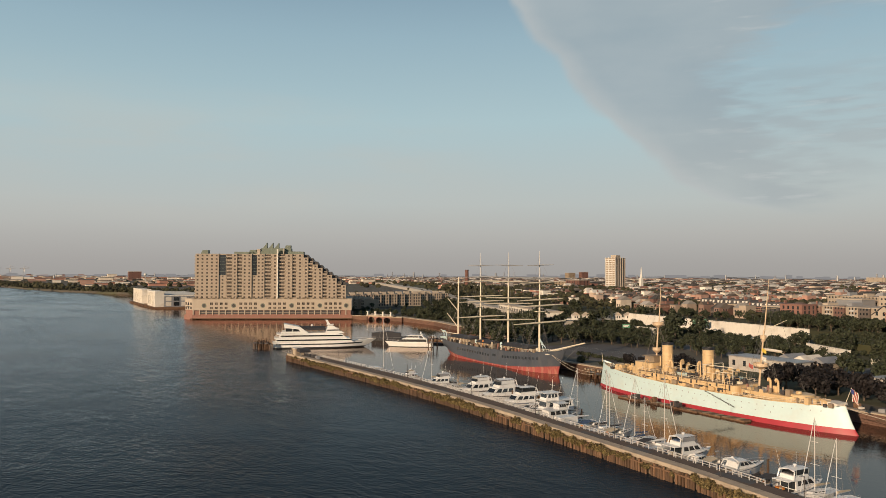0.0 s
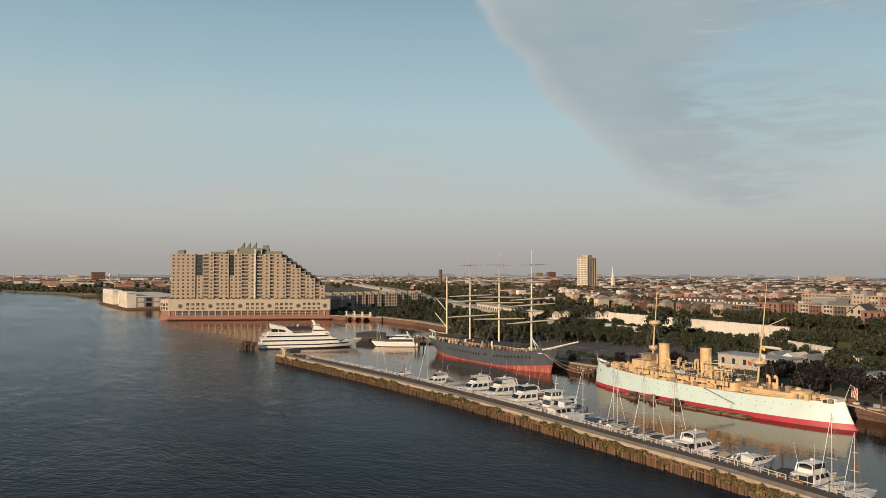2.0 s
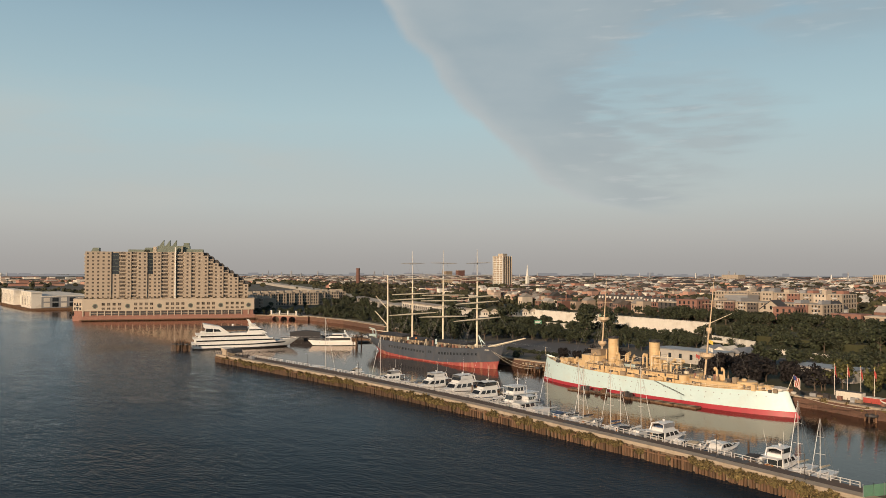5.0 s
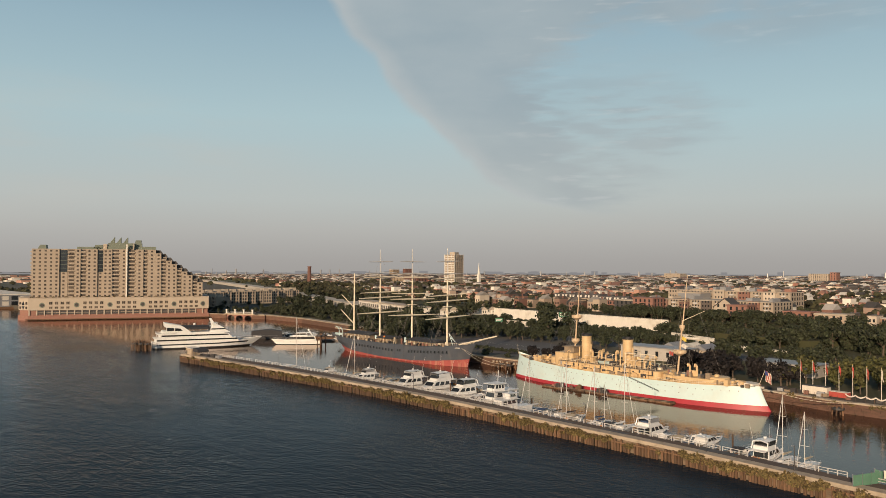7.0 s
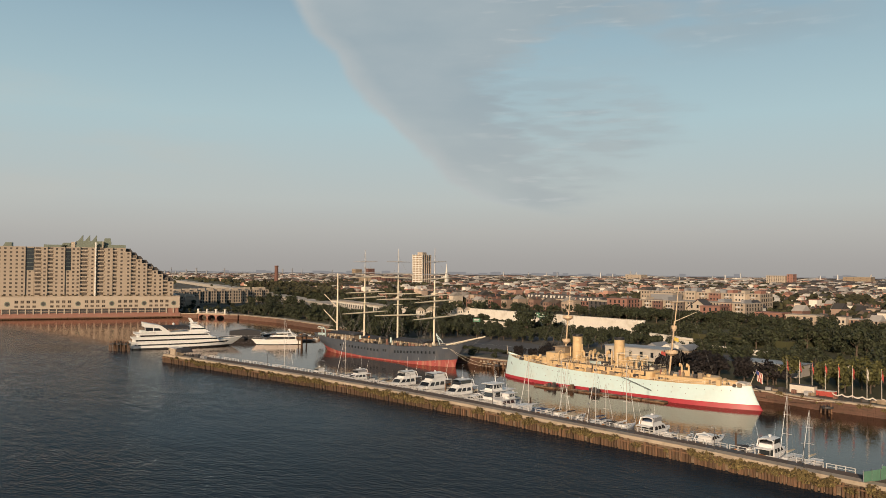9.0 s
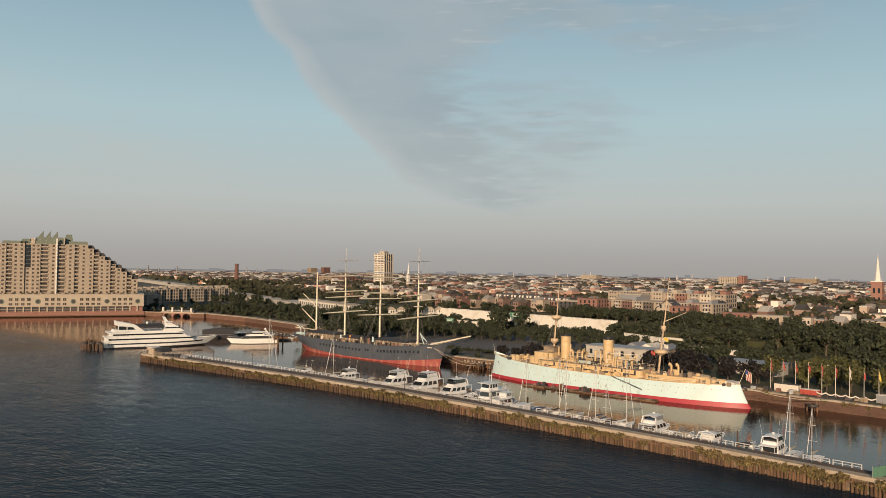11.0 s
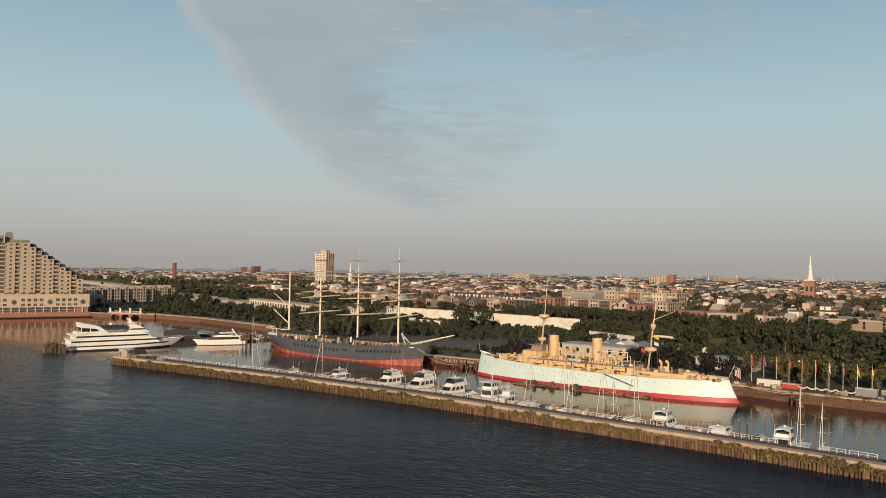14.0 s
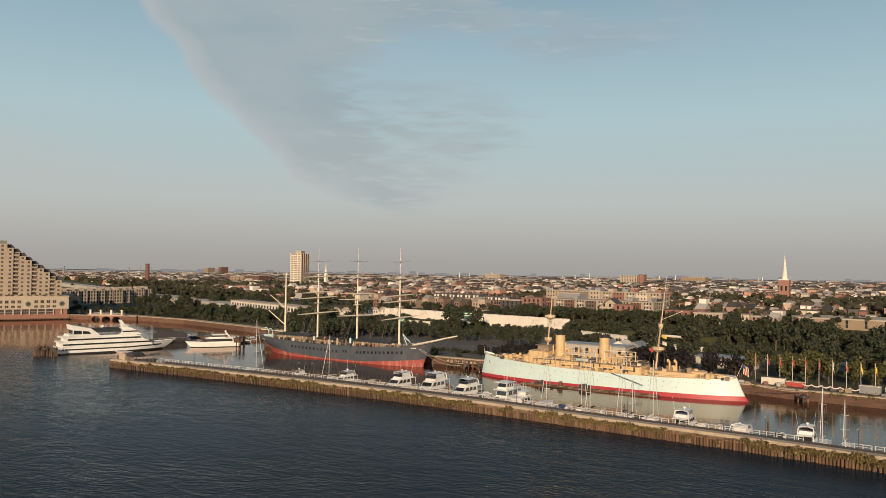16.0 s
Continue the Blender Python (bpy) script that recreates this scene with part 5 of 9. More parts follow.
# ---- the four-masted barque ----
def build_barque():
    b = thing("four_masted_barque", pose(-322.0, 203.3, 0), "four-masted steel barque with slate-grey hull and red bottom, sails stowed", "ship")
    sheer = [(0.0, 8.6), (0.08, 8.0), (0.2, 7.3), (0.45, 7.0), (0.7, 7.4), (0.88, 8.6), (1.0, 10.2)]
    boot = [(0.0, 4.0), (0.08, 2.7), (0.2, 1.5), (0.42, 0.55), (0.68, 0.7), (0.86, 2.0), (1.0, 3.4)]

    def ends(z):
        t = max(0.0, min(z / 8.0, 1.3))
        return -41.0 - 8.6 * t ** 0.8, 51.6 + 3.6 * t ** 1.4

    def shape(s, z):
        f = 1.0
        if s < 0.28:
            f = 1 - (1 - s / 0.28) ** (2.0 + 0.12 * z)
            f = max(f, 0.0) ** (0.8 if z > 4 else 1.2)
            if s < 0.02 and z > 6:
                f = max(f, 0.25)
        elif s > 0.72:
            f = 1 - ((s - 0.72) / 0.28) ** 2.2
        return 7.1 * max(f, 0.0) ** 0.8

    top = lambda s: lerp_table(sheer, s)
    mid = lambda s: lerp_table(boot, s)
    hull = part("hull", hull_between(B(), ends, shape, mid, top, 36), "slate_hull", b, "slate-grey riveted steel hull", soft=True)
    part("bottom", hull_between(B(), ends, shape, lambda s: -1.5, mid, 36, 3), "red_rust", b, "rust-streaked red bottom paint", soft=True)
    part("deck", deck_between(B(), ends, shape, top, 36, drop=0.25), "teak", b)
    for side in (1, -1):
        bm = B()
        pts = [(p.x, side * p.y, p.z) for p in (side_point(ends, shape, k / 36, top(k / 36), 0.03) for k in range(37))]
        pipe(bm, pts, 0.13, 5)
        part("cap_rail", bm, "slate_hull", hull)
    # square windows along the side
    pane = finish(box(B(), -0.55, 0.55, -0.07, 0.1, -0.55, 0.55), "hull_window", "glass")
    frame_bm = B()
    for a in ((-0.7, 0.7, -0.1, 0.05, 0.55, 0.68), (-0.7, 0.7, -0.1, 0.05, -0.68, -0.55), (-0.7, -0.55, -0.1, 0.05, -0.55, 0.55), (0.55, 0.7, -0.1, 0.05, -0.55, 0.55)):
        box(frame_bm, *a)
    rim = finish(frame_bm, "window_rim", "slate_hull")
    for x0, x1, z0, z1, n in ((-21.2, 7.2, 4.7, 4.2, 13), (19.6, 43.2, 4.6, 6.0, 12)):
        for k in range(n):
            x = x0 + (x1 - x0) * k / (n - 1)
            z = z0 + (z1 - z0) * k / (n - 1)
            a, c = ends(z)
            p = side_point(ends, shape, (x - a) / (c - a), z, 0.02)
            w = part("hull_window", pane, "", hull, m=Matrix.Translation(p))
            part("window_rim", rim, "", w)
    for x in (11.5, 13.0):
        a, c = ends(4.6)
        p = side_point(ends, shape, (x - a) / (c - a), 4.6, 0.02)
        part("hull_window", pane, "", hull, m=Matrix.Translation(p))
    # name bars and stern ornament
    for k, x in enumerate((48.6,)):
        a, c = ends(8.2)
        p = side_point(ends, shape, (x - a) / (c - a), 8.2, 0.06)
        bm = B()
        box(bm, -1.3, 1.3, -0.05, 0.2, -0.18, 0.18)
        part("name_bar", bm, "flag_white", hull, m=Matrix.Translation(p) @ Euler((0, 0, 0.22)).to_matrix().to_4x4())
    a, c = ends(6.4)
    p = side_point(ends, shape, (-44.5 - a) / (c - a), 6.4, 0.05)
    bm = B()
    pipe(bm, [(-1.8, 0, 0.1), (-1.0, -0.1, 0.4), (-0.3, -0.1, -0.1), (0.5, -0.12, 0.35), (1.4, -0.15, 0.0)], 0.13, 5)
    part("stern_scroll", bm, "flag_white", hull, m=Matrix.Translation(p) @ Euler((0, 0, -0.35)).to_matrix().to_4x4())
    bm = B()
    for x in (8.9, 15.6):
        a, c = ends(5)
        pts = []
        for k in range(7):
            z = 1.6 + 5.4 * k / 6
            a, c = ends(z)
            pts.append(side_point(ends, shape, (x - a) / (c - a), z, 0.03))
        pipe(bm, pts, 0.09, 4)
    part("side_port_seam", bm, "dark_gear", hull)
    # masts and yards
    for x, z1, yards in ((-33.4, 41.2, 0), (-11.5, 52.0, 1), (13.3, 52.0, 2), (38.0, 52.0, 3)):
        bm = B()
        zs = 7.0
        tube(bm, (x, 0, zs), (x, 0, 26.0), 0.46, 0.40, 12)
        mast = part("lower_mast", bm, "mast_cream", b)
        bm = B()
        tube(bm, (x + 0.1, 0, 24.5), (x + 0.1, 0, min(z1, 40.0)), 0.40, 0.28, 10)
        part("topmast", bm, "mast_cream", mast)
        if z1 > 45:
            bm = B()
            tube(bm, (x + 0.15, 0, 38.5), (x + 0.15, 0, z1), 0.28, 0.12, 8)
            part("royal_mast", bm, "rail_white", mast)
            for z, l, r in ((20.9 if yards != 2 else 20.8, 28.6, 0.36), (28.3, 26.5, 0.33), (30.9, 25.0, 0.31), (38.4, 21.0, 0.27), (40.4, 19.5, 0.26), (46.0, 15.0, 0.24)):
                bm = B()
                tilt = (0.02, -0.015, 0.03)[yards - 1]
                turn = (0.0, 0.03, -0.05)[yards - 1]
                way = Vector((math.sin(turn), math.cos(turn), tilt))
                c0 = Vector((x + 0.7, 0, z))
                rings = [ring_at(c0 + way * (l / 2 * t), way, r * (0.45 + 0.55 * (1 - abs(t) ** 2)), 8) for t in (-1, -0.6, -0.2, 0.2, 0.6, 1)]
                skin(bm, rings)
                part("yard", bm, "mast_cream" if z < 40 else "rail_white", mast)
            bm = B()
            box(bm, x - 1.0, x + 1.2, -1.9, 1.9, 25.6, 25.8)
            part("mast_top", bm, "mast_cream", mast)
        stays = []
        for side in (-1, 1):
            for dx in (-3.2, -2.2, -1.2):
                stays.append(((x + dx, side * 6.7, 7.6), (x, side * 0.5, 25.0 if z1 > 45 else 24.0), 0.04))
            stays.append(((x - 4.4, side * 6.7, 7.6), (x, 0, z1 - 8), 0.035))
            stays.append(((x - 5.4, side * 6.6, 7.6), (x, 0, z1 - 1.5), 0.03))
        stays.append(((x + 22.0 if x < 30 else 62.0, 0, 9 if x < 30 else 13.0), (x, 0, z1 - 12), 0.035))
        stays.append(((x + 21.0 if x < 30 else 67.5, 0, 22 if x < 30 else 14.3), (x, 0, z1 - 3), 0.03))
        for p, q, r in stays:
            part("stay", tube(B(), p, q, r, n=4), "wire", mast)
    # gaffs and boom of the aftermost mast
    for p, q, r in (((-33.8, 0, 22.6), (-44.6, 0, 28.8), 0.2), ((-33.8, 0, 14.2), (-45.1, 0, 20.8), 0.24), ((-33.8, 0, 10.6), (-50.4, 0, 10.9), 0.26)):
        bm = B()
        tube(bm, p, q, r, r * 0.7, 8)
        part("gaff", bm, "mast_cream", b)
    bm = B()
    tube(bm, (46.0, 0, 9.0), (69.0, 0, 14.5), 0.55, 0.25, 10)
    part("bowsprit", bm, "mast_cream", b)
    bm = B()
    for y in (-0.9, 0.9):
        tube(bm, (49.5, y * 3.2, 9.4), (66.0, 0, 13.6), 0.05, n=4)
    tube(bm, (53.5, 0, 4.6), (67.0, 0, 13.8), 0.05, n=4)
    part("bowsprit_stay", bm, "wire", b)
    # deckhouses, dark tent roofs and cranes
    def tent(x0, x1, half, z0, z1, roof_mat):
        bm = B()
        slab(bm, [(x0, z0), (x1, z0), (x1, z1 - 0.6), (x0, z1 - 0.6)], -half + 0.8, half - 0.8)
        h = part("deckhouse", bm, "teak", b)
        bm = B()
        skin(bm, [[(x0 - 0.5, -half, z1 - 0.8), (x0 - 0.5, half, z1 - 0.8), (x0 - 0.5, half, z1 - 0.6), (x0 - 0.5, half * 0.3, z1 + 0.3), (x0 - 0.5, -half * 0.3, z1 + 0.3), (x0 - 0.5, -half, z1 - 0.6)],
                  [(x1 + 0.5, -half, z1 - 0.8), (x1 + 0.5, half, z1 - 0.8), (x1 + 0.5, half, z1 - 0.6), (x1 + 0.5, half * 0.3, z1 + 0.3), (x1 + 0.5, -half * 0.3, z1 + 0.3), (x1 + 0.5, -half, z1 - 0.6)]])
        part("awning", bm, "canvas_dark", h, "dark canvas awning roof")
        n = max(3, int((x1 - x0) / 2.6))
        for k in range(n + 1):
            bm = B()
            x = x0 + (x1 - x0) * k / n
            tube(bm, (x, -half + 0.15, z0), (x, -half + 0.15, z1 - 0.8), 0.09, n=5)
            part("awning_post", bm, "mast_cream", h)

    tent(-33.5, -13.5, 5.4, 7.0, 10.4, "slate")
    tent(-8.5, 2.0, 4.2, 6.8, 9.6, "slate")
    tent(16.0, 35.5, 5.6, 7.0, 10.2, "canvas")
    for x, z, m in ((-10.8, 9.4, "white"), (-4.0, 9.6, "orange"), (4.0, 9.4, "canvas_tan"), (9.4, 9.2, "brick_red"), (12.0, 10.0, "white"), (40.6, 9.8, "mast_cream")):
        bm = B()
        turned_shape(bm, [(0.5, 6.8), (0.5, z), (0.3, z + 0.4)], x, -3.0, 10)
        part("deck_vent", bm, m, b)
    for x, h in ((-39.6, 5.2), (-36.8, 5.0)):
        bm = B()
        pipe(bm, [(x, -4.8, 7.4), (x, -5.0, 7.4 + h * 0.7), (x - 0.7, -5.4, 7.4 + h * 0.95), (x - 2.0, -5.8, 7.4 + h)], 0.2, 6)
        part("boat_davit", bm, "white", b)
    bm = hull_between(B(), lambda z: (-3.2, 3.2), lambda s, z: 1.0 * math.sin(math.pi * min(max(s, 0.03), 0.97)) ** 0.6 * (0.4 + 0.6 * z), lambda s: 0, lambda s: 1, 12, 3)
    part("lifeboat", bm, "white", b, m=pose(-39.5, -5.2, 8.2))
    bm = B()
    for p, q in (((44.0, -2.0, 9.0), (41.6, -2.2, 14.0)), ((41.6, -2.2, 14.0), (46.2, -2.6, 10.5)), ((42.4, -2.1, 12.2), (45.0, -2.4, 11.4))):
        tube(bm, p, q, 0.16, n=6)
    part("fish_davit", bm, "white", b)
    post = finish(tube(B(), (0, 0, 0), (0, 0, 1.1), 0.05, n=5), "rail_post", "flag_white")
    for k in range(22):
        s = 0.80 + 0.19 * k / 21
        p = side_point(ends, shape, s, top(s), -0.3)
        part("rail_post", post, "", b, m=Matrix.Translation(p))
    bm = B()
    pipe(bm, [side_point(ends, shape, 0.80 + 0.19 * k / 8, top(0.80 + 0.19 * k / 8) + 1.1, -0.3) + Vector((0, 0, 0)) for k in range(9)], 0.05, 5)
    part("fore_rail", bm, "flag_white", b)
    rr = random.Random(4)
    for k in range(60):
        x = rr.uniform(-34, 42)
        bm = B()
        w = rr.uniform(0.3, 0.8)
        z = lerp_table(sheer, (x + 50) / 104)
        box(bm, x - w, x + w, -5.9, -5.9 + w, z - 0.3, z + rr.uniform(0.5, 1.5))
        part("deck_fitting", bm, rr.choice(("canvas_tan", "dark_gear", "dark_gear", "teak", "brick_red", "teak", "dark_gear", "flag_white")), b)
    # mooring lines
    for p, q in (((51.0, -3.2, 8.2), (67.0, 6.0, 1.2)), ((51.5, -3.0, 8.0), (72.0, 9.0, 2.2)), ((-49.0, -2.0, 7.0), (-60.0, 9.5, 2.8))):
        p, q = Vector(p), Vector(q)
        bm = B()
        pipe(bm, [p + (q - p) * (k / 10) - Vector((0, 0, 2.2 * math.sin(math.pi * k / 10))) for k in range(11)], 0.07, 5)
        part("mooring_line", bm, "rope", b)


build_barque()


# ---- the dinner cruise ship ----
def build_dinner_ship():
    d = thing("dinner_cruise_ship", pose(-431.0, 128.0, 0, 0, 0, 73.5), "white three-deck dinner cruise ship with dark window bands", "ship")

    def ends(z):
        t = max(0.0, min(z / 6.0, 1.0))
        return 0.6 - 0.6 * t, 60.5 + 9.5 * t ** 0.8

    def shape(s, z):
        f = 1.0
        if s > 0.55:
            f = 1 - ((s - 0.55) / 0.45) ** 1.9
        elif s < 0.06:
            f = 0.86 + 0.14 * s / 0.06
        return 6.1 * max(f, 0.0)

    d.scale = (0.83, 0.88, 0.83)
    sheer = lambda s: 3.6 + (2.3 * ((s - 0.55) / 0.45) ** 1.6 if s > 0.55 else 0.0)
    part("boot", hull_between(B(), ends, shape, lambda s: -1.2, lambda s: 0.9, 28, 2), "black", d, "black boot-topping")
    part("hull", hull_between(B(), ends, shape, lambda s: 0.9, sheer, 28), "hull_white", d, "white painted hull")
    part("deck", deck_between(B(), ends, shape, sheer, 28, drop=0.25), "steel", d)
    # a dark stripe of hull windows
    bm = B()
    for side in (1, -1):
        lo, hi = [], []
        for k in range(24):
            s = 0.03 + 0.87 * k / 23
            for z, out in ((2.35 + 1.5 * max(0, s - 0.6), lo), (3.15 + 1.9 * max(0, s - 0.6), hi)):
                p = side_point(ends, shape, s, z, 0.04)
                out.append((p.x, side * p.y, p.z))
        skin(bm, [lo, hi], closed=False)
    part("hull_window_band", bm, "glass", d)

    def tier(x0, x1, half, z0, z1, rake, name="deck_house"):
        bm = B()
        slab(bm, [(x0, z0), (x1, z0), (x1 - rake, z1), (x0, z1)], -half, half)
        t = part(name, bm, "hull_white", d)
        return t

    def band(x0, x1, half, z0, z1, rake, parent):
        bm = B()
        slab(bm, [(x0, z0), (x1, z0), (x1 - rake, z1), (x0, z1)], -half - 0.05, half + 0.05)
        part("window_band", bm, "glass", parent)
        n = int((x1 - x0) / 2.4)
        for k in range(1, n):
            bm = B()
            x = x0 + (x1 - x0) * k / n
            box(bm, x - 0.07, x + 0.07, -half - 0.09, half + 0.09, z0, z1)
            part("window_post", bm, "dark_gear", parent)

    # window bands run on aft, painting the shaded gaps of the open stern terraces
    t1 = tier(2.0, 53.5, 5.9, 3.6, 6.6, 2.6)
    band(2.6, 52.4, 5.9, 5.1, 6.0, 0.9, t1)
    t2 = tier(4.5, 49.0, 5.8, 6.6, 9.3, 3.2)
    band(5.2, 46.8, 5.8, 7.9, 8.8, 1.0, t2)
    for x0, z, l in ((0.0, 3.6, 13.0), (1.0, 6.6, 13.0), (2.5, 9.3, 12.0)):
        bm = B()
        for y in (-5.9, 5.9):
            tube(bm, (x0, y, z + 1.1), (x0 + l, y, z + 1.1), 0.06, n=5)
            tube(bm, (x0, y, z + 0.6), (x0 + l, y, z + 0.6), 0.05, n=5)
        tube(bm, (x0, -5.9, z + 1.1), (x0, 5.9, z + 1.1), 0.06, n=5)
        part("aft_rail", bm, "rail_white", d)
        bm = B()
        box(bm, x0, x0 + 4, -5.9, 5.9, z - 0.12, z + 0.5)
        part("aft_terrace", bm, "hull_white", d)
    for x in (2.2, 5.4, 8.6):
        for z0, z1 in ((3.6, 6.6), (6.6, 9.3)):
            bm = B()
            tube(bm, (x, -5.6, z0), (x, -5.6, z1), 0.12, n=6)
            part("terrace_post", bm, "hull_white", d)
    # top deck: raised aft wedge, dark awnings, twin funnels, bridge and mast
    t3 = tier(12.5, 44.5, 5.2, 9.3, 10.3, 2.4, "top_deck")
    bm = B()
    slab(bm, [(7.6, 13.8), (7.2, 16.6), (17.6, 14.4), (24.0, 9.8), (19.6, 9.8), (16.5, 12.8)], -5.7, 5.7)
    part("aft_roof", bm, "hull_white", d, "white wedge roof over the aft deck")
    bm = B()
    box(bm, 8.6, 18.5, -5.0, 5.0, 11.2, 13.4)
    part("aft_lounge", bm, "glass", d)
    bm = B()
    slab(bm, [(5.4, 9.4), (20.0, 9.4), (18.8, 11.3), (6.2, 11.3)], -5.5, 5.5)
    part("aft_bulwark", bm, "hull_white", d, "white bulwark of the upper aft deck")
    for x in (8.0, 13.0):
        bm = B()
        box(bm, x - 0.2, x + 0.2, -5.7, -5.3, 9.3, 14.0)
        part("roof_post", bm, "hull_white", d)
    for k in range(5):
        bm = B()
        x0 = 13.6 + 4.2 * k
        skin(bm, [[(x0, -5.0, 13.4), (x0, -2.4, 14.3), (x0, 0, 14.6), (x0, 2.4, 14.3), (x0, 5.0, 13.4), (x0, 5.0, 13.25), (x0, -5.0, 13.25)], [(x0 + 4.2, -5.0, 13.2), (x0 + 4.2, -2.4, 14.0), (x0 + 4.2, 0, 14.3), (x0 + 4.2, 2.4, 14.0), (x0 + 4.2, 5.0, 13.2), (x0 + 4.2, 5.0, 13.05), (x0 + 4.2, -5.0, 13.05)]])
        part("awning", bm, "canvas_dark", d, "black canvas awning over the top deck")
        for y in (-4.95, 4.95):
            bm = B()
            box(bm, x0 + 0.1, x0 + 4.1, y - 0.04, y + 0.04, 11.9, 13.2)
            part("awning_side", bm, "canvas_dark", d, "black canvas side curtain")
    for k in range(6):
        for y in (-4.7, 4.7):
            bm = B()
            tube(bm, (13.8 + 4.1 * k, y, 10.2), (11.2 + 4.2 * k, y, 13.1), 0.07, n=5)
            part("awning_post", bm, "hull_white", d)
    bm = B()
    slab(bm, [(34.5, 9.8), (47.5, 9.8), (45.0, 11.2), (43.4, 12.9), (35.5, 12.9)], -4.6, 4.6)
    br = part("bridge", bm, "hull_white", d)
    bm = B()
    slab(bm, [(35.6, 11.5), (45.0, 11.5), (44.2, 12.3), (35.8, 12.3)], -4.65, 4.65)
    part("bridge_window", bm, "glass", br)
    bm = B()
    slab(bm, [(35.0, 12.9), (42.8, 12.9), (41.4, 13.9), (36.4, 13.9)], -3.6, 3.6)
    part("bridge_top", bm, "hull_white", br)
    bm = B()
    slab(bm, [(36.4, 13.8), (41.4, 13.8), (38.2, 15.6), (36.2, 18.6), (34.8, 18.6), (36.4, 15.4)], -1.1, 1.1)
    box(bm, 35.8, 40.2, -2.8, 2.8, 15.2, 15.6)
    part("radar_mast", bm, "hull_white", br)
    for x, y in ((12.0, 0), (26, 1)):
        bm = turned_shape(B(), [(0.3, 14.0), (0.7, 14.4), (0.8, 15.0), (0.5, 15.6), (0.01, 15.8)], x, y, 10)
        part("radar_dome", bm, "hull_white", d)
    bm = B()
    for y in (-2.6, 2.6):
        tube(bm, (54, y * 1.6, 5.6), (69, y * 0.12, 6.5), 0.06, n=5)
    part("bow_rail", bm, "rail_white", d)


build_dinner_ship()


build_service_barge()


# mooring dolphins by its stern
def dolphin(x, y, n, high, rng, label="cluster of old timber piles in the water"):
    d = thing("mooring_dolphin", pose(x, y, 0), label, "pile cluster", "mooring dolphins")
    for k in range(n):
        bm = B()
        a = 2 * math.pi * k / n
        r = 0.8 + 0.9 * rng.random()
        tube(bm, (r * 1.35 * math.cos(a), r * 1.35 * math.sin(a), -2), (r * math.cos(a), r * math.sin(a), high + rng.uniform(-0.5, 0.7)), 0.28, 0.24, 7)
        part("timber_post", bm, "timber", d)
    bm = B()
    turned_shape(bm, [(1.7, high - 1.3), (1.75, high - 1.0), (1.7, high - 0.7)], 0, 0, 12)
    part("cable_band", bm, "dark_gear", d)


rng_d = random.Random(9)
for x, y in ((-429.0, 118.4), (-425.5, 120.4), (-432.0, 121.4), (-422.5, 122.6), (-427.5, 123.6), (-436.0, 124.4)):
    dolphin(x, y, 6, 4.6, rng_d)
for x, y in ((-393.5, 207.0), (-395.5, 211.5)):
    dolphin(x, y, 3, 6.0, rng_d)
for x, y in ((-258.0, 211.5), (-246.0, 211.0), (-252.0, 209.5), (-117.5, 208.8)):
    dolphin(x, y, 4, 2.9, rng_d)


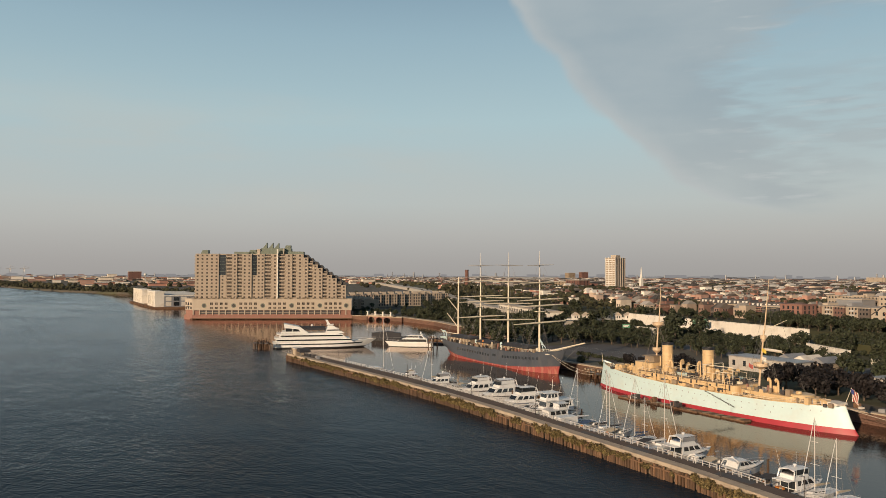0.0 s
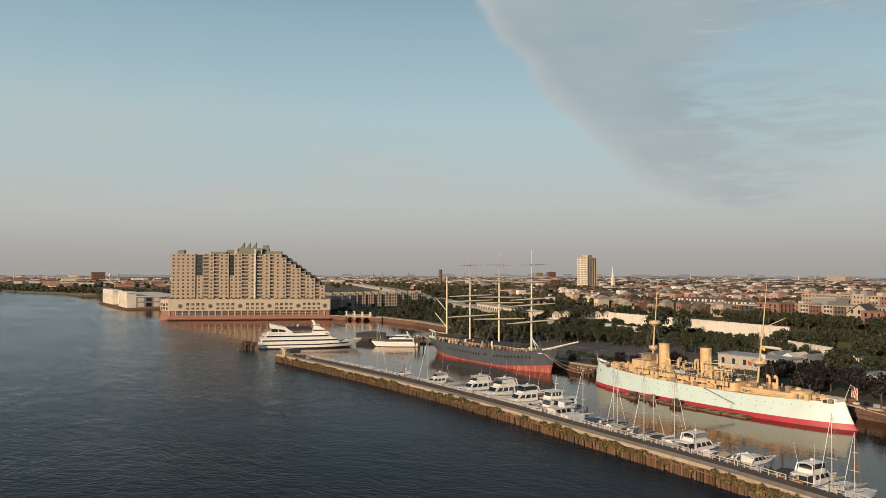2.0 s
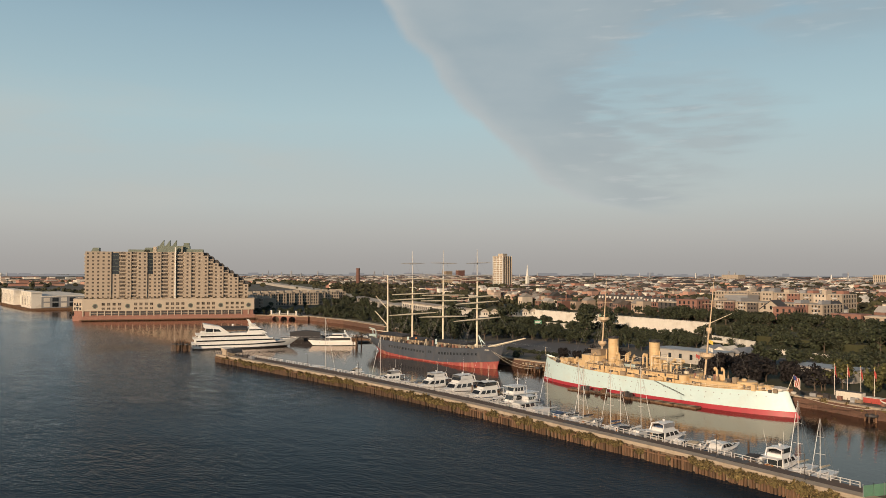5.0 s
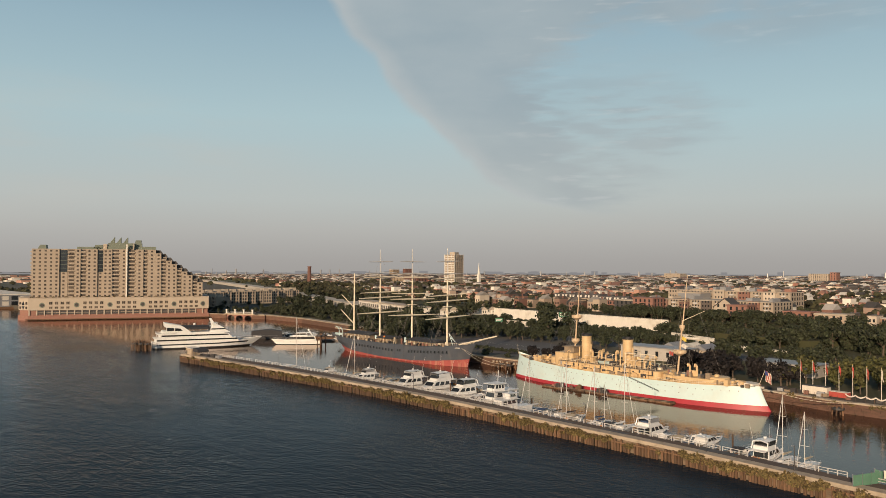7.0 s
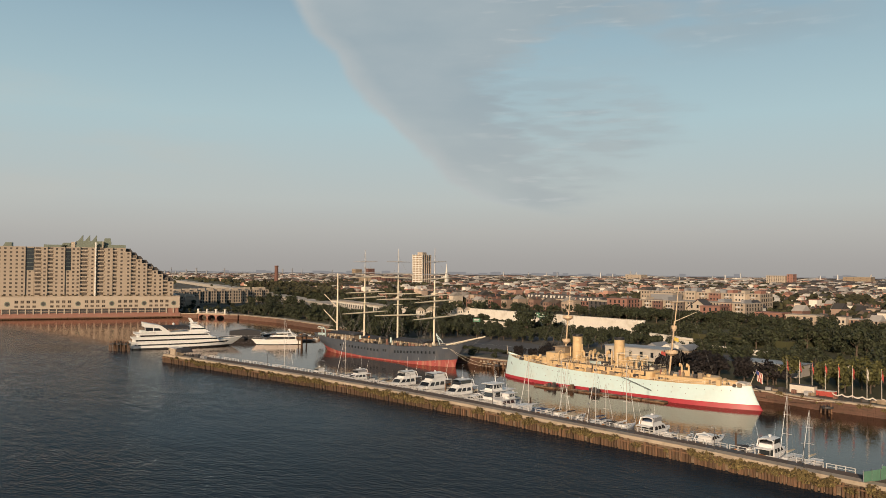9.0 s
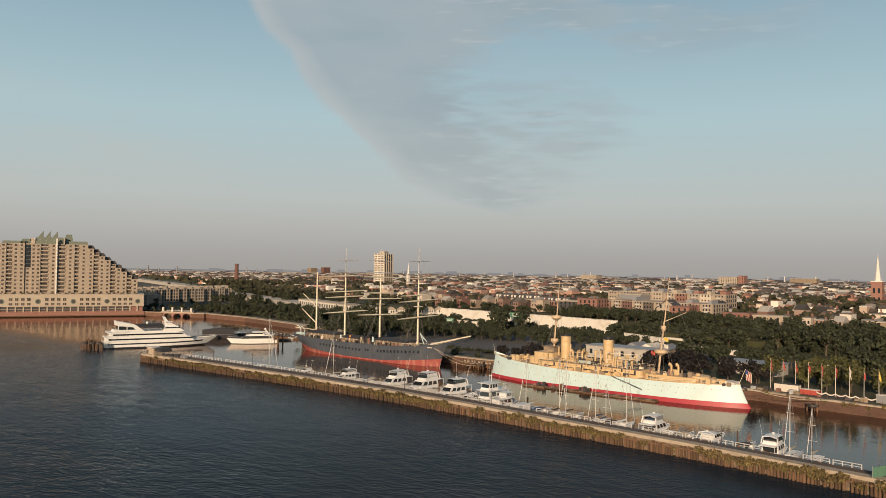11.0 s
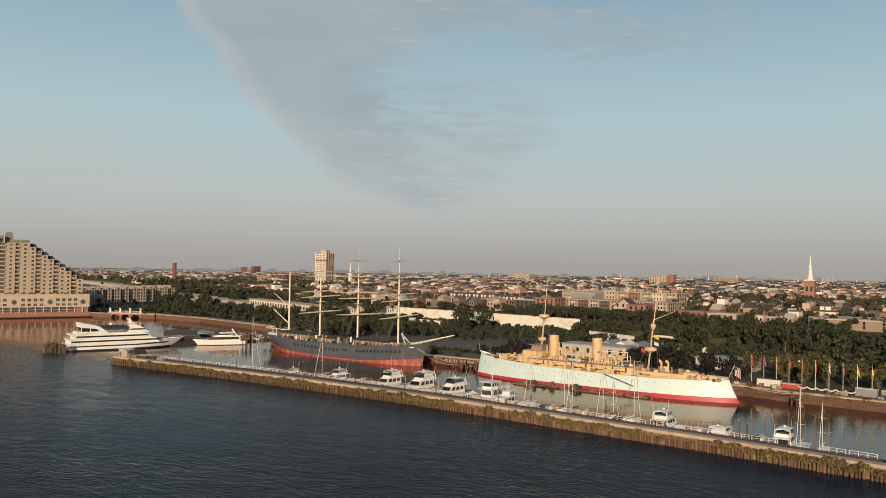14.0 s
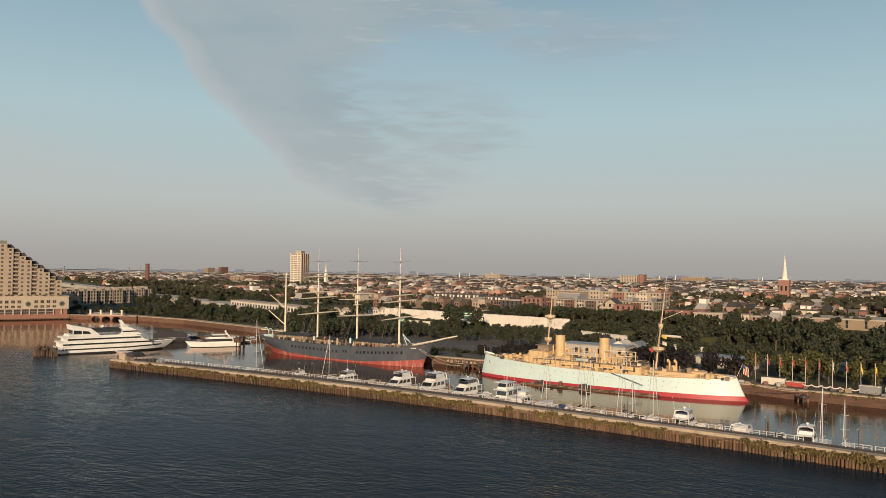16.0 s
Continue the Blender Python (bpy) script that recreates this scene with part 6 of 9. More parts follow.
# ---- boats in the marina and the white yacht ----
def motor_boat(x, y, turn, L, style, seed, label, hull_mat="gel", group="boats along the pier"):
    """A cabin cruiser: style fly (flying bridge), express (low, raked), trawler (tall house), small (open with canvas)."""
    rng = random.Random(seed)
    b = thing("motor_boat", pose(x, y, 0, 0, 0, turn), label, "boat", group)
    W = L * rng.uniform(0.31, 0.345)
    k = L / 13.2

    def ends(z):
        t = max(0.0, min(z / (1.9 * k), 1.0))
        return -L / 2 - 0.1 * t, L / 2 - 1.5 * k + 1.5 * k * t

    def shape(s, z):
        f = 1 - (max(0.0, s - 0.42) / 0.58) ** 2.1
        return W / 2 * max(f, 0) * (0.82 + 0.18 * min(1.0, max(0.0, z) / (1.5 * k))) * (0.94 + 0.06 * min(1, s / 0.1))

    sheer = lambda s: (1.25 + 0.75 * s ** 1.6) * k
    bm = hull_between(B(), ends, shape, lambda s: -0.3, sheer, 16, 4)
    hull = part("hull", bm, hull_mat, b)
    part("deck", deck_between(B(), ends, shape, sheer, 16, drop=0.05), "gel", b)
    bm = B()
    for side in (1, -1):
        lo, hi = [], []
        for j in range(12):
            s = 0.05 + 0.88 * j / 11
            for z, out in ((sheer(s) - 0.30 * k, lo), (sheer(s) - 0.16 * k, hi)):
                p = side_point(ends, shape, s, z, 0.02)
                out.append((p.x, side * p.y, p.z))
        skin(bm, [lo, hi], closed=False)
    part("rub_strake", bm, "canvas_blue" if rng.random() < 0.4 else "dark_gear", hull)
    bm = B()
    box(bm, -L / 2 - 0.9 * k, -L / 2, -W * 0.42, W * 0.42, 0.25, 0.4)
    part("swim_platform", bm, "teak", b)
    h0 = 1.45 * k

    def house(x0, x1, half, z0, z1, rf, rb, name, windows=True, material="gel"):
        bm = B()
        w2 = half * 0.86
        skin(bm, [[(x0, -half, z0), (x1, -half * 0.8, z0), (x1, half * 0.8, z0), (x0, half, z0)], [(x0 + rb, -w2, z1), (x1 - rf, -w2 * 0.8, z1), (x1 - rf, w2 * 0.8, z1), (x0 + rb, w2, z1)]])
        h = part(name, bm, material, b)
        if windows:
            bm = B()
            a, c = 0.40, 0.86
            def at(t, xa, xb, s):
                return (x0 + rb * t + (x1 - rf * t - x0 - rb * t) * xa, s * (half + (w2 - half) * t + 0.03) * (1 - 0.2 * xa), z0 + (z1 - z0) * t)
            for s in (-1, 1):
                n = 3
                for j in range(n):
                    u0, u1 = 0.08 + 0.86 * j / n, 0.08 + 0.86 * (j + 0.86) / n
                    skin(bm, [[at(a, u0, 0, s), at(a, u1, 0, s)], [at(c, u0 + 0.02, 0, s), at(c, u1 - 0.03, 0, s)]], closed=False)
                    part("cabin_window", bm, "glass", h)
                    bm = B()
            xf = lambda t: x1 - rf * t + 0.04
            yf = lambda t: (half + (w2 - half) * t) * 0.8 * 0.93
            skin(bm, [[(xf(a), -yf(a), z0 + (z1 - z0) * a), (xf(a), yf(a), z0 + (z1 - z0) * a)], [(xf(c), -yf(c), z0 + (z1 - z0) * c), (xf(c), yf(c), z0 + (z1 - z0) * c)]], closed=False)
            part("cabin_window", bm, "glass", h)
        return h

    if style == "fly":
        house(-L * 0.22, L * 0.26, W * 0.42, h0, h0 + 1.75 * k, 1.5 * k, 0.1, "cabin")
        house(L * 0.05, L * 0.40, W * 0.30, h0 + 0.1, h0 + 0.75 * k, 1.6 * k, 0, "trunk", False)
        z = h0 + 1.75 * k
        house(-L * 0.24, L * 0.10, W * 0.38, z, z + 0.75 * k, 0.5 * k, 0, "flybridge", False)
        bm = B()
        slab(bm, [(-L * 0.38, z - 0.12), (-L * 0.2, z - 0.12), (-L * 0.2, z + 0.02), (-L * 0.38, z + 0.02)], -W * 0.40, W * 0.40)
        part("cockpit_roof", bm, "gel", b)
        for sy in (-1, 1):
            bm = B()
            tube(bm, (-L * 0.37, sy * W * 0.38, h0 - 0.2), (-L * 0.37, sy * W * 0.38, z), 0.05, n=5)
            part("roof_post", bm, "gel", b)
        zt = z + 0.75 * k + 1.0 * k
        top_mat = rng.choice(("gel", "canvas_tan", "gel", "gel", "gel", "gel"))
        bm = B()
        skin(bm, [[(-L * 0.24, -W * 0.33, zt - 0.12), (-L * 0.24, 0, zt + 0.05), (-L * 0.24, W * 0.33, zt - 0.12)], [(-L * 0.08, -W * 0.36, zt), (-L * 0.08, 0, zt + 0.2), (-L * 0.08, W * 0.36, zt)], [(L * 0.08, -W * 0.31, zt - 0.1), (L * 0.08, 0, zt + 0.06), (L * 0.08, W * 0.31, zt - 0.1)]], closed=False)
        part("bimini_top", bm, top_mat, b)
        for sx in (-0.22, 0.06):
            for sy in (-1, 1):
                bm = B()
                tube(bm, (L * sx, sy * W * 0.33, z + 0.6 * k), (L * sx, sy * W * 0.32, zt - 0.08), 0.04, n=5)
                part("bimini_post", bm, "steel", b)
        for sy in (-1, 1):
            bm = B()
            tube(bm, (-L * 0.2, sy * W * 0.36, z + 0.5), (-L * 0.26, sy * W * 0.5, zt + rng.uniform(2.5, 4.0) * k), 0.035, 0.015, 5)
            part("antenna", bm, "gel", b)
        bm = turned_shape(B(), [(0.12, zt), (0.14, zt + 0.3), (0.38, zt + 0.4), (0.36, zt + 0.65), (0.1, zt + 0.75)], -L * 0.08, 0, 10)
        part("radar_dome", bm, "gel", b)
    elif style == "trawler":
        house(-L * 0.36, L * 0.18, W * 0.44, h0 - 0.2, h0 + 1.9 * k, 0.5 * k, 0.1, "saloon")
        house(-L * 0.08, L * 0.16, W * 0.36, h0 + 1.9 * k, h0 + 3.5 * k, 0.5 * k, 0.1, "wheelhouse")
        bm = B()
        box(bm, -L * 0.38, L * 0.2, -W * 0.46, W * 0.46, h0 + 1.88 * k, h0 + 2.0 * k)
        box(bm, -L * 0.12, L * 0.19, -W * 0.40, W * 0.40, h0 + 3.48 * k, h0 + 3.6 * k)
        part("house_roof", bm, "gel", b)
        bm = B()
        for sx in (-0.36, -0.27, -0.18):
            for sy in (-1, 1):
                tube(bm, (L * sx, sy * W * 0.44, h0 + 2.0 * k), (L * sx, sy * W * 0.44, h0 + 2.9 * k), 0.03, n=4)
        for sy in (-1, 1):
            tube(bm, (-L * 0.37, sy * W * 0.44, h0 + 2.9 * k), (-L * 0.08, sy * W * 0.44, h0 + 2.9 * k), 0.035, n=4)
        part("boat_deck_rail", bm, "steel", b)
        bm = B()
        tube(bm, (-L * 0.02, 0, h0 + 3.5 * k), (-L * 0.04, 0, h0 + 6.3 * k), 0.1, 0.05, 6)
        tube(bm, (-L * 0.03, -1.2, h0 + 5.0 * k), (-L * 0.03, 1.2, h0 + 5.0 * k), 0.05, n=5)
        part("signal_mast", bm, "gel", b)
        for sy in (-1, 1):
            bm = B()
            tube(bm, (-L * 0.1, sy * W * 0.3, h0 + 3.5 * k), (-L * 0.14, sy * W * 0.4, h0 + 6.8 * k), 0.03, 0.015, 5)
            part("antenna", bm, "gel", b)
    elif style == "express":
        house(-L * 0.16, L * 0.28, W * 0.40, h0, h0 + 1.35 * k, 2.4 * k, 0.6 * k, "cabin")
        bm = B()
        slab(bm, [(-L * 0.20, h0 + 1.25 * k), (L * 0.05, h0 + 1.35 * k), (L * 0.02, h0 + 1.5 * k), (-L * 0.2, h0 + 1.45 * k)], -W * 0.38, W * 0.38)
        part("hardtop", bm, "gel", b)
        bm = B()
        pipe(bm, [(-L * 0.24, -W * 0.46, h0), (-L * 0.16, -W * 0.44, h0 + 1.4 * k), (-L * 0.14, 0, h0 + 1.9 * k), (-L * 0.16, W * 0.44, h0 + 1.4 * k), (-L * 0.24, W * 0.46, h0)], 0.13, 6)
        part("radar_arch", bm, "gel", b)
        bm = turned_shape(B(), [(0.3, h0 + 1.8 * k), (0.34, h0 + 2.05 * k), (0.1, h0 + 2.2 * k)], -L * 0.15, 0, 10)
        part("radar_dome", bm, "gel", b)
    else:
        house(0.0, L * 0.30, W * 0.36, h0 - 0.1, h0 + 0.75 * k, 1.2 * k, 0.0, "cuddy")
        bm = B()
        skin(bm, [[(-L * 0.36, -W * 0.40, h0 + 0.7 * k), (-L * 0.36, 0, h0 + 0.9 * k), (-L * 0.36, W * 0.40, h0 + 0.7 * k)], [(-L * 0.1, -W * 0.42, h0 + 1.35 * k), (-L * 0.1, 0, h0 + 1.6 * k), (-L * 0.1, W * 0.42, h0 + 1.35 * k)], [(L * 0.1, -W * 0.34, h0 + 0.8 * k), (L * 0.1, 0, h0 + 1.1 * k), (L * 0.1, W * 0.34, h0 + 0.8 * k)]], closed=False)
        part("canvas_top", bm, rng.choice(("canvas_blue", "canvas_tan", "canvas_dark", "gel")), b)
        bm = B()
        for sx in (-0.3, 0.05):
            for sy in (-1, 1):
                tube(bm, (L * sx, sy * W * 0.4, h0 - 0.2), (L * sx, sy * W * 0.38, h0 + 0.9 * k), 0.03, n=4)
        part("canvas_frame", bm, "steel", b)
    # cockpit, hatches and loose gear
    bm = B()
    box(bm, -L * 0.47, -L * 0.25, -W * 0.36, W * 0.36, h0 - 0.25 * k, h0 + 0.06 * k)
    part("cockpit_well", bm, "teak" if rng.random() < 0.6 else "dark_gear", b)
    for j in range(2):
        bm = B()
        xh = L * (0.31 + 0.07 * j)
        box(bm, xh - 0.25 * k, xh + 0.25 * k, -0.28 * k, 0.28 * k, sheer(0.8) - 0.1, sheer(0.8) + 0.14 * k)
        part("deck_hatch", bm, "glass", b)
    if style == "fly":
        zf = h0 + 1.75 * k
        bm = B()
        slab(bm, [(L * 0.06, zf + 0.7 * k), (L * 0.10, zf + 0.6 * k), (L * 0.05, zf + 1.15 * k), (L * 0.03, zf + 1.15 * k)], -W * 0.30, W * 0.30)
        part("bridge_screen", bm, "glass", b)
        for sy in (-1, 1):
            bm = B()
            skin(bm, [[(x, sy * W * 0.335, zf + 0.78 * k), (x, sy * W * 0.305, zf + 0.78 * k), (x, sy * W * 0.295, zf + 1.55 * k), (x, sy * W * 0.32, zf + 1.55 * k)] for x in (-L * 0.21, L * 0.055)])
            part("bridge_curtain", bm, rng.choice(("gel", "steel", "glass", "gel")), b, "clear side curtain of the flying bridge")
        bm = B()
        pipe(bm, [(-L * 0.27, -W * 0.40, zf + 0.1), (-L * 0.24, -W * 0.37, zf + 1.5 * k), (-L * 0.21, 0, zf + 1.75 * k), (-L * 0.24, W * 0.37, zf + 1.5 * k), (-L * 0.27, W * 0.40, zf + 0.1)], 0.14 * k, 6)
        part("radar_arch", bm, "gel", b)
        bm = B()
        box(bm, -L * 0.2, -L * 0.08, -W * 0.25, W * 0.25, zf + 0.3 * k, zf + 1.0 * k)
        part("helm_seat", bm, rng.choice(("canvas_blue", "canvas_dark", "canvas_tan")), b)
        bm = B()
        box(bm, -L * 0.226, -L * 0.215, -W * 0.34, W * 0.34, h0 + 0.15 * k, h0 + 1.5 * k)
        part("saloon_door", bm, "glass", b)
    for j in range(rng.randint(2, 4)):
        bm = B()
        xg, yg, wg = -L * rng.uniform(0.28, 0.45), W * rng.uniform(-0.3, 0.3), rng.uniform(0.2, 0.5) * k
        box(bm, xg - wg, xg + wg, yg - wg * 0.8, yg + wg * 0.8, h0, h0 + rng.uniform(0.3, 0.8) * k)
        part("deck_gear", bm, rng.choice(("canvas_blue", "canvas_tan", "dark_gear", "flag_white", "orange")), b)
    bm = B()
    for side in (1, -1):
        pts = []
        for j in range(8):
            s = 0.52 + 0.46 * j / 7
            p = side_point(ends, shape, s, sheer(s), -0.1)
            pts.append((p.x, side * -p.y, p.z + 0.62 * k))
        pipe(bm, pts, 0.03, 4)
        for j in range(0, 8, 2):
            tube(bm, pts[j], (pts[j][0], pts[j][1], pts[j][2] - 0.62 * k), 0.02, n=4)
    part("bow_rail", bm, "steel", b)
    for j in range(3):
        s = 0.2 + 0.2 * j
        p = side_point(ends, shape, s, 0.7 * k, 0.16)
        bm = turned_shape(B(), [(0.02, p.z - 0.4), (0.15, p.z - 0.3), (0.15, p.z + 0.3), (0.02, p.z + 0.4)], p.x, p.y, 8)
        part("fender", bm, rng.choice(("gel", "canvas_blue")), b)
    return b


def sail_boat(x, y, turn, L, mast_h, seed, label, jib=True, bimini=False, beam=0.31):
    rng = random.Random(seed)
    b = thing("sail_boat", pose(x, y, 0, 0, 0, turn), label, "sailboat", "sailboats along the pier")
    W = L * beam

    def ends(z):
        t = max(0.0, min(z / 1.1, 1.0))
        return -L / 2 + 0.8 - 0.8 * t, L / 2 - 1.3 + 1.3 * t

    def shape(s, z):
        return W / 2 * max(0.0, math.sin(math.pi * min(1.0, 0.18 + 0.82 * s)) if s > 0.39 else 0.72 + 0.28 * math.sin(math.pi / 2 * s / 0.39)) ** 0.9 * (0.8 + 0.2 * min(1.0, max(z, 0) / 1.0))

    sheer = lambda s: 1.0 + 0.35 * s ** 2
    hull = part("hull", hull_between(B(), ends, shape, lambda s: -0.3, sheer, 16, 3), "gel" if rng.random() < 0.8 else "canvas_blue", b)
    part("deck", deck_between(B(), ends, shape, sheer, 16, drop=0.04), "gel", b)
    bm = B()
    skin(bm, [[(-L * 0.1, -W * 0.3, 1.05), (L * 0.24, -W * 0.18, 1.15), (L * 0.24, W * 0.18, 1.15), (-L * 0.1, W * 0.3, 1.05)], [(-L * 0.1, -W * 0.26, 1.6), (L * 0.20, -W * 0.14, 1.5), (L * 0.20, W * 0.14, 1.5), (-L * 0.1, W * 0.26, 1.6)]])
    cab = part("cabin", bm, "gel", b)
    bm = B()
    for s in (-1, 1):
        bm = B()
        for j in range(3):
            u = -L * 0.07 + j * L * 0.085
            w = W * (0.285 - 0.03 * j)
            skin(bm, [[(u, s * w, 1.28), (u + L * 0.06, s * (w - 0.025 * W), 1.28)], [(u, s * (w - 0.01 * W), 1.45), (u + L * 0.06, s * (w - 0.035 * W), 1.45)]], closed=False)
        part("cabin_window", bm, "glass", cab)
    mx = L * 0.08
    bm = B()
    tube(bm, (mx, 0, 1.2), (mx - 0.1, 0, mast_h), 0.10, 0.07, 8)
    mast = part("mast", bm, "rail_white", b)
    for z, w in ((mast_h * 0.42, 1.1), (mast_h * 0.70, 0.85)):
        bm = B()
        tube(bm, (mx, -w, z), (mx, w, z), 0.05, n=5)
        part("spreader", bm, "rail_white", mast)
    bm = B()
    for s in (-1, 1):
        pts = [(mx, s * W * 0.45, 1.2), (mx, s * 1.1, mast_h * 0.42), (mx, s * 0.85, mast_h * 0.70), (mx - 0.1, 0, mast_h - 0.2)]
        for p, q in zip(pts, pts[1:]):
            tube(bm, p, q, 0.025, n=4)
    tube(bm, (-L / 2 + 0.2, 0, 1.1), (mx - 0.1, 0, mast_h - 0.1), 0.025, n=4)
    tube(bm, (L / 2 - 0.2, 0, 1.3), (mx - 0.1, 0, mast_h - 0.1), 0.025, n=4)
    part("standing_rig", bm, "wire", mast)
    bm = B()
    tube(bm, (mx, 0, 2.2), (mx - L * 0.42, 0, 2.3), 0.08, n=6)
    boom = part("boom", bm, "rail_white", b)
    bm = B()
    skin(bm, [ring_at((mx - 0.1 - t * L * 0.38, 0, 2.4 + 0.12 * (1 - t)), (1, 0, 0), 0.26 - 0.12 * t, 8) for t in (0, 0.3, 0.7, 1)])
    part("sail_cover", bm, rng.choice(("canvas_blue", "canvas_tan", "gel", "canvas_dark")), boom)
    if jib:
        bm = B()
        p, q = Vector((L / 2 - 0.3, 0, 1.6)), Vector((mx + 0.1, 0, mast_h * 0.97))
        skin(bm, [ring_at(p + (q - p) * t, q - p, 0.02 + 0.05 * math.sin(math.pi * min(1, 0.15 + 0.8 * t)), 7) for t in (0, 0.15, 0.4, 0.7, 1)])
        part("furled_jib", bm, "gel", b)
    if bimini:
        bm = B()
        box(bm, -L * 0.48, -L * 0.08, -W * 0.42, W * 0.42, 3.0, 3.12)
        part("bimini_top", bm, "gel", b)
        for sx in (-0.45, -0.12):
            for sy in (-1, 1):
                bm = B()
                tube(bm, (L * sx, sy * W * 0.4, 1.1), (L * sx, sy * W * 0.4, 3.0), 0.05, n=5)
                part("bimini_post", bm, "rail_white", b)
    bm = B()
    for side in (1, -1):
        pts = []
        for j in range(9):
            s = 0.03 + 0.95 * j / 8
            p = side_point(ends, shape, s, sheer(s), -0.08)
            pts.append((p.x, side * -p.y, p.z + 0.6))
        pipe(bm, pts, 0.02, 4)
        for q in pts[::2]:
            tube(bm, q, (q[0], q[1], q[2] - 0.6), 0.02, n=4)
    part("lifeline", bm, "steel", b)


def berth(x, L, gap=1.4):
    return back_y(x) + gap + L / 2


WHITE_FLY = "white flying-bridge motor cruiser berthed stern-on at the pier"
for n, (x, L, style, turn, label, hm) in enumerate((
        (-281.5, 8.5, "fly", -84, "small white fishing boat with a short tower at the pier", "gel"), (-259.0, 11.5, "fly", -92, WHITE_FLY, "gel"),
        (-245.0, 9.5, "small", -92, "small white motor boat with a canvas top at the pier", "gel"), (-234.6, 15.0, "fly", -90, WHITE_FLY, "gel"),
        (-220.6, 16.5, "fly", -88, "large white flying-bridge cruiser with a hard top at the pier", "gel"), (-207.0, 15.0, "fly", -92, "white flying-bridge cruiser with blue canvas at the pier", "gel"),
        (-198.4, 10.5, "express", -90, "low white express cruiser berthed at the pier", "gel"), (-191.4, 17.0, "trawler", -90, "large white trawler yacht with a tall wheelhouse", "gel"),
        (-184.6, 12.5, "trawler", 90, "white trawler yacht with a boxy saloon at the pier", "gel"), (-169.6, 9.0, "small", 90, "small motor boat under a dark canvas cover", "gel"), (-158.6, 9.0, "small", 90, "small white motor boat with a canvas top at the pier", "gel"),
        (-145.8, 8.5, "small", 88, "small motor boat under a dark canvas cover", "gel"), (-135.9, 13.0, "fly", 88, WHITE_FLY, "gel"), (-130.2, 9.0, "express", 90, "low grey sports boat berthed at the pier", "steel"), (-126.0, 8.5, "small", 92, "small motor boat under a dark canvas cover", "gel"),
        (-120.4, 13.0, "express", 86, "express cruiser with a dark hull side and white deck", "gel"), (-110.2, 8.5, "small", 90, "small pale boat under a canvas cover", "gel"), (-104.6, 12.5, "fly", 90, "white flying-bridge cruiser with a pale bimini top", "gel"))):
    L = L * {"fly": 1.16, "trawler": 1.1, "express": 1.1, "small": 1.2}[style]
    yb = berth(x, L, 2.6)
    out = 3.5 if style == "small" else 1.5 if style == "express" else 0.0
    motor_boat(x - 0.4 * max(0.0, yb - 134) * (x < -140) + out * (x + 35) / (yb + 40), yb + out, turn, L, style, 100 + n, label, hm)
bm = B()
box(bm, -1.5, 1.5, -3, 3, 0.2, 3.4)
hb = thing("house_float", pose(-177.8, back_y(-177.8) + 5.0, 0), "small white box-shaped house float with round corners", "boat", "boats along the pier")
part("float_house", bm, "gel", hb)
bm = B()
box(bm, -1.9, 1.9, -3.6, 3.6, -0.3, 0.2)
part("float_base", bm, "timber", hb)
bm = B()
for s in (-0.9, 0.3):
    box(bm, s, s + 0.6, -3.04, -2.98, 1.4, 2.4)
part("float_window", bm, "glass", hb)
for n, (x, L, mh, turn, label, bim) in enumerate((
        (-267.0, 11.0, 17.5, -88, "white sailboat with a furled jib and raked mast", False), (-177.0, 10.5, 16.0, -90, "white sailboat with furled sails at the pier", False),
        (-166.0, 11.0, 17.0, 90, "white sailboat with furled sails at the pier", False), (-162.4, 10.5, 16.5, -90, "white sailboat with furled sails at the pier", False), (-152.6, 11.0, 16.5, -90, "white sailboat with furled sails at the pier", False), (-149.6, 9.0, 12.0, 90, "small sailboat with furled sails at the pier", False),
        (-144.0, 11.5, 18.0, 90, "white sailboat with furled sails at the pier", False), (-100.1, 11.0, 15.5, -90, "white sailboat with a furled jib at the pier", False), (-95.1, 10.0, 12.6, -90, "white sailboat with a furled jib at the pier", False))):
    yb = berth(x, L, 2.6)
    sail_boat(x + 3.5 * (x + 35) / (yb + 40), yb + 3.5, turn, L, mh, 200 + n, label, True, bim)

sail_boat(-305.4, 137.6, 100, 12.5, 22.5, 230, "white sailing catamaran with a bimini and tall mast", True, True, 0.5)

# finger floats between the berths
for n, x in enumerate((-268, -242, -219, -198, -181, -155, -139, -115, -107.4)):
    bm = B()
    box(bm, -0.6, 0.6, 0, 12.5, -0.3, 0.5)
    f = single("finger_float", bm, "teak", "narrow timber finger float between berths", "float", group="finger floats", m=pose(x, back_y(x) + 0.2, 0))
    bm = B()
    tube(bm, (0, 12.7, -2.5), (0, 12.7, 4.2), 0.22, n=8)
    single("mooring_pile", bm, "timber", "dark timber mooring pile in the basin", "pile", group="mooring piles", m=pose(x, back_y(x) + 0.2, 0))



